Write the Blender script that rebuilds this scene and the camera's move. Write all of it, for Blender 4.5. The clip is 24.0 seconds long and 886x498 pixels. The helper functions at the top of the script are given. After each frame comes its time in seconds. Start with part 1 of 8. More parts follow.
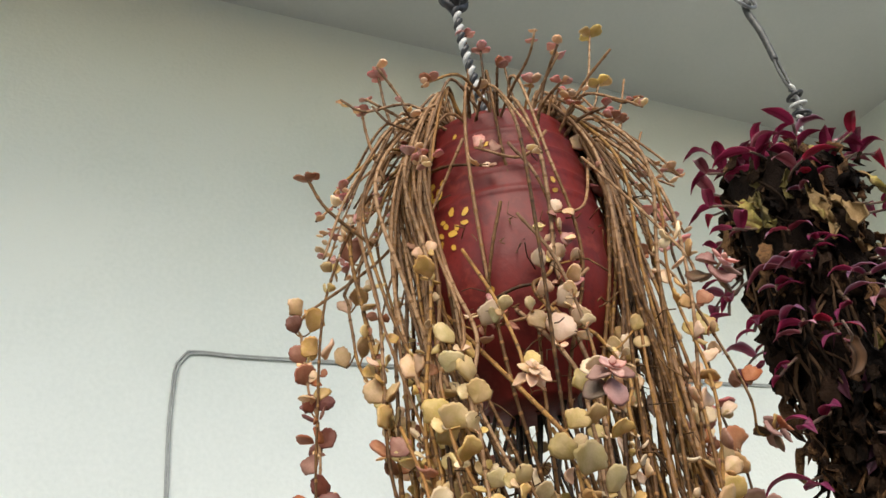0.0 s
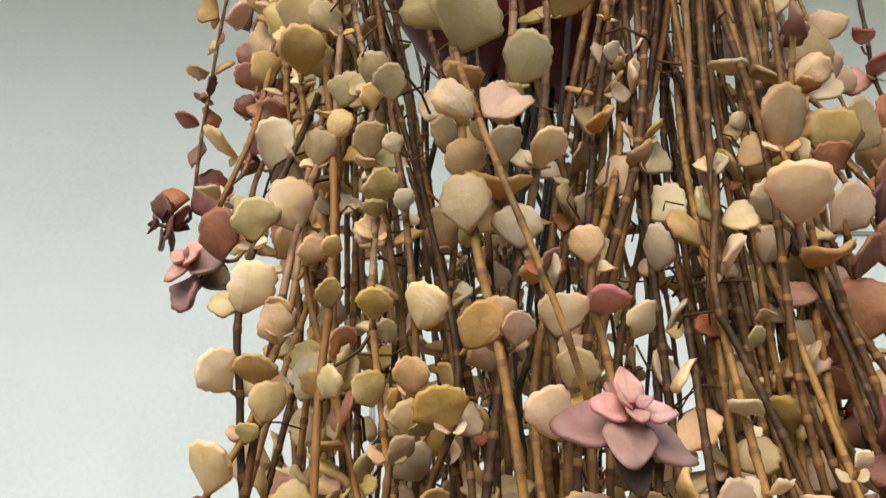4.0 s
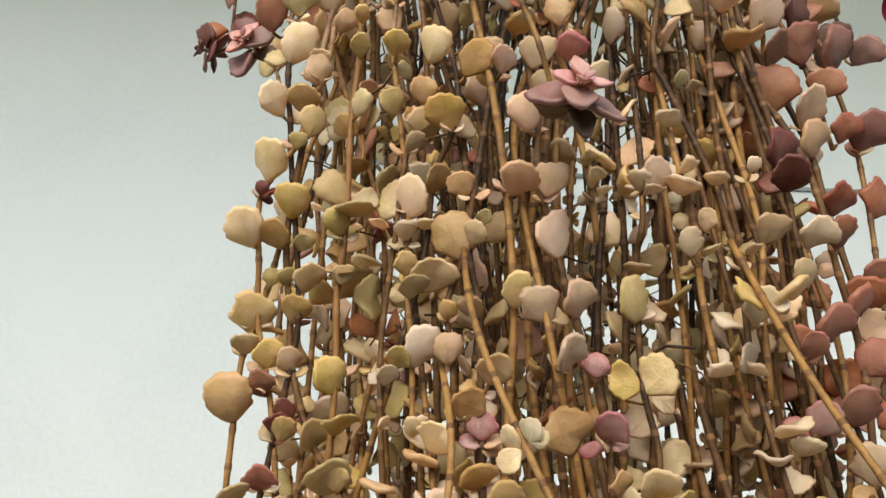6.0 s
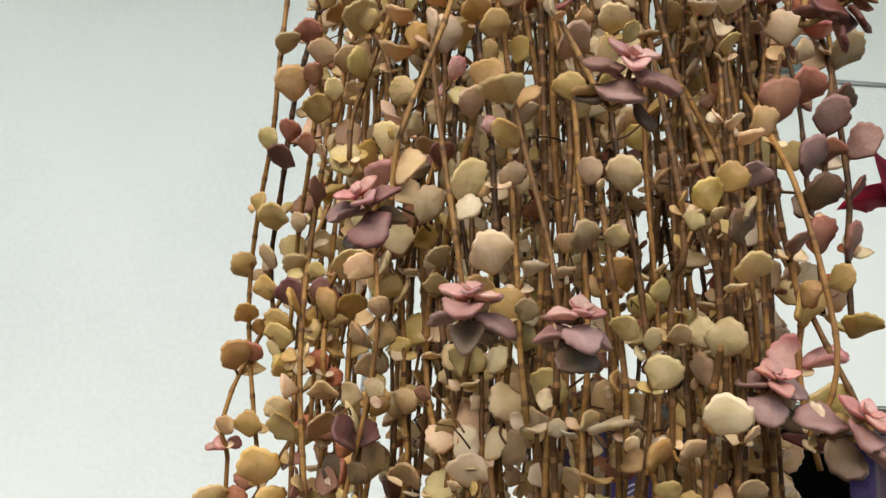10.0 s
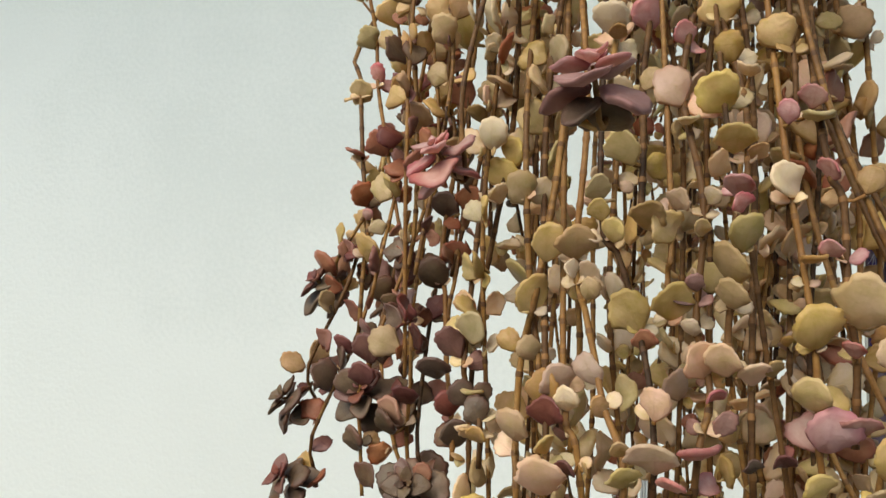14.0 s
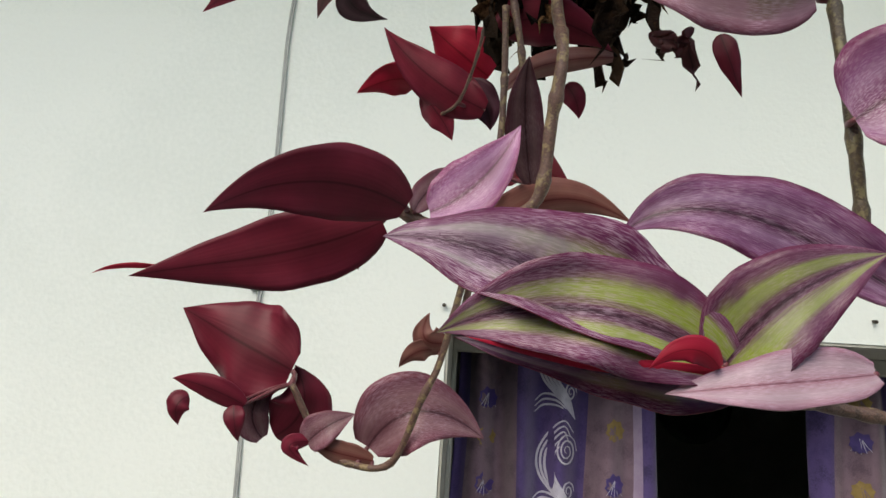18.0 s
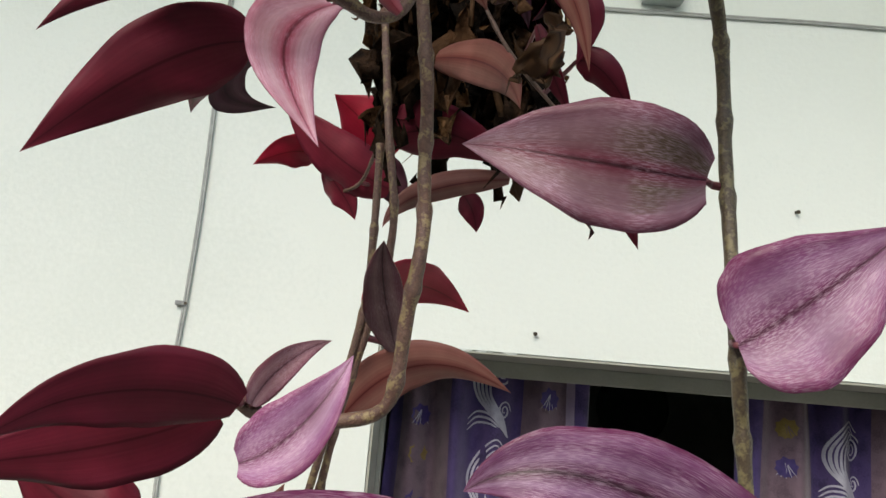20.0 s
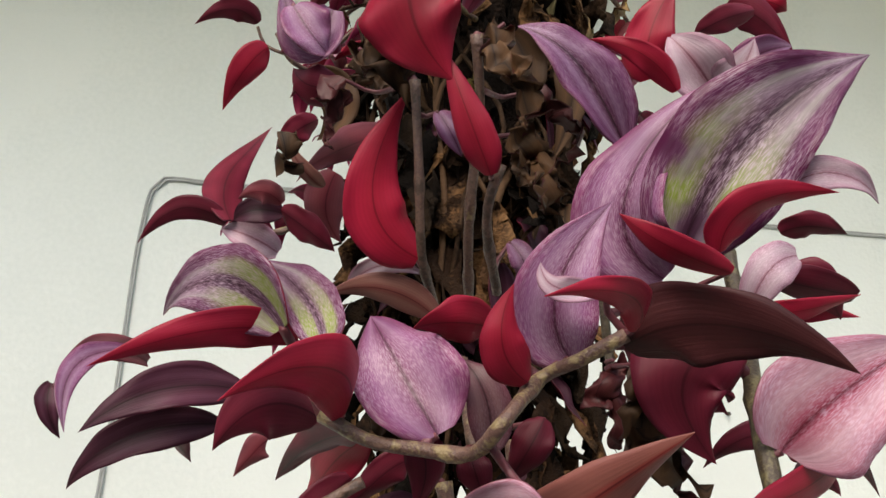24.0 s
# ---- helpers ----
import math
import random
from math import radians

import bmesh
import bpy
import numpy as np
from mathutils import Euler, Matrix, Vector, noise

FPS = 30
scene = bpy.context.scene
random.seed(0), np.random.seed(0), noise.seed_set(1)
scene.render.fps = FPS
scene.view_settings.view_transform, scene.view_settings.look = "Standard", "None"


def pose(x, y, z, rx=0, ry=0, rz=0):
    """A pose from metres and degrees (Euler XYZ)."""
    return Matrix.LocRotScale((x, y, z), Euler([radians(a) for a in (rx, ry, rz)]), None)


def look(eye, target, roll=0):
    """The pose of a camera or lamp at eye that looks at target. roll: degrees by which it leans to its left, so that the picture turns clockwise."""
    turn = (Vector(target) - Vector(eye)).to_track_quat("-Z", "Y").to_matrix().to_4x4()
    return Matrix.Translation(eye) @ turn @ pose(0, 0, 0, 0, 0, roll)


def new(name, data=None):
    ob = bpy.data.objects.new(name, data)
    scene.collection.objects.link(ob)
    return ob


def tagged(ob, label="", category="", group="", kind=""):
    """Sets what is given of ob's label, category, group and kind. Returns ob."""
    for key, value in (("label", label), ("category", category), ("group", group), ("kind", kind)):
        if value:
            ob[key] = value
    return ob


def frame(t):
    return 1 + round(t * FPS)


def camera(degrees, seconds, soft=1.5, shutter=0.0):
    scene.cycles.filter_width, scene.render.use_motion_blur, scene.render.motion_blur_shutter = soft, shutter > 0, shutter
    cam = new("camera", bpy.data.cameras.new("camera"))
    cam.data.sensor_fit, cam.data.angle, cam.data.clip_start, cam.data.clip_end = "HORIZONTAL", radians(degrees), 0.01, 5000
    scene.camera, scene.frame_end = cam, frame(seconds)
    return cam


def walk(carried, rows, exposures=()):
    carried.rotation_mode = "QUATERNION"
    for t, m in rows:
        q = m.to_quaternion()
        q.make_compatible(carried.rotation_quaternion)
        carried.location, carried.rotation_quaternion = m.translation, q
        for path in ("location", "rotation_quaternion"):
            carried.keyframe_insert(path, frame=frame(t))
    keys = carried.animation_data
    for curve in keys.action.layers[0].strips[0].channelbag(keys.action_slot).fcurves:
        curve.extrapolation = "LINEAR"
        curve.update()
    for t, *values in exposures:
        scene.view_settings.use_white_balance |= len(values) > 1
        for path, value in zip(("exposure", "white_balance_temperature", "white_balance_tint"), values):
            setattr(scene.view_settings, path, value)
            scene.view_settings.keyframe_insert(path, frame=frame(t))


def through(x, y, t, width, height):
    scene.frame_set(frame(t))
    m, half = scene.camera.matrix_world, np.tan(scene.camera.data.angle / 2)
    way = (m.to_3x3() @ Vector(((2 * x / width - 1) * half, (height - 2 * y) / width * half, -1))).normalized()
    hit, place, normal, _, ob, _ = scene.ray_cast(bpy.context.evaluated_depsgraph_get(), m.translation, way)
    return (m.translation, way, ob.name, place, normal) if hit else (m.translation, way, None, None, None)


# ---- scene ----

# ---- camera ----
cam = camera(58.08, 24.0)
PATH = [
    (0.0, -0.1822, -0.3058, 2.1777, 118.83, 6.22, -24.03),
    (0.5, -0.1141, -0.2900, 2.1844, 119.56, 3.23, -17.36),
    (1.0, -0.0529, -0.2901, 2.1936, 119.26, 2.23, -9.61),
    (1.5, -0.0275, -0.2705, 2.1880, 117.69, 2.85, -7.88),
    (2.0, -0.0155, -0.2312, 2.1757, 114.67, 4.27, -8.42),
    (2.5, -0.0176, -0.1992, 2.1699, 113.70, 4.15, -8.38),
    (4.5, 0.0006, -0.1750, 2.1147, 112.77, 0.47, -5.12),
    (5.0, 0.0010, -0.1759, 2.0963, 111.94, 0.43, -6.39),
    (5.5, -0.0072, -0.1910, 2.0753, 111.33, 0.61, -6.42),
    (6.0, -0.0114, -0.2035, 2.0547, 111.15, 0.01, -7.21),
    (6.5, -0.0107, -0.2079, 2.0415, 110.26, -0.12, -7.71),
    (7.0, -0.0092, -0.2138, 2.0281, 109.84, -0.28, -8.27),
    (7.5, -0.0161, -0.2188, 2.0073, 109.41, -0.33, -7.87),
    (8.0, -0.0174, -0.2195, 1.9916, 109.06, -1.04, -7.41),
    (8.5, -0.0166, -0.2266, 1.9795, 108.04, -1.61, -7.84),
    (9.0, -0.0115, -0.2247, 1.9673, 107.18, -2.09, -7.63),
    (9.5, -0.0105, -0.2228, 1.9574, 106.02, -2.21, -7.14),
    (10.0, -0.0087, -0.2278, 1.9393, 105.42, -2.27, -6.59),
    (10.5, -0.0142, -0.2326, 1.9243, 104.31, -2.15, -6.28),
    (11.0, -0.0212, -0.2330, 1.8989, 102.76, -2.03, -5.18),
    (11.5, -0.0190, -0.2289, 1.8774, 100.86, -2.28, -3.17),
    (13.5, 0.0553, -0.2306, 1.7999, 98.75, -2.89, 13.37),
    (14.0, 0.0787, -0.2502, 1.7806, 95.79, -1.17, 16.43),
    (14.5, 0.1004, -0.2864, 1.7664, 92.66, -0.48, 17.68),
    (15.0, 0.1390, -0.3314, 1.7636, 91.82, -0.38, 18.92),
    (15.5, 0.2150, -0.3115, 1.8221, 95.19, -1.79, 18.13),
    (16.0, 0.2973, -0.2891, 1.8640, 98.95, -2.19, 14.33),
    (16.5, 0.3729, -0.2717, 1.8850, 100.29, -1.54, 9.65),
    (17.0, 0.4299, -0.2658, 1.8868, 101.01, -1.93, 5.79),
    (17.5, 0.4808, -0.2499, 1.8991, 102.01, -2.86, 3.64),
    (19.5, 0.5045, -0.2105, 1.9577, 101.39, -5.24, 1.56),
    (20.0, 0.5226, -0.2106, 1.9974, 100.92, -4.77, -0.86),
    (20.5, 0.5211, -0.2028, 2.0323, 101.69, -4.38, -2.60),
    (21.0, 0.5073, -0.1943, 2.0568, 102.85, -3.60, -3.12),
    (21.5, 0.4915, -0.1996, 2.0862, 103.71, -2.98, -2.90),
    (22.0, 0.4687, -0.2142, 2.1134, 105.44, -2.64, -3.03),
    (22.5, 0.4556, -0.2171, 2.1346, 105.54, -2.13, -3.21),
    (23.0, 0.4581, -0.2033, 2.1460, 107.28, -2.00, -4.05),
    (23.5, 0.4621, -0.1940, 2.1684, 108.58, -1.67, -5.79),
    (24.0, 0.4600, -0.2080, 2.1994, 109.40, -1.76, -7.01),
]
EXPOSURES = [(0.0, 1.25, 7500, 9), (2.0, 1.15, 7450, 8), (5.0, 1.12, 7300, 8), (7.0, 1.08, 7250, 8), (11.0, 1.05, 7250, 7), (14.0, 0.88, 7250, 5), (15.0, 0.82, 7200, 3), (16.0, 0.92, 7350, 7), (17.0, 0.95, 7450, 7), (20.0, 1.1, 7550, 6), (21.0, 1.12, 7600, 6), (22.0, 1.1, 7700, 8), (24.0, 1.18, 7750, 10)]
walk(cam, [(t, pose(x, y, z, rx, ry, rz)) for t, x, y, z, rx, ry, rz in PATH], EXPOSURES)

# ---- world and light ----
world = bpy.data.worlds.new("sky")
scene.world = world
world.use_nodes = True
wn = world.node_tree.nodes
sky = wn.new("ShaderNodeTexSky")
sky.sky_type = "NISHITA"
sky.sun_disc = False
sky.sun_elevation = radians(40)
sky.sun_rotation = radians(200)
wn["Background"].inputs["Strength"].default_value = 0.14
world.node_tree.links.new(sky.outputs[0], wn["Background"].inputs["Color"])
sun = new("sun", bpy.data.lights.new("sun", "SUN"))
sun.data.energy = 1.6
sun.data.angle = radians(48)
sun.data.color = (1.0, 0.98, 0.95)
sun.matrix_world = look((-1.0, -2.2, 3.85), (0.2, 0.6, 1.2))

# ---- small tools ----
rnd = random.Random(7)


def mesh_of(name, verts, faces, mats, slots=None, smooth=True, uv=None):
    me = bpy.data.meshes.new(name)
    me.from_pydata([tuple(v) for v in verts], [], [tuple(f) for f in faces])
    for m in (mats if isinstance(mats, (list, tuple)) else [mats]):
        me.materials.append(m)
    if slots is not None:
        me.polygons.foreach_set("material_index", slots)
    if smooth:
        me.polygons.foreach_set("use_smooth", [True] * len(me.polygons))
    if uv is not None:
        corner = np.empty(len(me.loops), dtype=np.int32)
        me.loops.foreach_get("vertex_index", corner)
        me.uv_layers.new(name="UVMap").data.foreach_set("uv", np.asarray(uv, dtype=np.float32)[corner].ravel())
    me.update()
    return me


def part(name, bm, material, parent, label="", smooth=False):
    """Links a bmesh, or a mesh, as one mesh object under a thing or a part."""
    if isinstance(bm, bmesh.types.BMesh):
        me = bpy.data.meshes.new(name)
        bm.to_mesh(me)
        bm.free()
        me.materials.append(material)
        if smooth:
            me.polygons.foreach_set("use_smooth", [True] * len(me.polygons))
    else:
        me = bm
    ob = new(name, me)
    ob.parent = parent
    if parent is not None:
        ob.matrix_parent_inverse = Matrix.Translation(-parent.location) if parent.type == "EMPTY" else Matrix()
    if label:
        ob["label"] = label
    return ob


def empty(name, at, label, category, group="", kind=""):
    ob = new(name)
    ob.empty_display_size = 0.02
    ob.location = at
    return tagged(ob, label, category, group, kind)


def box_bm(x0, y0, z0, x1, y1, z1, bevel=0.0, bm=None):
    bm = bm or bmesh.new()
    r = bmesh.ops.create_cube(bm, size=1.0)["verts"]
    bmesh.ops.scale(bm, vec=(x1 - x0, y1 - y0, z1 - z0), verts=r)
    bmesh.ops.translate(bm, vec=((x0 + x1) / 2, (y0 + y1) / 2, (z0 + z1) / 2), verts=r)
    if bevel:
        es = list({e for v in r for e in v.link_edges})
        bmesh.ops.bevel(bm, geom=es, offset=bevel, segments=2, affect="EDGES", profile=0.6)
    return bm


def lathe(profile, n=32, cx=0.0, cy=0.0):
    """Verts and faces of a turned shape from (radius, z) pairs."""
    vs, fs = [], []
    for r, z in profile:
        for k in range(n):
            a = 2 * math.pi * k / n
            vs.append((cx + r * math.cos(a), cy + r * math.sin(a), z))
    for i in range(len(profile) - 1):
        for k in range(n):
            k2 = (k + 1) % n
            fs.append((i * n + k, i * n + k2, (i + 1) * n + k2, (i + 1) * n + k))
    return vs, fs


def smooth_line(points, step):
    """Points at even steps along a smooth curve through the given ones."""
    pts = [Vector(p) for p in points]
    ext = [pts[0] * 2 - pts[1]] + pts + [pts[-1] * 2 - pts[-2]]
    out = []
    for i in range(1, len(ext) - 2):
        a, b, c, d = ext[i - 1:i + 3]
        n = max(1, int((c - b).length / step))
        for k in range(n):
            t = k / n
            out.append(0.5 * (2 * b + (c - a) * t + (2 * a - 5 * b + 4 * c - d) * t * t + (3 * b - a - 3 * c + d) * t ** 3))
    out.append(pts[-1])
    return out


def tube(line, radius, sides=6, vs=None, fs=None):
    """A tube along a line; radius is a number or a function of the share of the way and the index."""
    vs = [] if vs is None else vs
    fs = [] if fs is None else fs
    base, n = len(vs), len(line)
    side = Vector((1, 0.3, 0.1))
    for i, p in enumerate(line):
        d = (line[min(i + 1, n - 1)] - line[max(i - 1, 0)])
        d = d.normalized() if d.length > 1e-9 else Vector((0, 0, -1))
        side = side - d * side.dot(d)
        side = side.normalized() if side.length > 1e-6 else d.orthogonal().normalized()
        up = d.cross(side)
        r = radius(i / max(1, n - 1), i) if callable(radius) else radius
        for k in range(sides):
            a = 2 * math.pi * k / sides
            vs.append(p + (side * math.cos(a) + up * math.sin(a)) * r)
    for i in range(n - 1):
        for k in range(sides):
            k2 = (k + 1) % sides
            fs.append((base + i * sides + k, base + i * sides + k2, base + (i + 1) * sides + k2, base + (i + 1) * sides + k))
    fs.append(tuple(base + k for k in range(sides))[::-1])
    fs.append(tuple(base + (n - 1) * sides + k for k in range(sides)))
    return vs, fs


# ---- materials ----
def material(name, base, vary=(), rough=0.6, metal=0.0, scale=30.0, fine=300.0, bump=0.15, spread=0.0, through=0.0, sheen=0.0, coat=0.0, bump_size=0.002, gloss=0.5):
    """A surface with two colours mixed by coarse and fine noise; spread varies it from piece to piece."""
    m = bpy.data.materials.new(name)
    m.use_nodes = True
    nt = m.node_tree
    n, l = nt.nodes, nt.links
    bsdf = n["Principled BSDF"]
    bsdf.inputs["Roughness"].default_value = rough
    bsdf.inputs["Metallic"].default_value = metal
    bsdf.inputs["Specular IOR Level"].default_value = gloss
    if sheen:
        bsdf.inputs["Sheen Weight"].default_value = sheen
    if coat:
        bsdf.inputs["Coat Weight"].default_value = coat
        bsdf.inputs["Coat Roughness"].default_value = 0.25
    co = n.new("ShaderNodeTexCoord")
    big = n.new("ShaderNodeTexNoise")
    big.inputs["Scale"].default_value = scale
    big.inputs["Detail"].default_value = 5
    small = n.new("ShaderNodeTexNoise")
    small.inputs["Scale"].default_value = fine
    small.inputs["Detail"].default_value = 4
    for t in (big, small):
        l.new(co.outputs["Object"], t.inputs["Vector"])
    cols = [base] + list(vary)
    ramp = n.new("ShaderNodeValToRGB")
    els = ramp.color_ramp.elements
    els[0].position, els[1].position = 0.32, 0.68
    els[0].color, els[1].color = (*cols[0], 1), (*cols[-1], 1)
    for i, c in enumerate(cols[1:-1]):
        e = els.new(0.32 + 0.36 * (i + 1) / (len(cols) - 1))
        e.color = (*c, 1)
    add = n.new("ShaderNodeMath")
    add.operation = "MULTIPLY_ADD"
    l.new(small.outputs["Fac"], add.inputs[0])
    add.inputs[1].default_value = 0.35
    sub = n.new("ShaderNodeMath")
    sub.operation = "MULTIPLY_ADD"
    l.new(big.outputs["Fac"], sub.inputs[0])
    sub.inputs[1].default_value = 0.9
    sub.inputs[2].default_value = -0.125
    l.new(sub.outputs[0], add.inputs[2])
    colour = ramp.outputs["Color"]
    if spread:
        info = n.new("ShaderNodeObjectInfo")
        geo = n.new("ShaderNodeNewGeometry")
        mix = n.new("ShaderNodeMath")
        mix.operation = "ADD"
        l.new(info.outputs["Random"], mix.inputs[0])
        l.new(geo.outputs["Random Per Island"], mix.inputs[1])
        frac = n.new("ShaderNodeMath")
        frac.operation = "FRACT"
        l.new(mix.outputs[0], frac.inputs[0])
        off = n.new("ShaderNodeMath")
        off.operation = "MULTIPLY_ADD"
        l.new(frac.outputs[0], off.inputs[0])
        off.inputs[1].default_value = spread
        off.inputs[2].default_value = -spread / 2
        tot = n.new("ShaderNodeMath")
        tot.operation = "ADD"
        l.new(add.outputs[0], tot.inputs[0])
        l.new(off.outputs[0], tot.inputs[1])
        l.new(tot.outputs[0], ramp.inputs["Fac"])
        hsv = n.new("ShaderNodeHueSaturation")
        val = n.new("ShaderNodeMath")
        val.operation = "MULTIPLY_ADD"
        l.new(frac.outputs[0], val.inputs[0])
        val.inputs[1].default_value = 0.5 * spread
        val.inputs[2].default_value = 1 - 0.25 * spread
        l.new(val.outputs[0], hsv.inputs["Value"])
        l.new(colour, hsv.inputs["Color"])
        colour = hsv.outputs["Color"]
    else:
        l.new(add.outputs[0], ramp.inputs["Fac"])
    l.new(colour, bsdf.inputs["Base Color"])
    if bump:
        b = n.new("ShaderNodeBump")
        b.inputs["Strength"].default_value = bump
        b.inputs["Distance"].default_value = bump_size
        l.new(small.outputs["Fac"], b.inputs["Height"])
        l.new(b.outputs["Normal"], bsdf.inputs["Normal"])
    if through:
        tr = n.new("ShaderNodeBsdfTranslucent")
        l.new(colour, tr.inputs["Color"])
        ms = n.new("ShaderNodeMixShader")
        ms.inputs["Fac"].default_value = through
        l.new(bsdf.outputs[0], ms.inputs[1])
        l.new(tr.outputs[0], ms.inputs[2])
        l.new(ms.outputs[0], n["Material Output"].inputs["Surface"])
    return m


WALL = material("wall paint", (0.65, 0.69, 0.66), [(0.71, 0.745, 0.715), (0.69, 0.725, 0.695)], rough=0.75, scale=1.6, fine=90, bump=0.25, bump_size=0.004)
CEILING = material("ceiling paint", (0.55, 0.56, 0.54), [(0.6, 0.6, 0.58)], rough=0.85, scale=2.0, fine=80, bump=0.2)
FLOOR = material("floor cement", (0.14, 0.135, 0.125), [(0.2, 0.19, 0.175)], rough=0.8, scale=2.5, fine=120)
GROUND = material("ground earth", (0.2, 0.18, 0.14), [(0.3, 0.27, 0.2), (0.16, 0.2, 0.1)], rough=0.95, scale=0.6, fine=20)
SKYBLOCK = material("skyblock plaster", (0.16, 0.155, 0.14), [(0.24, 0.23, 0.21)], rough=0.9, scale=1.5, fine=60)
JAMB = material("window cement", (0.3, 0.3, 0.26), [(0.38, 0.37, 0.33)], rough=0.85, scale=8, fine=150)
ROOM = material("room paint", (0.2, 0.22, 0.2), [(0.28, 0.3, 0.27)], rough=0.9, scale=3, fine=60)
PLATE = material("plate teal", (0.02, 0.05, 0.05), [(0.03, 0.07, 0.06)], rough=0.6, scale=20)
CABLE = material("cable grey", (0.3, 0.31, 0.3), [(0.4, 0.41, 0.4)], rough=0.55, scale=40)
CLIPM = material("clip grey", (0.16, 0.17, 0.17), [(0.24, 0.25, 0.25)], rough=0.5, scale=200)
BOXM = material("box plastic", (0.28, 0.32, 0.31), [(0.34, 0.38, 0.37)], rough=0.5, scale=30)
NAIL = material("nail iron", (0.04, 0.035, 0.03), [(0.09, 0.07, 0.05)], rough=0.6, metal=0.6, scale=200)
BULB = material("bulb milk", (0.75, 0.76, 0.76), [(0.8, 0.81, 0.81)], rough=0.25, scale=20, bump=0)
POT = material("pot maroon", (0.085, 0.007, 0.006), [(0.15, 0.013, 0.01), (0.11, 0.01, 0.008), (0.2, 0.03, 0.02)], gloss=0.3, rough=0.5, scale=28, fine=220, bump=0.12)
GOLD = material("paint gold", (0.5, 0.27, 0.03), [(0.62, 0.36, 0.06)], rough=0.5, scale=90, fine=500)
SOIL = material("soil dark", (0.02, 0.014, 0.01), [(0.05, 0.035, 0.025)], rough=0.95, scale=120, fine=600, bump=0.6)
ROPE_B = material("rope black", (0.012, 0.012, 0.014), [(0.03, 0.03, 0.032)], rough=0.5, scale=200)
ROPE_W = material("rope white", (0.36, 0.36, 0.35), [(0.48, 0.48, 0.46)], rough=0.6, scale=200)
WIRE = material("wire steel", (0.18, 0.18, 0.18), [(0.3, 0.3, 0.3)], rough=0.35, metal=0.9, scale=120)
HOOK = material("hook dark", (0.03, 0.03, 0.03), [(0.07, 0.07, 0.065)], rough=0.5, scale=120)
# stem brown taken darker to stand for shade inside the curtain
STEM_BROWN_SHADE = material("stem shaded brown", (0.042, 0.019, 0.006), [(0.14, 0.066, 0.02), (0.075, 0.033, 0.01)], rough=0.6, scale=60, fine=500, bump=0.3, spread=0.45, gloss=0.25)
STEM_YEL = material("stem ochre", (0.14, 0.062, 0.016), [(0.32, 0.165, 0.045), (0.21, 0.096, 0.026)], rough=0.55, scale=60, fine=500, bump=0.2, spread=0.45, gloss=0.3)
# lighter brown that stands for light falling on the upper stems
STEM_PALE = material("stem pale", (0.15, 0.078, 0.036), [(0.32, 0.19, 0.1), (0.21, 0.11, 0.052)], rough=0.6, scale=60, fine=500, bump=0.25, spread=0.6, gloss=0.3)
STEM_NODE = material("stem joint", (0.085, 0.036, 0.012), [(0.21, 0.1, 0.032)], rough=0.6, scale=80, fine=500, bump=0.2, spread=0.45, gloss=0.3)
ROOTS = material("roots black", (0.012, 0.01, 0.008), [(0.035, 0.025, 0.018)], rough=0.9, scale=100)

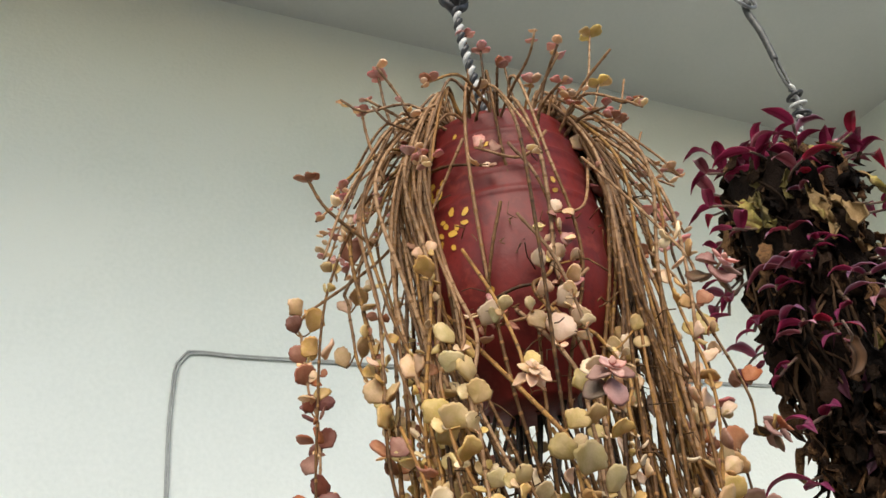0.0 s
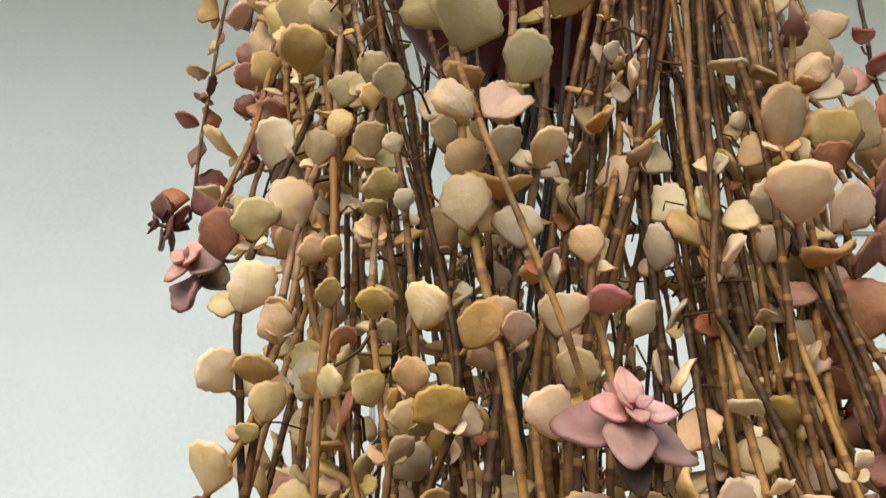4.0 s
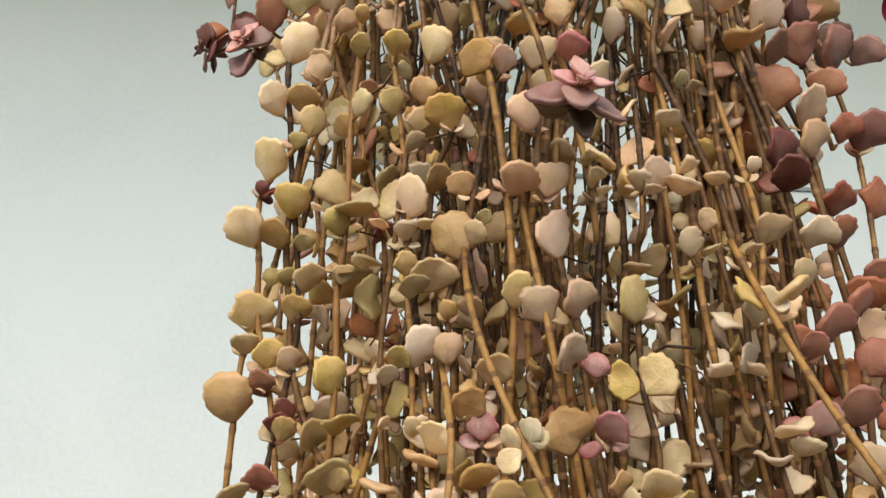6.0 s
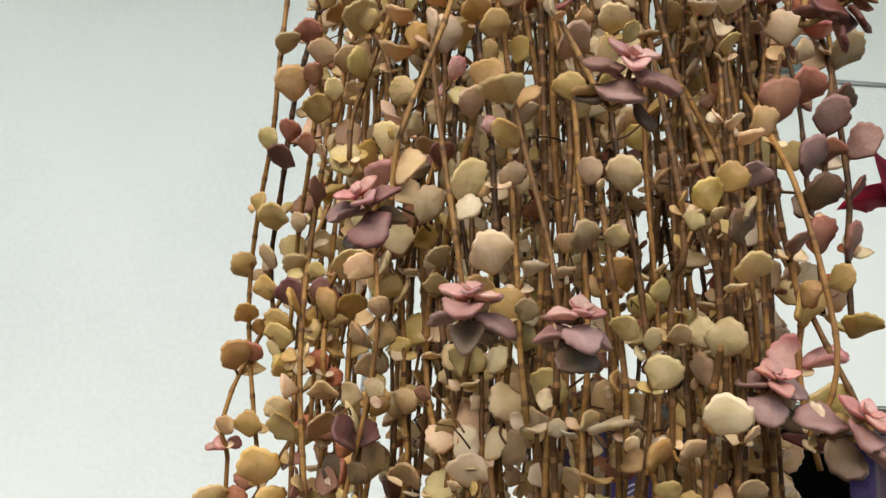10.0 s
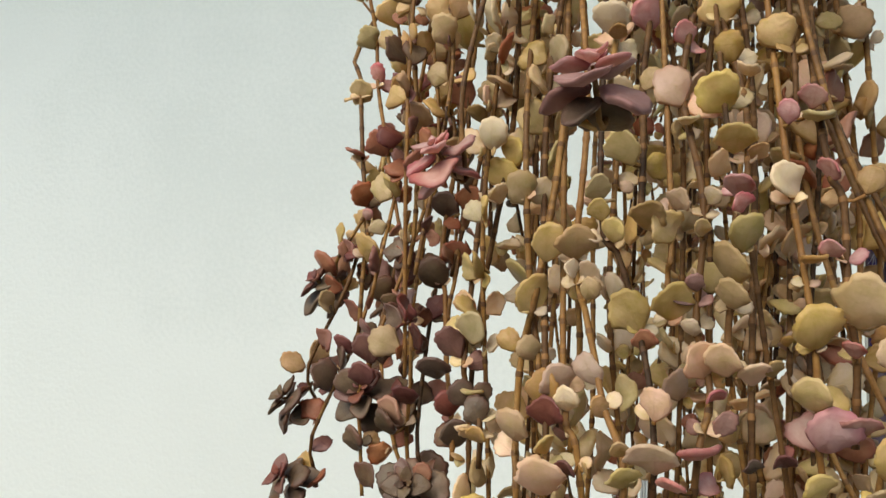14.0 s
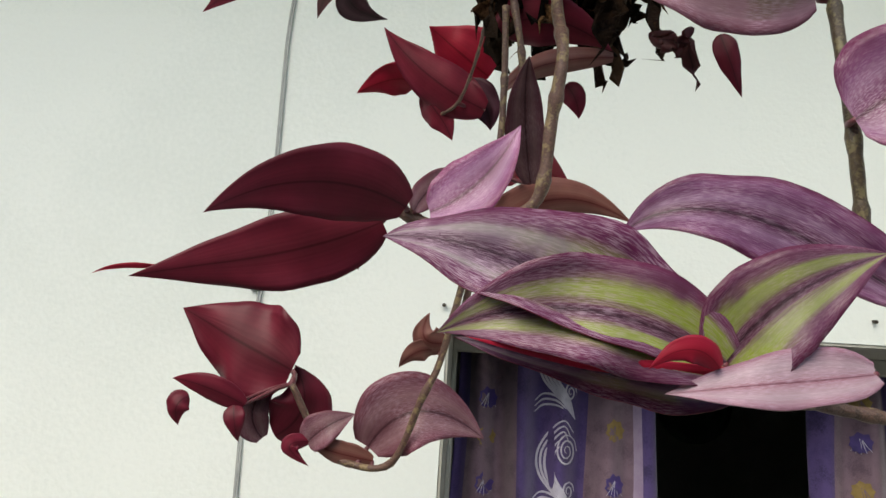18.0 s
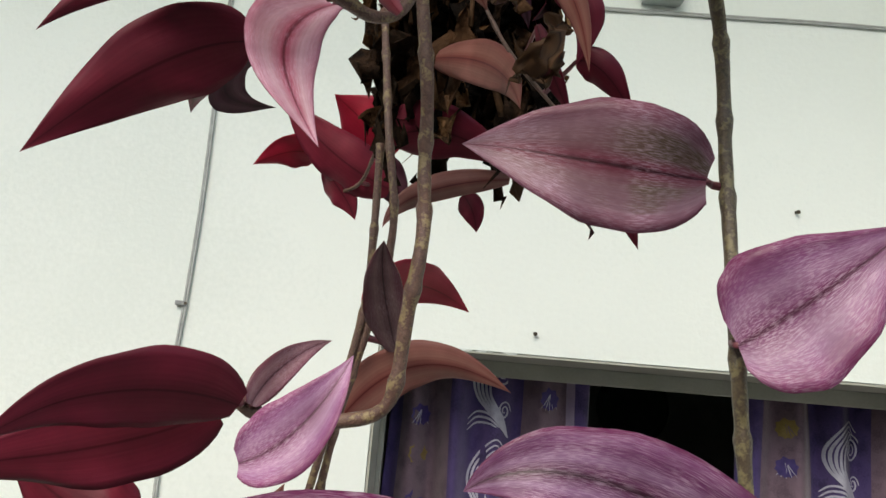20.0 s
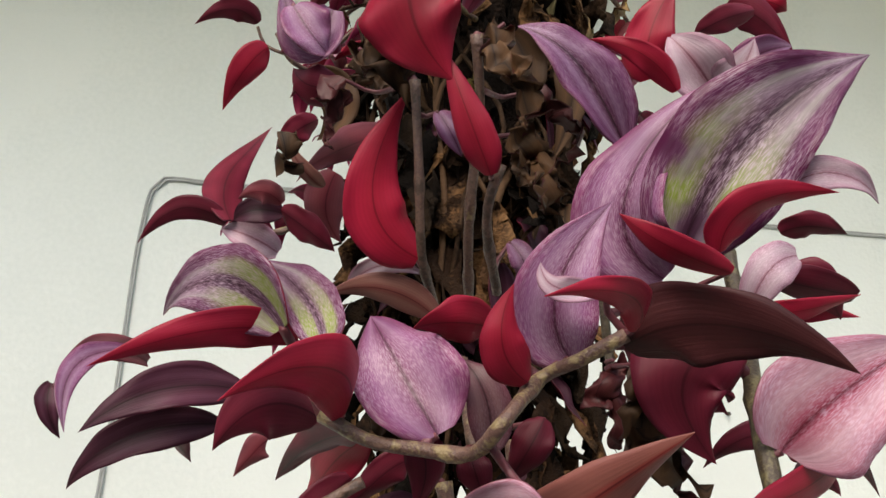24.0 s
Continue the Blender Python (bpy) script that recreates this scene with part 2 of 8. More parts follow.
def leaf_material(name, base, light, rim, dark_rim=0.5, rough=0.5, through=0.3, tint=0.2, vein=0.1):
    """A fleshy leaf: two mottled colours, another at the rim, fine veins from the base, each leaf a little different."""
    m = bpy.data.materials.new(name)
    m.use_nodes = True
    nt = m.node_tree
    n, l = nt.nodes, nt.links
    bsdf = n["Principled BSDF"]
    bsdf.inputs["Roughness"].default_value = rough
    bsdf.inputs["Specular IOR Level"].default_value = 0.4

    def maths(op, a, b=0.0, c=0.0):
        q = n.new("ShaderNodeMath")
        q.operation = op
        for k, v in enumerate((a, b, c)):
            if isinstance(v, (int, float)):
                q.inputs[k].default_value = v
            else:
                l.new(v, q.inputs[k])
        return q.outputs[0]

    def blend(fac, a, b):
        q = n.new("ShaderNodeMix")
        q.data_type = "RGBA"
        if isinstance(fac, (int, float)):
            q.inputs["Factor"].default_value = fac
        else:
            l.new(fac, q.inputs["Factor"])
        for key, v in ((6, a), (7, b)):
            if isinstance(v, tuple):
                q.inputs[key].default_value = (*v, 1)
            else:
                l.new(v, q.inputs[key])
        return q.outputs[2]

    info = n.new("ShaderNodeObjectInfo")
    geo = n.new("ShaderNodeNewGeometry")
    own = maths("FRACT", maths("ADD", info.outputs["Random"], geo.outputs["Random Per Island"]))
    uv = n.new("ShaderNodeUVMap")
    sep = n.new("ShaderNodeSeparateXYZ")
    l.new(uv.outputs[0], sep.inputs[0])
    x, y = maths("SUBTRACT", sep.outputs[0], 0.5), sep.outputs[1]
    comb = n.new("ShaderNodeCombineXYZ")
    l.new(maths("MULTIPLY_ADD", own, 37.0, sep.outputs[0]), comb.inputs[0])
    l.new(y, comb.inputs[1])
    l.new(maths("MULTIPLY", own, 91.0), comb.inputs[2])
    big, small = n.new("ShaderNodeTexNoise"), n.new("ShaderNodeTexNoise")
    for t, sc in ((big, 2.2), (small, 13.0)):
        t.inputs["Scale"].default_value = sc
        t.inputs["Detail"].default_value = 4
        l.new(comb.outputs[0], t.inputs["Vector"])
    mottled = maths("ADD", maths("MULTIPLY", big.outputs["Fac"], 1.7), maths("MULTIPLY", small.outputs["Fac"], 0.6))
    colour = blend(maths("SMOOTH_MIN", maths("SUBTRACT", mottled, 0.65), 1.0, 0.1), base, light)
    radius = maths("SQRT", maths("ADD", maths("MULTIPLY", x, x), maths("POWER", maths("SUBTRACT", y, 0.52), 2.0)))
    edge = maths("MULTIPLY", maths("SUBTRACT", maths("ADD", radius, maths("MULTIPLY", small.outputs["Fac"], 0.16)), 0.36), 4.0)
    edge = maths("MULTIPLY", maths("MAXIMUM", maths("MINIMUM", edge, 1.0), 0.0), dark_rim)
    colour = blend(edge, colour, rim)
    angle = maths("ARCTAN2", x, maths("ADD", y, 0.35))
    ridge = maths("POWER", maths("ABSOLUTE", maths("COSINE", maths("MULTIPLY", angle, 9.0))), 14.0)
    colour = blend(maths("MULTIPLY", ridge, vein), colour, rim)
    hsv = n.new("ShaderNodeHueSaturation")
    l.new(colour, hsv.inputs["Color"])
    l.new(maths("MULTIPLY_ADD", own, 0.02, 0.488), hsv.inputs["Hue"])
    l.new(maths("MULTIPLY_ADD", maths("FRACT", maths("MULTIPLY", own, 7.3)), tint * 2, 1 - tint), hsv.inputs["Value"])
    l.new(maths("MULTIPLY_ADD", maths("FRACT", maths("MULTIPLY", own, 13.7)), 0.3, 0.85), hsv.inputs["Saturation"])
    colour = hsv.outputs[0]
    l.new(colour, bsdf.inputs["Base Color"])
    bump = n.new("ShaderNodeBump")
    bump.inputs["Strength"].default_value = 0.32
    bump.inputs["Distance"].default_value = 0.0007
    l.new(maths("SUBTRACT", maths("ADD", maths("MULTIPLY", small.outputs["Fac"], 0.8), maths("MULTIPLY", big.outputs["Fac"], 1.5)), maths("MULTIPLY", ridge, 0.2)), bump.inputs["Height"])
    l.new(bump.outputs[0], bsdf.inputs["Normal"])
    tr = n.new("ShaderNodeBsdfTranslucent")
    flesh = n.new("ShaderNodeMix")
    flesh.data_type = "RGBA"
    flesh.blend_type = "MULTIPLY"
    flesh.inputs["Factor"].default_value = 1.0
    flesh.inputs[7].default_value = (1.0, 0.88, 0.58, 1)
    l.new(colour, flesh.inputs[6])
    l.new(flesh.outputs[2], tr.inputs["Color"])
    ms = n.new("ShaderNodeMixShader")
    ms.inputs["Fac"].default_value = through
    l.new(bsdf.outputs[0], ms.inputs[1])
    l.new(tr.outputs[0], ms.inputs[2])
    l.new(ms.outputs[0], n["Material Output"].inputs["Surface"])
    return m


LEAVES = {
    "cream": leaf_material("leaf cream", (0.74, 0.59, 0.3), (0.87, 0.7, 0.53), (0.64, 0.4, 0.22), 0.35),
    "yellow": leaf_material("leaf yellow", (0.57, 0.44, 0.14), (0.79, 0.59, 0.33), (0.54, 0.34, 0.12), 0.35),
    "tan": leaf_material("leaf tan", (0.52, 0.36, 0.12), (0.72, 0.48, 0.28), (0.46, 0.24, 0.09), 0.4),
    "blush": leaf_material("leaf blush", (0.68, 0.49, 0.26), (0.84, 0.59, 0.44), (0.6, 0.34, 0.2), 0.4),
    "rose": leaf_material("leaf rose", (0.36, 0.145, 0.08), (0.52, 0.26, 0.15), (0.32, 0.085, 0.055)),
    "wine": leaf_material("leaf wine", (0.15, 0.046, 0.034), (0.24, 0.1, 0.066), (0.12, 0.03, 0.027), through=0.12),
    "olive": leaf_material("leaf olive", (0.1, 0.06, 0.034), (0.19, 0.125, 0.07), (0.13, 0.04, 0.034), through=0.12),
    "pink": leaf_material("leaf pink", (0.6, 0.29, 0.24), (0.77, 0.5, 0.44), (0.48, 0.09, 0.1), 0.7),
    "mauve": leaf_material("leaf mauve", (0.34, 0.18, 0.15), (0.5, 0.32, 0.28), (0.3, 0.12, 0.095)),
}
LEAF_KEYS = list(LEAVES)

# ---- setting ----
W = 1.4          # face of the house wall
CEIL = 3.97
WX0, WX1, WZ0, WZ1 = 0.408, 1.72, 0.95, 2.107
TH = 0.27        # thickness of the house wall


def block(name, x0, y0, z0, x1, y1, z1, mat, label, category, bevel=0.0):
    ob = part(name, box_bm(x0, y0, z0, x1, y1, z1, bevel), mat, None)
    return tagged(ob, label, category, kind="structure")


wall_bm = bmesh.new()
for x0, z0, x1, z1 in ((-3.2, 0, WX0, CEIL), (WX1, 0, 2.55, CEIL), (WX0, WZ1, WX1, CEIL), (WX0, 0, WX1, WZ0)):
    box_bm(x0, W, z0, x1, W + TH, z1, 0, wall_bm)
wall_north = tagged(part("wall_north", wall_bm, WALL, None), "white painted plaster wall with hairline stains", "wall", kind="structure")
block("wall_east", 2.55, -0.35, 0, 2.75, W + TH, CEIL, WALL, "white painted side wall of the porch", "wall")
block("ceiling", -3.2, -0.35, CEIL, 2.75, W + TH, CEIL + 0.15, CEILING, "grey-white plastered porch ceiling", "ceiling")
block("floor", -3.2, -2.2, -0.1, 2.75, W, 0.0, FLOOR, "grey cement porch floor", "floor")
block("ground", -400, -400, -0.6, 400, 400, -0.3, GROUND, "bare earth ground outside", "ground")
# unseen wall added to keep low sky light off the plants
block("wall_south", -12.0, -4.2, -0.3, 12.0, -4.0, 3.1, SKYBLOCK, "unseen plain plastered wall added to block the low sky", "wall")
# dark room behind the window
block("wall_room_back", -0.6, 4.2, 0, 2.6, 4.35, 2.9, ROOM, "dim painted back wall of the room", "wall")
block("wall_room_west", -0.75, W + TH, 0, -0.6, 4.35, 2.9, ROOM, "dim side wall of the room", "wall")
block("wall_room_east", 2.6, W + TH, 0, 2.75, 4.35, 2.9, ROOM, "dim side wall of the room", "wall")
block("ceiling_room", -0.75, W + TH, 2.9, 2.75, 4.35, 3.0, ROOM, "dim ceiling of the room", "ceiling")
block("floor_room", -0.75, W + TH, -0.1, 2.75, 4.35, 0, FLOOR, "dim cement floor of the room", "floor")

# ---- trailing succulent ----
def succulent_leaf(seed, pointed=False):
    """A fleshy leaf one unit long along y, its face along z: round with a scalloped edge, or narrow and pointed."""
    r = random.Random(seed)
    n = 36
    wide = r.uniform(0.34, 0.44) if pointed else r.uniform(0.44, 0.54)
    cup, bend = r.choice((0.3, 0.18, 0.1, -0.12, 0.05, 0.22)), r.uniform(-0.25, 0.3)
    fold = r.uniform(0.3, 0.6) if pointed else r.uniform(-0.1, 0.35)
    lean, ruffle = r.uniform(-0.16, 0.16), r.uniform(0.06, 0.24)
    lobes = [(r.uniform(0, 6.28), r.uniform(0.015, 0.075)) for _ in range(3)]
    notch = (-0.045, 0.02, 0.025)
    first = r.randrange(3)

    def height(x, y):
        return cup * (x * x * 2.0 + (y - 0.5) ** 2) + bend * y * y * 0.6 + fold * abs(x) + ruffle * math.sin(8 * x + 3 * y + lean * 60) * abs(x)

    ring = []
    for k in range(n):
        a = 2 * math.pi * k / n
        y = 0.5 - 0.5 * math.cos(a)
        if pointed:
            x = wide * math.sin(a) * (0.55 + 0.55 * (1 - y)) * (1.12 - 0.35 * abs(y - 0.4))
        else:
            full = 0.3 + 0.7 * min(1.0, y / 0.45) ** 0.8
            x = wide * math.copysign(abs(math.sin(a)) ** 0.86, math.sin(a)) * full
            if y > 0.28:
                q = 1 + notch[(k + first) % 3] * r.uniform(0.6, 1.5) + sum(g * math.sin((j + 2) * a + f) for j, (f, g) in enumerate(lobes))
                x, y = x * q, 0.5 + (y - 0.5) * q
        ring.append((x + lean * y, y))
    vs, fs, uv = [], [], []

    def put(x, y, z):
        vs.append((x, y, z + height(x, y)))
        uv.append((x + 0.5, y))

    for x, y in ring:
        put(x, y, 0.0)
    puff = r.uniform(0.05, 0.085)
    for x, y in ring[::2]:
        put(x * 0.84, 0.5 + (y - 0.5) * 0.84, puff)
    put(0, 0.5, puff * r.uniform(0.6, 1.3))
    for x, y in ring[::2]:
        put(x * 0.82, 0.5 + (y - 0.5) * 0.82, -puff)
    put(0, 0.5, -puff * 1.3)
    h = n // 2
    for side, base in ((1, n), (-1, n + h + 1)):
        for k in range(h):
            k2 = (k + 1) % h
            mid, nxt = 2 * k + 1, (2 * k + 2) % n
            faces = [(2 * k, mid, base + k), (mid, nxt, base + k2), (mid, base + k2, base + k), (base + k, base + k2, base + h)]
            fs.extend(f if side < 0 else f[::-1] for f in faces)
    return np.array(vs), fs, np.array(uv)


ROUND = 24
SHAPES = [succulent_leaf(40 + i) for i in range(ROUND)] + [succulent_leaf(90 + i, True) for i in range(6)]
LEAF_MESHES = {}


def leaf_mesh(shape, key):
    if (shape, key) not in LEAF_MESHES:
        v, f, uv = SHAPES[shape]
        LEAF_MESHES[shape, key] = mesh_of("leaf", v, f, LEAVES[key], uv=uv)
    return LEAF_MESHES[shape, key]


def leaf_frame(at, along, face, size, wide=1.0):
    """A matrix that lays a leaf at a place, growing along one way with its face to another."""
    y = Vector(along).normalized()
    z = Vector(face) - y * Vector(face).dot(y)
    z = z.normalized() if z.length > 1e-5 else y.orthogonal().normalized()
    x = y.cross(z)
    m = Matrix((x * size * wide, y * size, z * size)).transposed().to_4x4()
    m.translation = at
    return m


class Foliage:
    """Collects leaves: some become parts, the rest one mesh."""

    def __init__(self):
        self.leaves = []

    def add(self, at, along, face, size, key, wide=1.0, pointed=False):
        shape = rnd.randrange(ROUND, len(SHAPES)) if pointed else rnd.randrange(ROUND)
        self.leaves.append((Vector(at), leaf_frame(at, along, face, size, wide), shape, key))

    def rosette(self, at, axis, size, outer, inner):
        """A shoot tip: crossed pairs of leaves, small and bright in the middle."""
        axis = (Vector(axis).normalized() + Vector((0, 0, 0.45))).normalized()
        a = axis.orthogonal().normalized()
        b = axis.cross(a)
        turn = rnd.uniform(0, 3)
        size *= 0.64
        old = "olive" if outer == "mauve" else outer
        rings = ((-0.95, 1.05, 0.85, old), (-0.6, 1.15, 0.5, outer), (-0.3, 1.0, 0.2, outer), (-0.08, 0.82, -0.1, inner), (0.08, 0.6, -0.45, inner), (0.16, 0.36, -1.1, inner))
        for ring, (up, scale, droop, key) in enumerate(rings):
            for k in (0, 1):
                ang = turn + ring * math.pi / 2 + math.pi * k + rnd.uniform(-0.25, 0.25)
                side = a * math.cos(ang) + b * math.sin(ang)
                along = side - axis * droop * 0.6 + Vector((0, 0, -0.25 * max(0.0, droop)))
                self.add(Vector(at) + axis * size * up * 0.7 + side * size * 0.06, along, axis + side * droop * 0.5, size * scale * rnd.uniform(0.85, 1.1), key, 1.15, pointed=ring > 2 or rnd.random() < 0.4)

    def build(self, parent, near):
        picked = sorted(range(len(self.leaves)), key=lambda i: near(self.leaves[i][0]))[:300]
        chosen = set(picked)
        for i in picked:
            at, m, shape, key = self.leaves[i]
            ob = part("leaf", leaf_mesh(shape, key), None, parent)
            ob.matrix_basis = m
        vs, fs, slots, uvs, base = [], [], [], [], 0
        for i, (at, m, shape, key) in enumerate(self.leaves):
            if i in chosen:
                continue
            v, f, uv = SHAPES[shape]
            uvs.append(uv)
            mm = np.array(m)
            vs.append(v @ mm[:3, :3].T + mm[:3, 3])
            fs.extend(tuple(base + q for q in face) for face in f)
            slots.extend([LEAF_KEYS.index(key)] * len(f))
            base += len(v)
        me = mesh_of("leaves", np.concatenate(vs), fs, [LEAVES[k] for k in LEAF_KEYS], slots, uv=np.concatenate(uvs))
        return tagged(part("leaves", me, None, parent), kind="stuff")


PX, PY, RIM, FOOT = 0.051, 0.056, 2.470, 2.304      # pot axis, rim and foot
succulent = empty("hanging_succulent", (PX, PY, FOOT), "trailing succulent with cream and rose leaves in a maroon pot", "hanging plant")


def pot_radius(z):
    """The pot swells from a narrow foot to its belly and draws in towards the rim, with thin raised rings."""
    u = max(0.0, min(1.0, (z - FOOT) / (RIM - FOOT)))
    r = 0.024 + 0.035 * math.sin(math.pi / 2 * min(1.0, (u + 0.04) / 0.5)) - 0.0085 * max(0.0, (u - 0.5) / 0.5) ** 1.6
    return r + sum(0.0013 * math.exp(-((z - ring) / 0.0017) ** 2) for ring in (2.413, 2.428, 2.444, 2.457))


prof = [(0.001, FOOT)] + [(pot_radius(FOOT + (RIM - FOOT) * k / 90), FOOT + (RIM - FOOT) * k / 90) for k in range(91)]
prof += [(0.0505, RIM + 0.001), (0.0505, RIM + 0.004), (0.0475, RIM + 0.004), (0.046, RIM - 0.01), (0.043, RIM - 0.03)]
vs, fs = lathe(prof, 48, PX, PY)
pot = part("pot", mesh_of("pot", vs, fs, POT), None, succulent, "maroon painted pot with ridges")
vs, fs = lathe([(0.001, RIM - 0.012), (0.02, RIM - 0.01), (0.036, RIM - 0.014), (0.0455, RIM - 0.02)], 32, PX, PY)
part("soil", mesh_of("soil", vs, fs, SOIL), None, succulent, "dark dry soil")


def petal(angle, z, size, turn):
    """A dab of gold paint lying on the pot."""
    bm = bmesh.new()
    ring = []
    for k in range(10):
        a = 2 * math.pi * k / 10
        dx, dz = size * math.cos(a) * 0.7 * rnd.uniform(0.75, 1.2), size * math.sin(a) * rnd.uniform(0.75, 1.2)
        dx, dz = dx * math.cos(turn) - dz * math.sin(turn), dx * math.sin(turn) + dz * math.cos(turn)
        rr = pot_radius(z + dz) + 0.0006
        ang = angle + dx / rr
        ring.append(bm.verts.new((PX + rr * math.cos(ang), PY + rr * math.sin(ang), z + dz)))
    bm.faces.new(ring)
    part("gold_petal", bm, GOLD, pot, "gold paint dab")


DABS = ((-2.92, 2.456, 2, 0.0042), (-2.55, 2.46, 1, 0.0026), (-2.82, 2.428, 4, 0.0034), (-2.86, 2.421, 1, 0.0032), (-2.62, 2.402, 6, 0.0028), (-2.72, 2.391, 4, 0.0028), (-2.36, 2.351, 3, 0.003), (-1.59, 2.419, 1, 0.0032), (-1.6, 2.411, 1, 0.0024), (-2.2, 2.447, 1, 0.0022), (-0.62, 2.385, 3, 0.0024), (-0.9, 2.36, 2, 0.0024))
for ang0, z0, n, s in DABS:
    for k in range(n):
        t = 2 * math.pi * k / n + ang0 + rnd.uniform(-0.3, 0.3)
        d = 0.0 if n == 1 else rnd.uniform(0.7, 1.1) * (0.0035 + 0.0006 * n)
        petal(ang0 + d / 0.05 * math.cos(t), z0 + d * math.sin(t), s * rnd.uniform(0.7, 1.2), rnd.uniform(0, 3))


foliage = Foliage()


def stem(line, radius, mat, node=0.011, name="stem"):
    """A jointed stem: a tube that swells at its nodes, with paler rings there."""
    step = sum((line[i + 1] - line[i]).length for i in range(len(line) - 1)) / (len(line) - 1)
    every = max(2, round(node * rnd.uniform(0.8, 1.2) / max(step, 1e-4)))
    phase = rnd.randrange(every)
    pts, swell = [], []
    for i, p in enumerate(line):
        if (i + phase) % every == 0 and 0 < i < len(line) - 1:
            d = (line[i + 1] - line[i - 1]).normalized() * 0.0011
            pts += [p - d, p - d * 0.45, p + d * 0.45, p + d]
            swell += [1.0, 1.17, 1.15, 1.0]
        else:
            pts.append(p)
            swell.append(0.95)
    sides = 6
    vs, fs = tube(pts, lambda u, i: radius * (1 - 0.25 * u) * swell[i], sides)
    slots = [1 if swell[i // sides] >= 1.0 and swell[min(i // sides + 1, len(swell) - 1)] > 1.1 else 0 for i in range(len(fs) - 2)] + [0, 0]
    # above this height the paler colour stands for light from above
    pale = rnd.choice((2.2, 2.3, 2.36, 2.42, 3.0))
    for i in range(len(slots) - 2):
        if slots[i] == 0 and pts[i // sides].z > pale:
            slots[i] = 2
    gold = rnd.choice((0.0, 0.0, 2.0, 1.95, 2.1))
    for i in range(len(slots) - 2):
        if slots[i] == 0 and pts[i // sides].z < gold:
            slots[i] = 3
    return part(name, mesh_of(name, vs, fs, [mat, STEM_NODE, STEM_PALE, STEM_YEL], slots), None, succulent)


def pick(table):
    x = rnd.random() * sum(w for _, w in table)
    for k, w in table:
        x -= w
        if x <= 0:
            return k
    return table[-1][0]


def palette(p):
    """Leaf colours by the part of the plant: pale gold in front, rosy to one side, dark at the short tips."""
    side = (p.x - 0.05) / 0.095
    low = max(0.0, min(1.0, (2.3 - p.z) / 0.5))
    if p.z > 2.4:
        return [("rose", 0.7), ("blush", 4), ("pink", 3), ("cream", 1)]
    if p.x < -0.062 and p.z > 2.2:
        return [("rose", 3), ("wine", 1.5), ("blush", 1), ("tan", 1)]
    if side < -0.45 and p.z < 1.81:
        return [("wine", 2.0), ("olive", 3), ("mauve", 0.8), ("rose", 2.6), ("tan", 1.0)]
    if side < -0.45 and p.z < 1.95:
        return [("rose", 2.5), ("tan", 4), ("olive", 1.5), ("wine", 0.8), ("yellow", 1.5)]
    if side < -0.5:
        return [("tan", 3), ("yellow", 4), ("cream", 1), ("rose", 0.5), ("blush", 0.8)]
    if side > 0.62 and p.y < 0.06:
        return [("rose", 4.5 - 3.6 * low), ("blush", 3), ("tan", 2 + 3 * low), ("cream", 0.7 + low), ("yellow", 0.5 + 2 * low)]
    if p.y > 0.06:
        return [("tan", 4), ("yellow", 2.4), ("rose", 1.3)]
    return [("cream", 3.8 - 0.6 * low), ("tan", 1.8), ("blush", 2.0 - 1.2 * low), ("yellow", 1.8 + 1.6 * low), ("rose", 0.25)]


def dress(line, start, keep, grow=1.0):
    """Leaf pairs along a stem from a share of its way on."""
    n = len(line)
    turn = rnd.uniform(0, 6.28)
    gap, beat = 0.0, rnd.uniform(0, 6.28)
    for i in range(1, n - 1):
        gap += (line[i] - line[i - 1]).length
        if i / n < start or gap < rnd.uniform(0.008, 0.0125):
            continue
        gap = 0.0
        turn += math.pi / 2 + rnd.uniform(-0.35, 0.35)
        if rnd.random() > keep * (0.92 + 0.25 * math.sin(beat + i * 0.22)):
            continue
        p = line[i]
        d = (line[i + 1] - line[i - 1]).normalized()
        out = Vector((p.x - 0.052, p.y - 0.03, 0))
        out = out.normalized() if out.length > 1e-4 else Vector((0, -1, 0))
        table = palette(p)
        key = pick(table)
        a = d.orthogonal().normalized()
        b = d.cross(a)
        big = rnd.choice((1.05, 1.0, 0.95, 0.8, 0.55)) * rnd.uniform(0.85, 1.15) * grow * (0.6 if p.z > 2.37 else 1.0)
        for k in (0, 1):
            if rnd.random() < 0.14:
                continue
            side = a * math.cos(turn + math.pi * k) + b * math.sin(turn + math.pi * k)
            along = side * 0.75 + Vector((0, 0, rnd.uniform(0.0, 1.5))) + out * rnd.uniform(0.0, 0.6)
            face = out * rnd.uniform(-0.1, 0.7) + Vector((rnd.uniform(-1.3, 1.3), rnd.uniform(-1.1, 0.1), rnd.uniform(-0.4, 0.9)))
            foliage.add(p + side * 0.0012, along, face, 0.0107 * big * rnd.uniform(0.85, 1.12), key if rnd.random() < 0.75 else pick(table))
            if rnd.random() < 0.5:
                s2 = rnd.uniform(0.003, 0.006)
                foliage.add(p + side * 0.001, side * 0.5 + b * rnd.uniform(-0.8, 0.8) + Vector((0, 0, -0.1)), out, s2, pick(table))


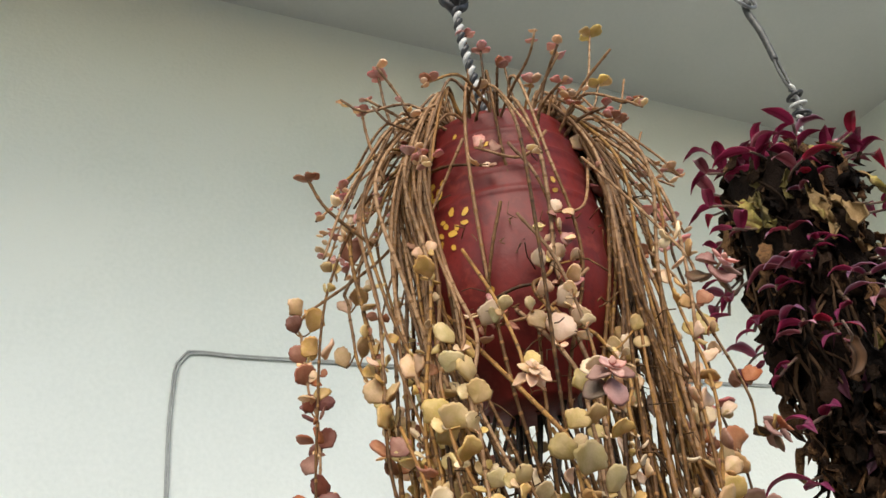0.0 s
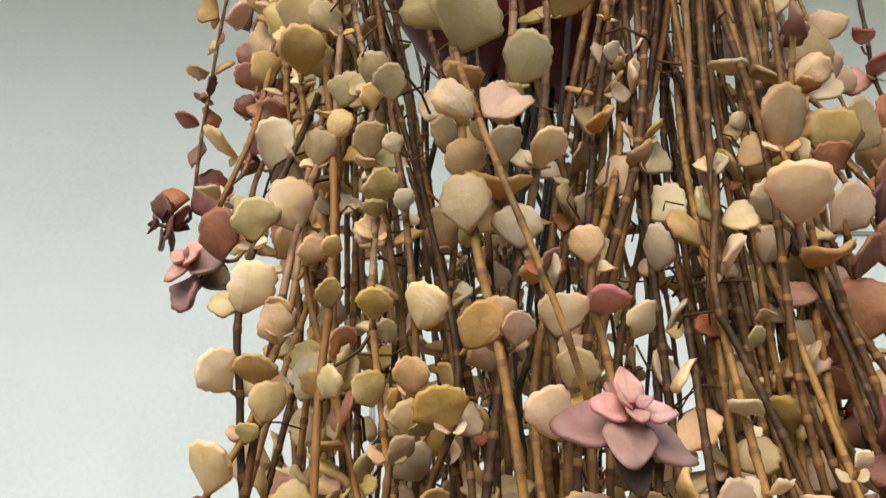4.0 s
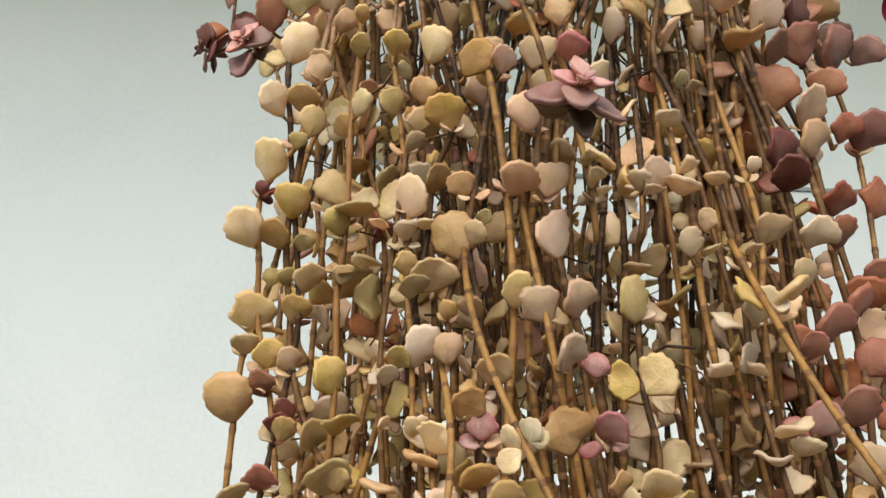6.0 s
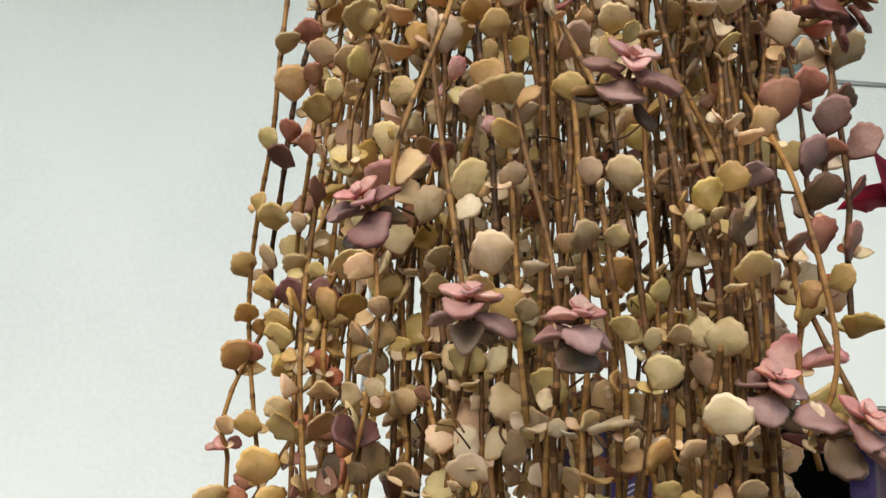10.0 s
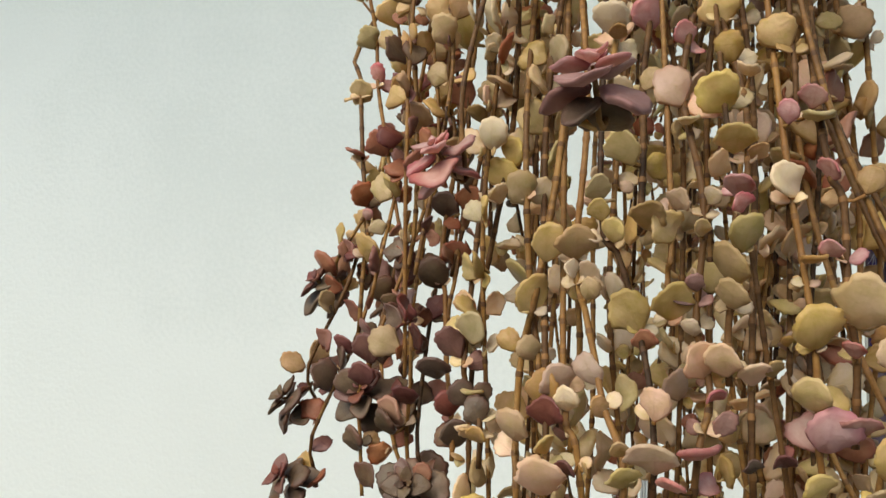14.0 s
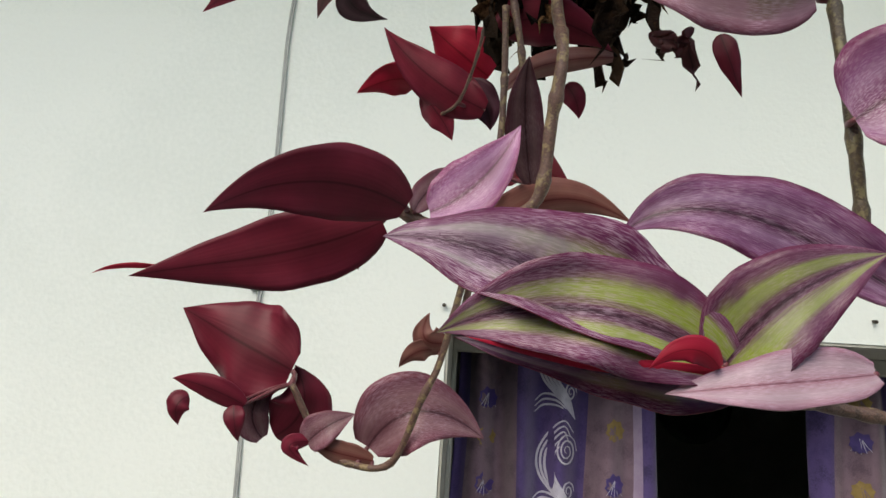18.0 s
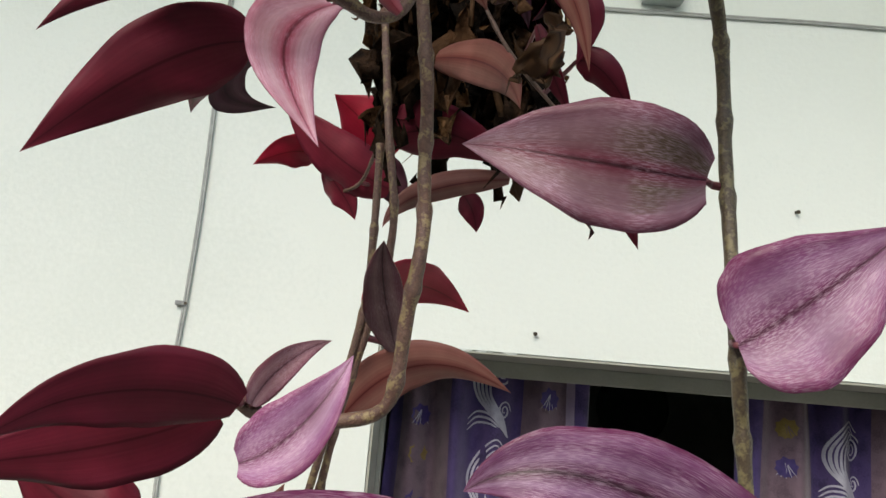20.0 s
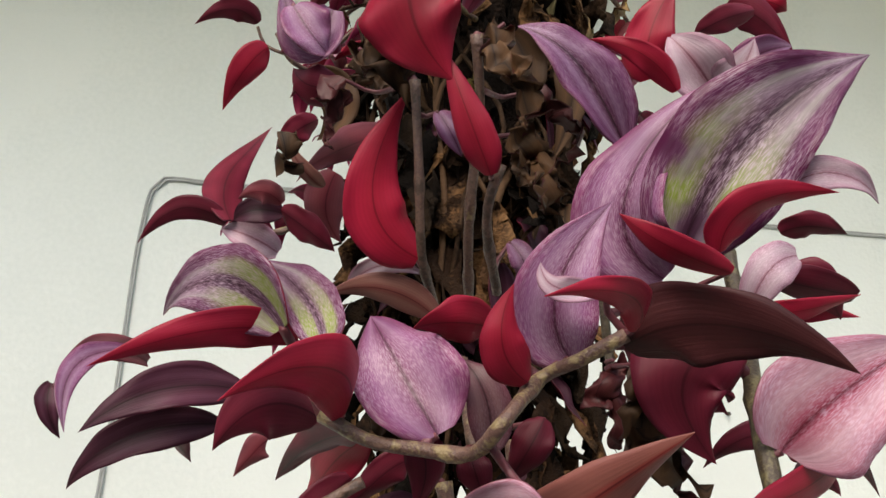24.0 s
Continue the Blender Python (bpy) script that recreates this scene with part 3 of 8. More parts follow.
def strand(angle, reach, x, y, bottom, start, keep, mat, wave=0.008, radius=0.00112):
    """One stem: out of the soil, over the rim and down to its end at (x, y)."""
    c, s = math.cos(angle), math.sin(angle)
    lift = rnd.uniform(0.008, 0.04)
    rim = Vector((PX + 0.05 * c, PY + 0.05 * s, RIM + lift * 0.8))
    out = Vector((PX + (0.054 + reach) * c, PY + (0.054 + reach) * s, RIM - 0.03 - 0.3 * reach))
    pts = [Vector((PX + 0.028 * c, PY + 0.028 * s, RIM - 0.02)), Vector((PX + 0.036 * c, PY + 0.036 * s, RIM + lift)), rim, out]
    z = out.z - 0.07
    top = out.z
    while z > bottom + 0.03:
        u = min(1.0, (top - z) / 0.3)
        pts.append(Vector((out.x + (x - out.x) * u + rnd.uniform(-wave, wave), out.y + (y - out.y) * u + rnd.uniform(-wave, wave), z)))
        z -= rnd.uniform(0.06, 0.09)
    pts.append(Vector((x + rnd.uniform(-wave, wave) * 2, y + rnd.uniform(-wave, wave) * 2, bottom)))
    line = smooth_line(pts, 0.0045)
    stem(line, radius * rnd.uniform(0.85, 1.15), mat)
    dress(line, start, keep)
    return line


# stems of the outer curtain that stand behind the front ones
N_OUT = 29
for k in range(N_OUT):
    ang = 2 * math.pi * k / N_OUT + rnd.uniform(-0.07, 0.07)
    front = math.sin(ang) < -0.15
    ex = 0.055 + (0.076 if math.cos(ang) < 0 else 0.078) * math.cos(ang) + rnd.uniform(-0.008, 0.008)
    ey = 0.034 + (0.034 if front else 0.112) * math.sin(ang) + rnd.uniform(-0.008, 0.008)
    left = math.cos(ang) < -0.55
    low = rnd.uniform(1.76, 1.84) if ex < 0.012 else rnd.uniform(1.5, 1.62)
    go = ang
    wrapped = (ang + math.pi) % (2 * math.pi) - math.pi
    if -2.7 < wrapped < -1.2 and k % 5:
        go = rnd.uniform(-3.3, -2.8) if wrapped < -1.95 else rnd.uniform(-1.1, -0.5)
    wide = rnd.uniform(0.022, 0.045) if left else rnd.uniform(0.008, 0.045)
    strand(go, wide, ex, ey, low, rnd.uniform(0.2, 0.34), 0.95, STEM_YEL if rnd.random() < 0.35 else STEM_BROWN_SHADE)
# more of them on the side towards the purple plant
for k in range(9):
    ang = -0.75 + 1.7 * k / 8
    f = rnd.uniform(0.7, 0.98)
    strand(ang, rnd.uniform(0.01, 0.04), 0.055 + 0.08 * f * math.cos(ang), 0.034 + (0.03 if ang < 0 else 0.1) * f * math.sin(ang), rnd.uniform(1.5, 1.6), rnd.uniform(0.24, 0.34), 0.95, STEM_YEL if k % 2 else STEM_BROWN_SHADE)
# stems at the back, towards the window, all in the brown darkened for shade
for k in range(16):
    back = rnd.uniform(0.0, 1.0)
    strand(rnd.uniform(0.9, 1.7), rnd.uniform(0.04, 0.1), 0.115 - 0.04 * back + rnd.uniform(-0.03, 0.0), 0.13 + 0.16 * back, rnd.uniform(1.72, 1.95), rnd.uniform(0.2, 0.34), 0.95, STEM_BROWN_SHADE)
# inner stems, mostly bare, in the same shade-darkened brown
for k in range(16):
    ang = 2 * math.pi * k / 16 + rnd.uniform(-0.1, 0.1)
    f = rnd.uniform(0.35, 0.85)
    strand(ang, rnd.uniform(0.003, 0.02), 0.056 + 0.08 * f * math.cos(ang), 0.04 + (0.05 if math.sin(ang) < 0 else 0.1) * f * math.sin(ang), rnd.uniform(1.52, 1.7) if 0.056 + 0.08 * f * math.cos(ang) > 0.012 else 1.8, rnd.uniform(0.3, 0.5), rnd.choice((0.9, 0.7, 0.5)), STEM_BROWN_SHADE)

KEY = {"c": "cream", "y": "yellow", "t": "tan", "b": "blush", "r": "rose", "w": "wine", "o": "olive", "p": "pink", "m": "mauve"}


def leafy_strand(leaves):
    """A front stem from the pot down through its leaves; a leaf is (x, y, z, size) in mm and its colour, in capitals where it lies flat."""
    spots, feet = [], []
    for x, y, z, size, key in leaves:
        at, size = Vector((x, y, z)) * 0.001, size * 0.001
        spots.append((at, size, key))
    n = len(spots)
    mid = []
    for i in range(n):
        near = spots[max(0, i - 1):i + 2]
        mid.append(sum((a for a, _, _ in near), Vector()) / len(near) + Vector((0, 0.0035, 0)))
    top = mid[0]
    away = Vector((top.x - PX, top.y - PY, 0))
    ang = math.atan2(away.y, away.x)
    if -2.7 < ang < -1.0 and top.z < 2.34:
        ang = rnd.uniform(-3.5, -2.75) if top.x < 0.035 else rnd.uniform(-0.95, 0.1)
    c, s = math.cos(ang), math.sin(ang)
    lift, reach = rnd.uniform(0.008, 0.034), rnd.uniform(0.006, 0.016)
    pts = [Vector((PX + 0.03 * c, PY + 0.03 * s, RIM - 0.02)), Vector((PX + 0.04 * c, PY + 0.04 * s, RIM + lift)), Vector((PX + 0.054 * c, PY + 0.054 * s, RIM + lift * 0.4)), Vector((PX + (0.058 + reach) * c, PY + (0.058 + reach) * s, RIM - 0.045))]
    out = pts[-1]
    if top.z < out.z - 0.03:
        z = out.z - 0.06
        while z > top.z + 0.035:
            u = min(1.0, ((out.z - z) / max(0.05, min(0.26, out.z - top.z))) ** 0.9)
            wide = PX + max(-0.065, min(0.062, top.x - PX))
            aim = wide + (top.x - wide) * max(0.0, 1 - (z - top.z) / 0.09)
            deep = 0.032 * min(1.0, max(0.0, z - top.z - 0.03) / 0.07) * u
            pts.append(Vector((out.x + (aim - out.x) * u + rnd.uniform(-0.005, 0.005), out.y + (top.y - out.y) * u + deep + rnd.uniform(-0.005, 0.005), z)))
            z -= 0.065
    else:
        pts = pts[:2]
    for p in mid:
        if (pts[-1] - p).length > 0.012 and p.z < pts[-1].z:
            pts.append(p)
    pts.append(Vector((mid[-1].x, mid[-1].y, min(pts[-1].z, mid[-1].z) - 0.014)))
    line = smooth_line(pts, 0.0045)
    stem(line, 0.00115 * rnd.uniform(0.85, 1.15), STEM_YEL if rnd.random() < 0.55 else STEM_BROWN_SHADE)
    for at, size, key in spots:
        foot = min(line, key=lambda p: (p - at - Vector((0, 0, -0.35 * size))).length_squared)
        side = at - foot
        side = Vector((side.x, min(0.0, side.y), 0))
        lean = side.normalized() if side.length > 0.001 else Vector((rnd.uniform(-1, 1), -0.5, 0)).normalized()
        hue = KEY[key.lower()]
        if key.isupper():
            along = lean + Vector((rnd.uniform(-0.5, 0.5), -0.5, rnd.uniform(0.0, 0.3)))
            face = Vector((rnd.uniform(-0.25, 0.25), -0.3, 1))
        else:
            along = lean * rnd.uniform(0.3, 0.8) + Vector((0, -0.12, rnd.uniform(0.55, 1.0)))
            face = Vector((rnd.uniform(-0.45, 0.45) + 0.25 * lean.x, -1, rnd.uniform(-0.25, 0.55)))
        along = along.normalized()
        base = at - along * size * 0.5
        foliage.add(base, along, face, size * 1.06, hue)
        gap = (base - foot).length
        if gap > 0.0022:
            bend = base.lerp(foot, 0.5) + Vector((0, 0.15 * gap, -0.12 * gap))
            tube(smooth_line([foot, bend, base], 0.003), 0.00055, 5, *STALKS)
        # the fellow of the pair, behind, and buds at the joint
        if rnd.random() < 0.6:
            turn = Vector((-lean.x + rnd.uniform(-0.6, 0.6), rnd.uniform(0.0, 0.8), rnd.uniform(0.1, 0.7)))
            foliage.add(foot + Vector((0, 0.001, 0)), turn, Vector((rnd.uniform(-0.8, 0.8), -1, rnd.uniform(-0.5, 0.6))), size * rnd.uniform(0.6, 0.95), hue if rnd.random() < 0.6 else pick(palette(at)))
        if rnd.random() < 0.3:
            for q in (-1, 1):
                foliage.add(foot, Vector((q, rnd.uniform(-0.9, 0.2), 0.2)), Vector((0, -0.8, 0.6)), rnd.uniform(0.003, 0.0055), pick([("cream", 2), (hue, 2), ("blush", 1)]))


STALKS = ([], [])
leafy_strand([(82, 10, 2459, 11.2, 'b'), (40, -1, 2378, 7.9, 'b'), (40, -3, 2369, 10.4, 'b'), (43, -9, 2355, 10.2, 'b'), (37, -8, 2341, 11.5, 'b'), (42, -11, 2330, 9.9, 'b'), (44, -12, 2294, 8.2, 'y'), (46, -15, 2273, 10.8, 'y'), (37, -20, 2225, 10.3, 'c'), (28, -23, 2181, 7.5, 'b'), (17, -19, 2145, 7.0, 't'), (20, -22, 2130, 6.8, 't'), (19, -21, 2111, 6.7, 't'), (24, -22, 2096, 8.8, 't'), (21, -18, 2083, 6.5, 'p'), (20, -18, 2072, 9.3, 't'), (24, -23, 2033, 4.6, 'p'), (31, -20, 2020, 7.6, 't'), (26, -22, 1996, 12.5, 'c')])
leafy_strand([(186, 60, 2453, 12.5, 'p'), (171, 57, 2453, 14.3, 'P'), (200, 65, 2435, 14.7, 'P'), (204, 68, 2373, 16.2, 'y'), (191, 63, 2329, 8.3, 'P'), (194, 62, 2315, 13.7, 'P'), (191, 59, 2290, 17.8, 'r'), (196, 52, 2251, 12.8, 'm')])
leafy_strand([(92, 11, 2445, 14.0, 'P'), (91, 10, 2425, 12.7, 'P'), (104, 11, 2406, 13.9, 'P'), (152, 53, 2399, 9.4, 'p'), (130, 47, 2384, 11.9, 'b'), (143, 46, 2362, 11.8, 't'), (122, 39, 2353, 12.7, 'c'), (128, 43, 2332, 13.5, 'r'), (124, 43, 2328, 12.2, 'b'), (123, 45, 2304, 16.4, 'b'), (147, 38, 2299, 20.9, 't'), (164, 45, 2275, 17.8, 't'), (149, 36, 2265, 16.2, 'r')])
leafy_strand([(-35, 102, 2417, 14.0, 'r'), (-33, 96, 2385, 11.8, 't'), (-39, 116, 2353, 11.9, 't'), (-33, 92, 2351, 13.0, 't'), (-33, 82, 2334, 11.0, 'y')])
leafy_strand([(-60, 136, 2394, 12.6, 't'), (-50, 133, 2384, 14.2, 't'), (-62, 136, 2382, 10.7, 'w'), (-58, 138, 2363, 12.3, 'r'), (-56, 136, 2350, 13.9, 'r'), (-48, 129, 2331, 11.9, 'w'), (-57, 128, 2328, 10.1, 'w'), (-48, 122, 2306, 11.6, 'w'), (-53, 128, 2300, 10.0, 'w'), (-58, 99, 2274, 13.8, 'w'), (-59, 86, 2261, 14.1, 'w'), (-43, 84, 2250, 11.5, 't'), (-41, 78, 2247, 11.3, 't')])
leafy_strand([(175, 79, 2382, 13.1, 'b'), (176, 71, 2363, 8.6, 'c'), (177, 66, 2336, 13.9, 'b'), (170, 61, 2313, 13.2, 'b'), (180, 60, 2275, 18.1, 't'), (180, 51, 2250, 18.6, 'o')])
leafy_strand([(48, -8, 2367, 7.5, 'b'), (29, -5, 2364, 10.2, 'b'), (24, -8, 2345, 9.2, 'b'), (16, -7, 2336, 6.9, 'y'), (21, -5, 2329, 10.2, 't'), (71, -16, 2326, 8.0, 'y'), (61, -15, 2311, 4.9, 'c'), (58, -13, 2258, 5.2, 'c')])
leafy_strand([(3, 7, 2345, 4.1, 'p'), (-14, 7, 2306, 12.0, 'y'), (-10, 7, 2295, 11.3, 't'), (-15, 8, 2281, 10.5, 'y'), (-9, 4, 2255, 9.5, 'y'), (-11, 4, 2244, 7.8, 'y'), (-15, 6, 2238, 9.6, 't'), (-22, 5, 2220, 12.7, 'c'), (-22, 0, 2192, 7.1, 't'), (-27, 0, 2146, 10.5, 'y'), (-31, 2, 2137, 8.5, 't'), (-28, 6, 2126, 5.5, 'y'), (-25, 6, 2117, 8.8, 't'), (-26, 6, 2103, 6.6, 't'), (-25, 4, 2090, 5.6, 'w'), (-19, 0, 2083, 9.4, 't'), (-12, -8, 2072, 7.7, 'y'), (-2, -15, 2057, 8.9, 'T'), (-1, -14, 2045, 8.7, 'y')])
leafy_strand([(1, 9, 2337, 12.7, 'b'), (-19, 16, 2328, 12.5, 'y'), (-22, 10, 2311, 11.3, 'y'), (-27, 19, 2289, 13.4, 'y'), (-22, 12, 2284, 13.2, 'y'), (-21, 5, 2268, 12.8, 'y')])
leafy_strand([(33, -6, 2325, 14.1, 'b'), (33, -14, 2295, 10.7, 'y'), (33, -18, 2277, 13.2, 'y'), (34, -23, 2247, 12.8, 'y'), (27, -23, 2234, 9.4, 't'), (27, -22, 2224, 8.5, 'c'), (27, -22, 2213, 12.3, 'T'), (30, -22, 2204, 9.2, 'c'), (34, -22, 2193, 9.2, 'T'), (37, -23, 2184, 9.6, 'b'), (39, -25, 2172, 8.6, 't'), (33, -26, 2163, 10.1, 'b'), (39, -24, 2145, 9.3, 'b'), (39, -21, 2130, 12.1, 'b'), (44, -24, 2113, 10.1, 'b'), (47, -27, 2096, 5.8, 'p'), (51, -23, 2083, 9.5, 'p'), (52, -23, 2070, 6.5, 't')])
leafy_strand([(115, 23, 2277, 15.1, 'c'), (116, 14, 2266, 9.8, 'C'), (127, 9, 2249, 15.3, 'y'), (135, 4, 2226, 12.1, 'w'), (133, 3, 2213, 13.9, 'r'), (140, 3, 2199, 10.6, 'r'), (142, 2, 2182, 9.7, 'r')])
leafy_strand([(23, -16, 2276, 10.4, 'y'), (12, -23, 2261, 12.5, 'y'), (20, -26, 2255, 15.0, 'y'), (19, -24, 2240, 8.5, 'T'), (18, -22, 2233, 7.8, 'y'), (18, -23, 2219, 9.2, 't'), (18, -24, 2208, 12.1, 'c'), (25, -22, 2184, 7.6, 't'), (30, -26, 2144, 10.2, 'b'), (29, -23, 2115, 8.9, 'y'), (30, -17, 2080, 9.6, 'b'), (25, -19, 2067, 8.6, 't'), (24, -23, 2056, 6.9, 't'), (23, -25, 2047, 10.2, 't'), (19, -24, 2039, 9.5, 'b'), (19, -16, 2018, 12.3, 'y'), (14, 3, 2001, 8.2, 'y'), (15, 14, 1994, 8.5, 'y'), (12, 27, 1982, 11.1, 'y')])
leafy_strand([(-32, 43, 2271, 13.2, 'Y'), (-28, 25, 2249, 13.6, 'c'), (-39, 7, 2213, 12.0, 'r')])
leafy_strand([(94, -6, 2261, 10.1, 'C'), (100, -16, 2238, 16.1, 't'), (98, -19, 2216, 15.6, 'c')])
leafy_strand([(-1, -7, 2253, 9.2, 'y'), (-3, -6, 2246, 6.7, 'y'), (-3, -7, 2233, 9.0, 'y'), (-3, -9, 2226, 5.7, 'C'), (-1, -13, 2217, 8.9, 'y'), (-1, -14, 2211, 5.6, 'Y'), (-1, -17, 2188, 7.5, 'y'), (-2, -15, 2170, 7.5, 'y'), (4, -15, 2158, 6.7, 't'), (5, -14, 2142, 11.7, 'c'), (3, -14, 2132, 7.0, 'C'), (3, -14, 2124, 6.4, 'y'), (4, -15, 2118, 6.9, 'y'), (6, -16, 2102, 10.5, 'c'), (5, -16, 2083, 5.8, 'c')])
leafy_strand([(3, -14, 2245, 8.4, 'y'), (3, -14, 2228, 5.1, 'c'), (5, -19, 2211, 4.8, 'c'), (10, -20, 2186, 10.2, 'c'), (7, -19, 2172, 7.4, 't'), (6, -16, 2163, 9.2, 't'), (-4, -13, 2135, 5.9, 'C'), (-1, -13, 2096, 6.0, 'c'), (-2, -14, 2084, 4.3, 'c'), (-3, -15, 2070, 10.1, 'T'), (3, -17, 2062, 8.1, 't'), (0, -12, 2033, 6.3, 't')])
leafy_strand([(144, 11, 2236, 15.7, 'r'), (148, 5, 2214, 15.4, 'r'), (151, 3, 2182, 13.2, 'r'), (151, 4, 2158, 12.7, 'r'), (143, -3, 2130, 12.9, 'r'), (140, -6, 2106, 10.4, 'r'), (141, -8, 2097, 11.2, 'r'), (138, -16, 2072, 12.4, 't'), (133, -20, 2052, 10.3, 'o'), (128, -21, 2046, 11.8, 'm'), (126, -21, 2035, 8.1, 'r')])
leafy_strand([(113, -9, 2231, 8.6, 'r'), (119, -4, 2219, 13.3, 'b'), (121, -1, 2208, 11.9, 'r'), (121, 1, 2194, 15.0, 'r')])
leafy_strand([(-31, 4, 2216, 10.2, 'y'), (-30, 0, 2197, 12.3, 'c'), (-35, 0, 2177, 10.5, 'c'), (-24, 2, 2135, 5.2, 'y'), (-22, 3, 2125, 9.0, 't'), (-26, 4, 2085, 7.2, 't'), (-31, 5, 2073, 8.0, 'r'), (-34, 5, 2054, 11.3, 't'), (-34, 9, 2040, 8.0, 'r'), (-35, 13, 2033, 9.9, 'w'), (-38, 26, 2017, 10.6, 'y'), (-39, 36, 2005, 9.4, 't'), (-40, 41, 1996, 9.1, 't'), (-38, 43, 1986, 6.1, 't'), (-33, 41, 1980, 9.5, 'y'), (-32, 42, 1970, 9.5, 'y'), (-24, 40, 1948, 8.9, 'y'), (-20, 55, 1926, 10.3, 'y')])
leafy_strand([(70, -17, 2207, 9.9, 't'), (79, -21, 2180, 5.5, 'y'), (82, -27, 2146, 5.9, 'C'), (90, -27, 2127, 5.0, 'C'), (88, -28, 2112, 9.8, 'c'), (84, -26, 2099, 7.8, 'c')])
leafy_strand([(-16, -1, 2206, 7.3, 't'), (-23, 0, 2188, 9.2, 't'), (-26, -1, 2178, 9.7, 't'), (-23, -2, 2170, 8.8, 'y'), (-27, -2, 2164, 5.1, 'y'), (-34, -2, 2157, 12.2, 'c'), (-36, -1, 2149, 4.0, 'w'), (-39, 1, 2138, 11.9, 'c'), (-32, 8, 2105, 7.7, 'y'), (-33, 7, 2097, 7.9, 'r'), (-27, 5, 2086, 6.4, 'w'), (-25, 2, 2064, 8.7, 't'), (-28, 3, 2057, 7.0, 'r'), (-25, 2, 2045, 9.2, 'y'), (-27, 7, 2035, 6.9, 'r'), (-30, 22, 2014, 7.1, 't'), (-31, 31, 2002, 10.1, 'y'), (-30, 34, 1993, 11.1, 'w')])
leafy_strand([(-10, -6, 2205, 5.7, 'y'), (-11, -6, 2194, 6.7, 'y'), (-10, -9, 2173, 8.1, 'y'), (-16, -4, 2148, 10.2, 'y'), (-11, -9, 2141, 11.0, 'Y'), (-14, -6, 2138, 8.1, 'y'), (-13, -4, 2124, 5.6, 't'), (-15, -3, 2097, 10.2, 'y'), (-12, -6, 2085, 9.1, 'y'), (-14, -6, 2073, 12.0, 'y'), (-18, -3, 2060, 8.3, 't'), (-21, -1, 2050, 6.8, 'y')])
leafy_strand([(106, -10, 2203, 12.6, 'T'), (109, -14, 2163, 13.1, 'w'), (109, -18, 2154, 11.3, 'w'), (110, -22, 2135, 9.6, 'c'), (106, -22, 2123, 8.0, 't'), (111, -21, 2110, 10.6, 'r'), (114, -21, 2089, 10.9, 'r'), (117, -20, 2075, 10.9, 'b'), (122, -20, 2068, 7.6, 't'), (121, -21, 2055, 12.4, 'r'), (120, -21, 2032, 12.4, 'm'), (123, -21, 2021, 11.5, 'o'), (121, -22, 2007, 10.8, 'r'), (124, -21, 1993, 7.8, 'r')])
leafy_strand([(45, -20, 2201, 8.2, 'b'), (47, -22, 2187, 9.8, 'P'), (49, -24, 2152, 4.2, 'y'), (50, -24, 2146, 5.7, 'y'), (53, -24, 2142, 4.7, 'C')])
leafy_strand([(132, 3, 2189, 13.6, 'b'), (130, 1, 2176, 11.5, 'b'), (133, -3, 2154, 11.1, 'r'), (132, -6, 2123, 12.4, 'r'), (134, -10, 2097, 11.9, 'b'), (136, -13, 2085, 8.1, 'w'), (132, -16, 2079, 10.6, 'P'), (139, -20, 2038, 11.2, 'm'), (134, -21, 2024, 7.3, 'w'), (131, -21, 2007, 12.5, 'r'), (132, -20, 1983, 10.6, 'y')])
leafy_strand([(20, -21, 2182, 10.7, 't'), (13, -19, 2166, 10.4, 't'), (10, -15, 2148, 8.4, 't'), (8, -14, 2135, 5.3, 'C'), (9, -16, 2121, 10.3, 't'), (2, -14, 2100, 6.8, 'y'), (-13, -8, 2056, 10.3, 'y'), (-16, 1, 2028, 9.9, 'y')])
leafy_strand([(72, -26, 2164, 7.0, 'C'), (75, -28, 2148, 6.1, 'C'), (73, -29, 2143, 9.6, 'C'), (78, -28, 2134, 5.7, 't'), (73, -27, 2128, 7.2, 'c'), (79, -26, 2126, 5.5, 'C'), (79, -24, 2096, 7.0, 'C')])
leafy_strand([(97, -20, 2155, 4.8, 'c'), (97, -23, 2135, 9.1, 't'), (95, -27, 2112, 8.8, 'c'), (87, -26, 2096, 5.5, 'C')])
leafy_strand([(66, -27, 2146, 9.6, 'b'), (62, -26, 2144, 7.2, 'C'), (65, -27, 2142, 6.0, 'C'), (62, -21, 2123, 7.2, 'T'), (59, -20, 2114, 11.2, 'y'), (65, -19, 2095, 10.1, 'y'), (60, -24, 2070, 9.5, 'y'), (65, -24, 2066, 6.6, 'y'), (58, -24, 2058, 9.4, 't'), (60, -24, 2048, 10.8, 'y'), (62, -29, 2019, 10.4, 'y'), (68, -27, 1974, 6.0, 'y'), (71, -27, 1965, 10.3, 'y'), (69, -24, 1944, 9.9, 't'), (67, -19, 1928, 8.3, 'y'), (66, -12, 1908, 14.3, 'y'), (62, -12, 1888, 11.7, 'y')])
leafy_strand([(120, -19, 2136, 9.1, 'r'), (122, -16, 2116, 12.3, 'r'), (126, -14, 2103, 10.7, 'r'), (125, -17, 2087, 7.0, 'r'), (112, -22, 2049, 12.9, 'r'), (107, -22, 2042, 9.5, 't'), (111, -26, 2004, 7.5, 'r'), (115, -22, 1986, 11.9, 't'), (120, -19, 1972, 13.2, 'P'), (108, -22, 1962, 9.0, 't'), (119, -19, 1961, 13.0, 'y'), (119, -20, 1953, 11.1, 'w')])
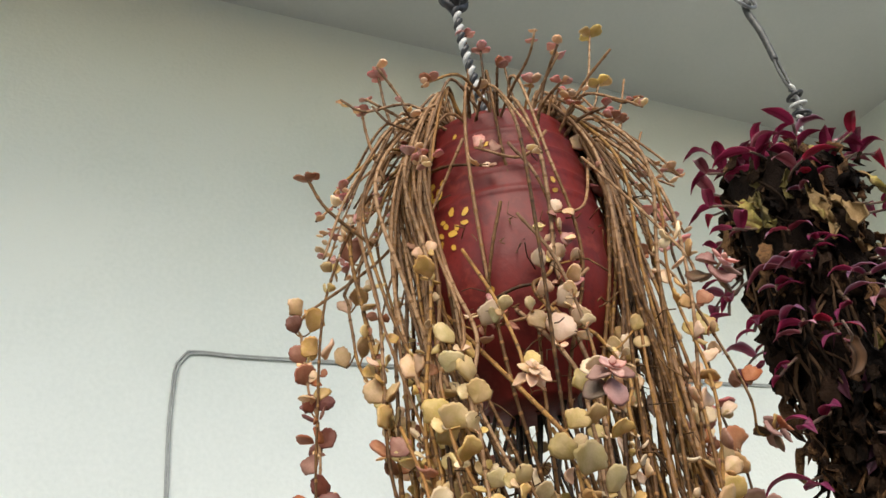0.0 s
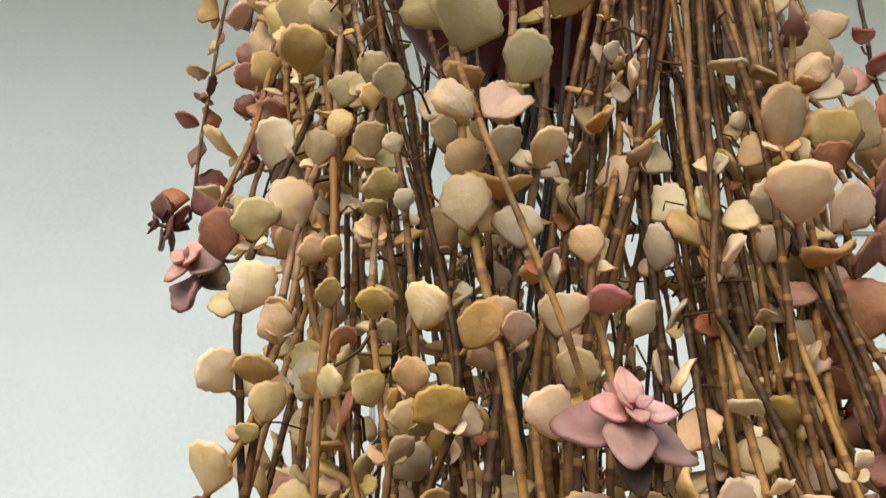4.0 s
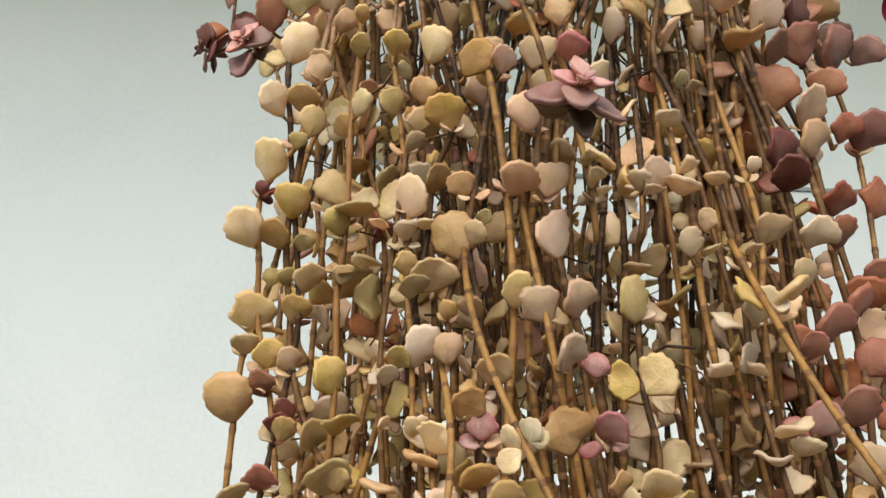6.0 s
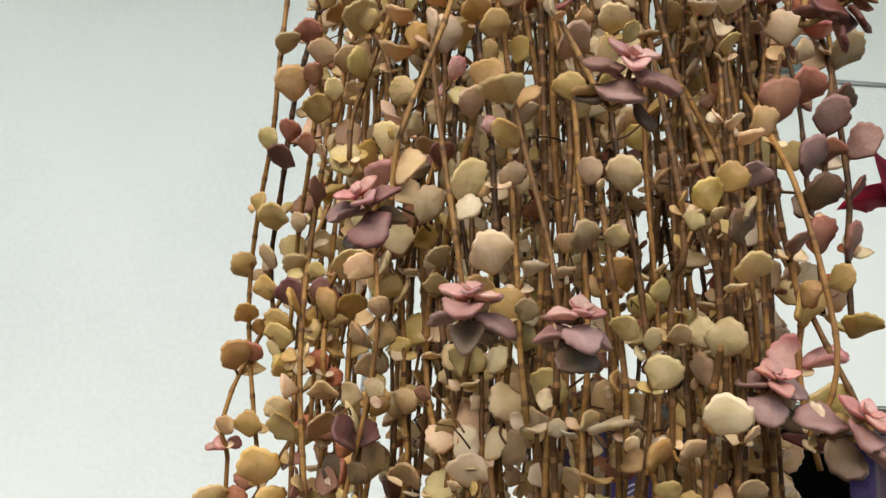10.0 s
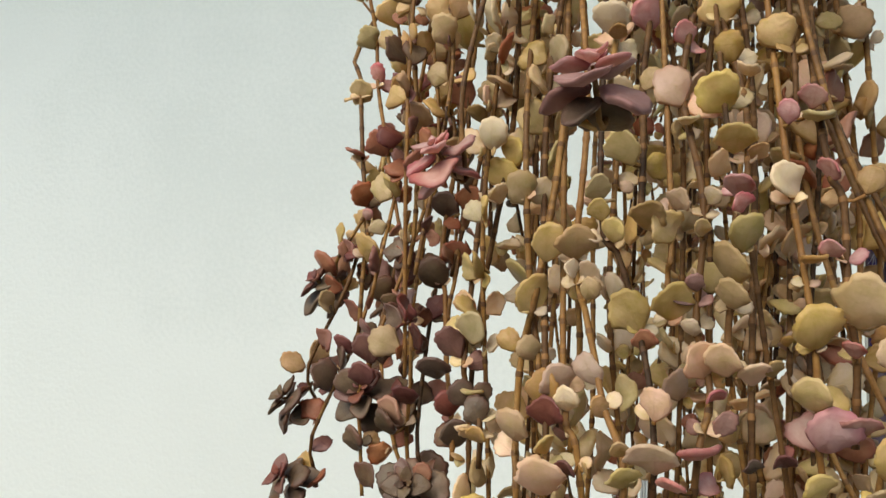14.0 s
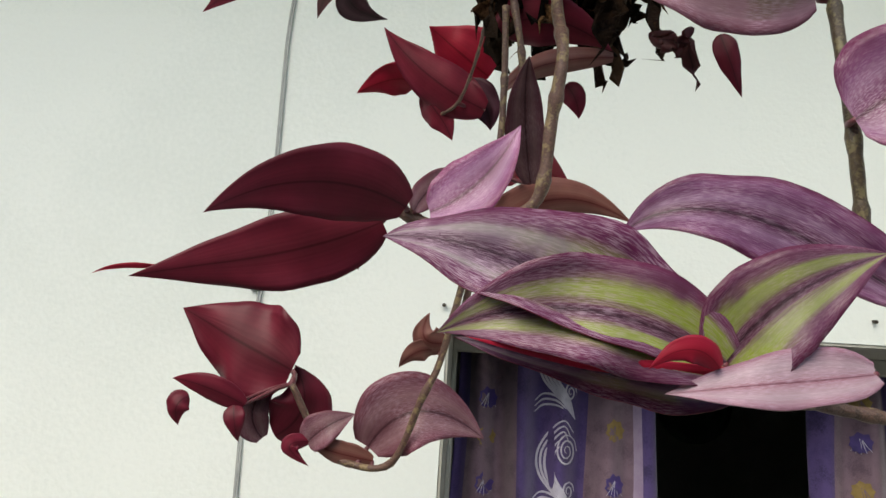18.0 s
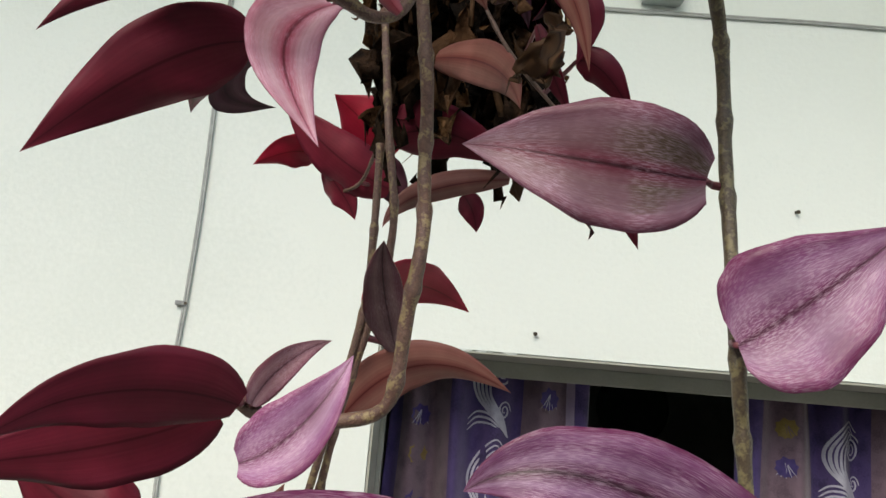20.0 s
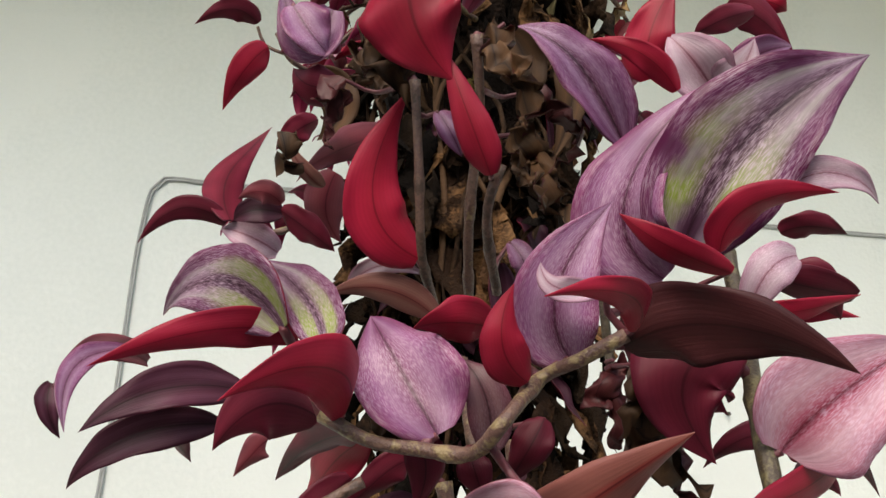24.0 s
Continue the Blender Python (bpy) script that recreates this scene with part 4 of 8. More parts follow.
leafy_strand([(22, -23, 2134, 3.9, 'y'), (15, -18, 2130, 12.6, 't'), (13, -18, 2111, 5.6, 't'), (13, -18, 2101, 7.4, 't'), (18, -19, 2088, 8.7, 't')])
leafy_strand([(-32, 7, 2126, 5.1, 'y'), (-36, 9, 2116, 12.1, 'y'), (-38, 9, 2108, 7.1, 'y'), (-41, 7, 2092, 13.1, 't'), (-38, 6, 2069, 8.0, 'y'), (-40, 13, 2038, 7.3, 'y'), (-43, 26, 2021, 7.0, 't'), (-48, 40, 2003, 9.1, 't'), (-46, 44, 1988, 8.6, 't'), (-43, 44, 1975, 8.6, 'r'), (-42, 45, 1951, 9.1, 't'), (-38, 49, 1938, 14.1, 'y'), (-35, 54, 1926, 12.3, 'y'), (-38, 57, 1914, 12.4, 'y'), (-35, 61, 1893, 10.4, 'y'), (-29, 65, 1881, 11.1, 'r'), (-28, 60, 1869, 10.8, 'r'), (-24, 68, 1864, 12.2, 'W'), (-32, 46, 1855, 10.3, 'y')])
leafy_strand([(35, -25, 2111, 9.9, 'b'), (38, -32, 2098, 9.9, 'b'), (39, -23, 2081, 10.8, 't'), (47, -23, 2062, 12.9, 'b'), (48, -23, 2047, 8.5, 'y'), (53, -26, 2020, 7.6, 't'), (51, -24, 2002, 9.4, 'y'), (52, -23, 1975, 6.0, 't'), (56, -25, 1971, 5.8, 'C'), (53, -16, 1953, 6.7, 'c'), (58, -18, 1952, 12.5, 'C'), (49, -17, 1949, 5.8, 'C'), (54, -21, 1938, 8.1, 'T'), (53, -27, 1925, 11.7, 'C'), (52, -24, 1914, 9.4, 'y'), (47, -16, 1911, 6.5, 't'), (50, -11, 1904, 6.6, 't'), (53, -1, 1870, 9.4, 'y')])
leafy_strand([(104, -23, 2104, 7.5, 'r'), (103, -24, 2085, 9.7, 'p'), (97, -25, 2078, 7.9, 'C'), (95, -25, 2065, 7.0, 'y'), (94, -28, 2038, 6.6, 'c'), (95, -32, 2021, 8.8, 'm'), (89, -37, 2003, 9.2, 'o'), (91, -39, 1992, 11.3, 'y'), (92, -30, 1951, 5.9, 'c'), (94, -25, 1937, 8.5, 't'), (90, -23, 1928, 6.8, 'C'), (99, -18, 1903, 7.8, 'c'), (114, -21, 1897, 8.9, 'r'), (107, -20, 1895, 12.3, 'y'), (105, -28, 1861, 10.1, 't'), (112, -36, 1841, 6.4, 'p')])
leafy_strand([(93, -26, 2082, 9.4, 'C'), (88, -26, 2075, 8.4, 'C'), (99, -27, 2033, 8.4, 'C')])
leafy_strand([(11, -17, 2081, 9.8, 'c'), (8, -17, 2075, 8.6, 'T'), (11, -17, 2063, 10.7, 'c'), (14, -20, 2051, 7.0, 'p'), (12, -16, 2026, 7.7, 'w'), (9, -5, 2014, 11.2, 't'), (2, 6, 2006, 10.0, 'y'), (7, 15, 1998, 5.1, 'C'), (5, 23, 1975, 7.0, 'y'), (7, 17, 1958, 8.2, 't'), (10, 17, 1938, 10.8, 't'), (10, 19, 1932, 5.1, 'C'), (5, 26, 1916, 13.9, 'y'), (3, 29, 1892, 14.6, 'y'), (1, 37, 1870, 11.0, 'r'), (4, 33, 1829, 9.5, 'r'), (0, 33, 1809, 10.4, 'r'), (-2, 14, 1768, 11.7, 'o')])
leafy_strand([(-3, -9, 2032, 10.4, 'y'), (-4, -3, 2021, 12.9, 'P'), (-8, 5, 2010, 9.3, 'y'), (-14, 14, 2000, 10.4, 'y'), (-21, 25, 1992, 8.9, 'w'), (-24, 32, 1980, 8.2, 'y'), (-19, 35, 1949, 9.7, 'R')])
leafy_strand([(88, -35, 2018, 9.0, 't'), (81, -36, 2012, 9.1, 'y'), (84, -36, 2007, 4.6, 'c'), (86, -38, 1987, 6.0, 'C'), (85, -33, 1974, 10.6, 'y'), (84, -34, 1955, 11.8, 'c'), (81, -18, 1930, 10.2, 'y'), (84, -28, 1916, 11.4, 'c'), (86, -16, 1903, 12.9, 'c'), (88, -15, 1894, 9.5, 'p'), (90, -20, 1872, 10.5, 'y'), (92, -27, 1858, 8.4, 't'), (97, -33, 1849, 5.7, 'C'), (98, -39, 1827, 5.4, 't'), (93, -44, 1813, 5.2, 'p'), (94, -48, 1805, 10.1, 'y'), (91, -50, 1797, 11.4, 't'), (91, -50, 1790, 8.5, 't'), (89, -48, 1775, 9.3, 'b')])
leafy_strand([(55, -27, 2016, 3.8, 'y'), (59, -26, 2002, 6.8, 'y'), (62, -27, 1977, 8.2, 'y'), (64, -22, 1947, 4.9, 'c')])
leafy_strand([(75, -34, 2011, 4.5, 't'), (78, -35, 2005, 5.3, 'y'), (71, -28, 1987, 6.8, 'y'), (75, -28, 1976, 6.9, 't'), (77, -27, 1946, 8.2, 't'), (74, -20, 1936, 6.7, 'y'), (76, -18, 1929, 10.9, 'y'), (79, -25, 1918, 8.2, 'b'), (76, -21, 1912, 7.5, 'c'), (71, -15, 1888, 12.6, 'y'), (71, -16, 1874, 10.7, 'p'), (71, -24, 1852, 6.7, 't'), (66, -36, 1830, 10.1, 'y'), (72, -41, 1811, 9.7, 't')])
leafy_strand([(46, -24, 2000, 6.0, 't'), (46, -23, 1991, 6.0, 'C'), (45, -16, 1951, 5.8, 'c')])
leafy_strand([(-1, 16, 1992, 10.3, 'y'), (-3, 19, 1969, 9.5, 't'), (-2, 20, 1958, 10.1, 't'), (-1, 24, 1940, 12.0, 't'), (-3, 27, 1915, 6.5, 'p'), (-8, 43, 1901, 11.8, 'y')])
leafy_strand([(38, -20, 1992, 7.5, 'C'), (32, -16, 1983, 10.6, 't'), (37, -17, 1982, 6.8, 't'), (40, -14, 1950, 6.6, 'C')])
leafy_strand([(24, -15, 1987, 9.1, 't'), (24, 3, 1970, 10.6, 'y'), (25, 1, 1963, 7.0, 'C'), (15, 11, 1931, 4.9, 'C'), (20, 5, 1915, 12.9, 'y'), (16, 25, 1891, 8.3, 'y'), (15, 26, 1885, 7.4, 'c'), (20, 23, 1884, 7.4, 'c')])
leafy_strand([(-18, 23, 1987, 10.6, 't'), (-20, 30, 1970, 8.1, 'r'), (-18, 30, 1962, 9.6, 't'), (-12, 30, 1949, 8.5, 'b'), (-13, 36, 1937, 11.6, 'o')])
leafy_strand([(15, 23, 1973, 7.1, 'C'), (13, 16, 1961, 5.5, 'r'), (18, 8, 1949, 8.8, 't'), (21, 3, 1935, 4.3, 'c'), (26, 0, 1921, 13.2, 'y')])
leafy_strand([(-49, 44, 1973, 11.2, 't'), (-49, 47, 1950, 7.1, 't'), (-52, 51, 1943, 7.2, 'P'), (-45, 54, 1927, 8.2, 'r'), (-47, 55, 1903, 9.8, 'y'), (-42, 55, 1887, 8.2, 'p'), (-37, 46, 1855, 11.6, 'r'), (-31, 43, 1836, 10.1, 'w'), (-22, 37, 1809, 10.8, 'w'), (-16, 25, 1787, 8.3, 'w'), (-21, 27, 1786, 9.4, 'o'), (-10, 21, 1777, 9.1, 'w'), (-15, 23, 1757, 10.3, 'w'), (-18, 21, 1751, 12.3, 'r'), (-22, 21, 1747, 11.3, 'o'), (-12, 41, 1729, 13.2, 'o')])
leafy_strand([(95, -23, 1928, 5.1, 'c'), (95, -21, 1916, 7.7, 't'), (95, -18, 1905, 7.8, 'C')])
leafy_strand([(-53, 55, 1926, 12.4, 'y'), (-50, 55, 1880, 11.9, 'y'), (-48, 48, 1852, 9.4, 'R'), (-42, 41, 1833, 10.2, 'r'), (-39, 40, 1825, 4.9, 'p'), (-39, 41, 1812, 13.4, 't'), (-46, 39, 1774, 8.9, 'w')])
leafy_strand([(-16, 73, 1901, 11.9, 'r'), (-24, 78, 1901, 13.2, 'r'), (-13, 67, 1879, 11.7, 't'), (-12, 67, 1855, 14.4, 't')])
leafy_strand([(92, -16, 1900, 5.2, 'c'), (81, -20, 1866, 6.9, 'p'), (77, -29, 1847, 11.4, 'b'), (82, -35, 1837, 6.3, 'C'), (87, -44, 1815, 5.2, 'c'), (84, -46, 1807, 5.1, 'y'), (83, -47, 1793, 5.0, 'm'), (82, -46, 1782, 5.1, 'c'), (83, -48, 1774, 9.3, 'b'), (86, -50, 1767, 5.7, 'p'), (88, -51, 1760, 6.4, 'm'), (83, -56, 1753, 9.7, 'P'), (77, -58, 1747, 6.9, 'p'), (82, -52, 1735, 5.1, 'y'), (84, -45, 1722, 12.9, 'y'), (80, -36, 1692, 11.0, 'y')])
leafy_strand([(43, 22, 1893, 11.6, 'y'), (39, 28, 1883, 7.6, 'C'), (32, 19, 1866, 8.1, 'y'), (28, 3, 1839, 9.4, 'y'), (24, 8, 1833, 12.4, 'y')])
leafy_strand([(28, 25, 1888, 14.0, 'y'), (27, 22, 1871, 12.4, 'y'), (25, 16, 1859, 11.0, 'y')])
leafy_strand([(13, 27, 1882, 6.5, 'c'), (14, 26, 1866, 10.5, 'y'), (11, 31, 1830, 5.8, 'y'), (13, 32, 1810, 13.4, 't')])
leafy_strand([(89, -33, 1844, 12.0, 'y'), (93, -39, 1831, 10.0, 'y'), (93, -42, 1818, 9.0, 'p'), (100, -46, 1773, 5.8, 't'), (102, -44, 1752, 5.9, 'w'), (105, -39, 1727, 12.6, 'y'), (106, -38, 1717, 14.8, 'c'), (105, -38, 1706, 10.6, 'y'), (99, -39, 1698, 11.8, 'y'), (109, -39, 1689, 12.9, 'y')])
leafy_strand([(106, -37, 1837, 6.3, 'p'), (104, -38, 1819, 10.5, 'c'), (110, -43, 1799, 6.7, 'T'), (109, -46, 1782, 11.4, 'y'), (109, -45, 1767, 9.2, 'y'), (112, -43, 1758, 11.9, 'p'), (109, -41, 1745, 8.3, 'y'), (112, -39, 1737, 8.3, 'y'), (121, -30, 1692, 13.2, 'y')])
leafy_strand([(113, -37, 1836, 7.9, 'Y'), (115, -39, 1822, 7.0, 'p'), (123, -41, 1818, 6.9, 't'), (114, -44, 1802, 6.0, 'p'), (120, -47, 1788, 14.7, 'y'), (117, -47, 1778, 5.9, 'p'), (118, -44, 1760, 9.0, 'p')])
leafy_strand([(-5, 35, 1827, 10.7, 'o'), (-7, 27, 1800, 12.4, 'o'), (3, 13, 1755, 9.8, 'w'), (4, 17, 1745, 11.9, 'o')])
leafy_strand([(35, -25, 1821, 9.9, 't'), (40, -31, 1776, 7.9, 't'), (43, -36, 1765, 10.8, 't')])
leafy_strand([(58, -37, 1819, 7.7, 'y'), (59, -38, 1813, 6.1, 'y'), (63, -40, 1807, 6.8, 'y'), (67, -42, 1786, 11.1, 'y'), (70, -43, 1779, 5.9, 'r'), (73, -57, 1764, 8.2, 'b'), (73, -59, 1753, 10.9, 'b'), (72, -50, 1728, 12.4, 't'), (68, -40, 1716, 12.9, 't'), (70, -33, 1693, 13.3, 'y')])
leafy_strand([(79, -41, 1815, 6.7, 'b'), (75, -41, 1807, 8.2, 'y'), (77, -43, 1789, 11.0, 'y')])
leafy_strand([(45, -40, 1804, 10.6, 'y'), (39, -31, 1790, 10.2, 'y'), (33, -25, 1778, 7.3, 't'), (37, -39, 1755, 10.0, 'b'), (35, -34, 1723, 11.2, 'y')])
leafy_strand([(53, -39, 1804, 9.9, 't'), (51, -38, 1797, 5.3, 'c'), (56, -39, 1792, 6.8, 't'), (57, -41, 1771, 8.9, 'b'), (59, -46, 1762, 5.8, 't'), (65, -56, 1754, 5.6, 't'), (66, -56, 1747, 8.4, 'y')])
leafy_strand([(135, -44, 1796, 10.2, 'y'), (126, -46, 1777, 9.1, 'b'), (127, -46, 1777, 7.1, 'b'), (129, -45, 1772, 5.1, 'p'), (125, -42, 1753, 11.9, 'y'), (123, -39, 1744, 7.7, 'y'), (122, -35, 1731, 7.4, 'p'), (127, -31, 1723, 12.9, 'o'), (128, -29, 1716, 11.9, 'b'), (127, -23, 1693, 10.1, 'y')])
leafy_strand([(142, -41, 1793, 8.3, 'p'), (135, -43, 1770, 10.6, 'y'), (132, -40, 1752, 6.2, 'p'), (134, -33, 1736, 10.6, 'b')])
leafy_strand([(16, 0, 1781, 11.0, 'y'), (7, 3, 1776, 11.2, 'w'), (12, 0, 1760, 9.2, 'o'), (17, -4, 1755, 9.0, 'o'), (20, -11, 1749, 7.0, 't')])
leafy_strand([(-31, 26, 1773, 12.6, 'w'), (-33, 25, 1764, 10.5, 'w'), (-39, 28, 1760, 10.7, 'o'), (-36, 25, 1740, 10.6, 'o'), (-31, 27, 1727, 9.7, 'o')])
leafy_strand([(95, -47, 1772, 8.0, 'b'), (95, -46, 1750, 4.4, 'o'), (98, -42, 1733, 11.4, 'y'), (94, -40, 1719, 10.5, 'y'), (91, -39, 1710, 10.7, 't')])
leafy_strand([(142, -40, 1769, 9.3, 'p'), (142, -37, 1754, 9.4, 'b'), (147, -33, 1744, 7.4, 'y'), (143, -32, 1738, 8.5, 'b'), (137, -31, 1731, 10.7, 'b'), (137, -23, 1711, 7.7, 't'), (136, -20, 1689, 13.6, 'b')])
leafy_strand([(48, -37, 1768, 9.2, 'b'), (50, -40, 1763, 7.5, 'c'), (56, -45, 1747, 3.3, 't'), (52, -45, 1747, 6.0, 'w'), (57, -42, 1728, 8.6, 'y'), (56, -39, 1720, 9.8, 'b'), (55, -31, 1703, 12.4, 'r'), (53, -30, 1697, 6.8, 'p'), (57, -30, 1690, 12.5, 'b')])
leafy_strand([(45, -41, 1760, 9.0, 'w'), (45, -45, 1752, 6.7, 'y'), (45, -46, 1744, 12.7, 'b'), (47, -43, 1729, 10.8, 't'), (42, -36, 1718, 8.9, 't'), (43, -29, 1699, 14.9, 'b'), (24, -4, 1689, 15.1, 'c'), (39, -27, 1686, 10.5, 'y'), (13, 0, 1682, 6.4, 'p'), (35, -22, 1676, 16.8, 'b')])
leafy_strand([(149, -26, 1723, 8.7, 'p'), (152, -23, 1714, 11.1, 'p'), (154, -23, 1713, 7.7, 't'), (146, -22, 1708, 8.9, 'm'), (164, -22, 1699, 10.1, 'p'), (160, -22, 1695, 11.3, 'm'), (145, -20, 1694, 12.4, 'o'), (151, -20, 1690, 9.1, 'm')])
tagged(part("leaf_stalk", mesh_of("leaf_stalk", *STALKS, STEM_YEL), None, succulent), kind="stuff")


def side_shoot(top, tip, axis, size, outer, inner, mat=STEM_YEL, leaves=0.35, via=()):
    """A young shoot that leaves the curtain and ends in a rosette."""
    top, tip = Vector(top), Vector(tip)
    axis = Vector(axis).normalized()
    mid = top.lerp(tip, 0.6) + Vector((0, 0, -0.12 * (top - tip).length))
    line = smooth_line([top + Vector((0, 0.025, 0.04)), top] + ([Vector(v) for v in via] or [mid]) + [tip - axis * size * 0.8, tip], 0.004)
    stem(line, 0.00095, mat, 0.013)
    dress(line, 0.1, leaves)
    foliage.rosette(tip, axis, size, outer, inner)


side_shoot((0.02, -0.03, 2.35), (0.010, -0.066, 2.280), (-0.1, -1, 0.25), 0.0165, "mauve", "pink")
side_shoot((0.075, -0.025, 2.40), (0.070, -0.081, 2.327), (0.2, -1, 0.3), 0.0165, "mauve", "pink")
side_shoot((-0.01, -0.02, 2.33), (-0.012, -0.045, 2.287), (-0.1, -1, 0.1), 0.0115, "blush", "blush")
side_shoot((0.01, 0.06, 2.46), (-0.076, 0.088, 2.253), (-1, -0.2, -0.3), 0.013, "wine", "wine", STEM_BROWN_SHADE, 1.0, ((-0.025, 0.075, 2.45), (-0.056, 0.085, 2.38), (-0.064, 0.088, 2.3)))
side_shoot((-0.035, 0.02, 2.25), (-0.048, 0.019, 2.211), (-0.6, -0.8, -0.1), 0.015, "mauve", "pink")
side_shoot((0.018, -0.03, 2.235), (0.041, -0.048, 2.159), (0.1, -1, 0.2), 0.016, "mauve", "pink")
side_shoot((0.012, -0.03, 2.07), (-0.010, -0.040, 2.003), (-0.6, -0.7, 0.35), 0.0155, "mauve", "pink")
side_shoot((0.018, -0.035, 2.10), (0.046, -0.079, 2.025), (0.1, -0.9, 0.5), 0.016, "mauve", "pink")
side_shoot((0.008, -0.03, 2.04), (0.018, -0.044, 1.979), (-0.1, -0.6, 0.8), 0.0155, "mauve", "pink")
side_shoot((0.03, -0.035, 2.03), (0.041, -0.054, 1.974), (0.1, -0.7, 0.7), 0.0155, "mauve", "pink")
side_shoot((0.072, -0.04, 1.90), (0.062, -0.087, 1.836), (-0.1, -0.5, 0.85), 0.017, "mauve", "pink")
side_shoot((0.11, -0.03, 2.02), (0.114, -0.045, 1.955), (0.4, -0.8, 0.3), 0.016, "mauve", "pink")
side_shoot((0.085, -0.05, 2.09), (0.092, -0.088, 2.04), (0.7, -0.7, 0.3), 0.013, "wine", "rose")
side_shoot((0.1, 0.16, 2.12), (0.122, 0.215, 2.021), (0.5, 0.2, -0.7), 0.019, "wine", "wine", STEM_YEL, 0.8)
side_shoot((0.095, 0.19, 2.19), (0.142, 0.258, 2.09), (0.6, 0.2, -0.6), 0.02, "wine", "wine", STEM_YEL, 0.8)
side_shoot((0.118, -0.005, 2.36), (0.170, 0.003, 2.281), (0.7, -0.5, 0.1), 0.0155, "mauve", "rose", STEM_YEL, 0.6)
side_shoot((0.12, -0.02, 1.98), (0.140, -0.035, 1.923), (0.4, -0.6, 0.6), 0.015, "pink", "pink")
side_shoot((0.09, -0.03, 2.02), (0.100, -0.030, 1.965), (0.1, -0.8, 0.4), 0.0155, "mauve", "pink")
side_shoot((0.03, -0.03, 1.90), (0.015, -0.045, 1.83), (-0.5, -0.6, 0.6), 0.0155, "pink", "pink")
for top, tip, axis, size in (((-0.05, 0.05, 1.80), (-0.076, 0.046, 1.752), (-0.7, -0.7, 0.2), 0.018), ((-0.045, 0.05, 1.78), (-0.072, 0.04, 1.722), (-0.6, -0.8, 0.1), 0.0185), ((-0.035, 0.05, 1.77), (-0.014, 0.022, 1.726), (0.2, -0.9, 0.1), 0.0185), ((-0.045, 0.055, 1.83), (-0.068, 0.057, 1.8), (-0.6, -0.7, 0.3), 0.0165), ((-0.03, 0.04, 1.79), (-0.036, 0.03, 1.757), (-0.2, -1, 0.2), 0.018)):
    side_shoot(top, tip, axis, size, "olive", pick([("olive", 3), ("wine", 1.5), ("rose", 1)]), STEM_BROWN_SHADE, 0.95)
for k in range(2):
    x, z = rnd.uniform(-0.04, 0.006), rnd.uniform(1.712, 1.765)
    side_shoot((x + rnd.uniform(-0.01, 0.01), 0.05, z + 0.06), (x, rnd.uniform(0.01, 0.035), z), (rnd.uniform(-0.6, 0.5), -0.8, rnd.uniform(-0.2, 0.4)), 0.016, "olive", pick([("olive", 2), ("wine", 2)]), STEM_BROWN_SHADE, 0.95)
side_shoot((0.12, 0.01, 1.75), (0.165, -0.015, 1.676), (0.6, -0.6, 0.5), 0.016, "olive", "mauve", STEM_YEL, 0.8)

# short shoots that stand up out of the pot
for k in range(26):
    ang = rnd.uniform(0, 2 * math.pi)
    rr = rnd.uniform(0.02, 0.05)
    p0 = Vector((PX + rr * math.cos(ang), PY + rr * math.sin(ang), RIM - 0.012))
    go = Vector((math.cos(ang) * rnd.uniform(0.2, 1.4), math.sin(ang) * rnd.uniform(0.2, 1.4), rnd.uniform(0.25, 1.1))).normalized()
    ln = rnd.uniform(0.025, 0.07)
    line = smooth_line([p0, p0 + go * ln * 0.5 + Vector((0, 0, 0.006)), p0 + go * ln], 0.0045)
    stem(line, 0.0011, STEM_YEL if k % 2 else STEM_BROWN_SHADE, 0.009)
    if rnd.random() < 0.75:
        tip = line[-1]
        for q in range(rnd.choice((2, 3, 4))):
            a = rnd.uniform(0, 6.28)
            foliage.add(tip, Vector((math.cos(a), math.sin(a), 0.3)), Vector((0, 0, 1)), rnd.uniform(0.0045, 0.0085), pick([("pink", 4), ("rose", 0.6), ("blush", 4)]))
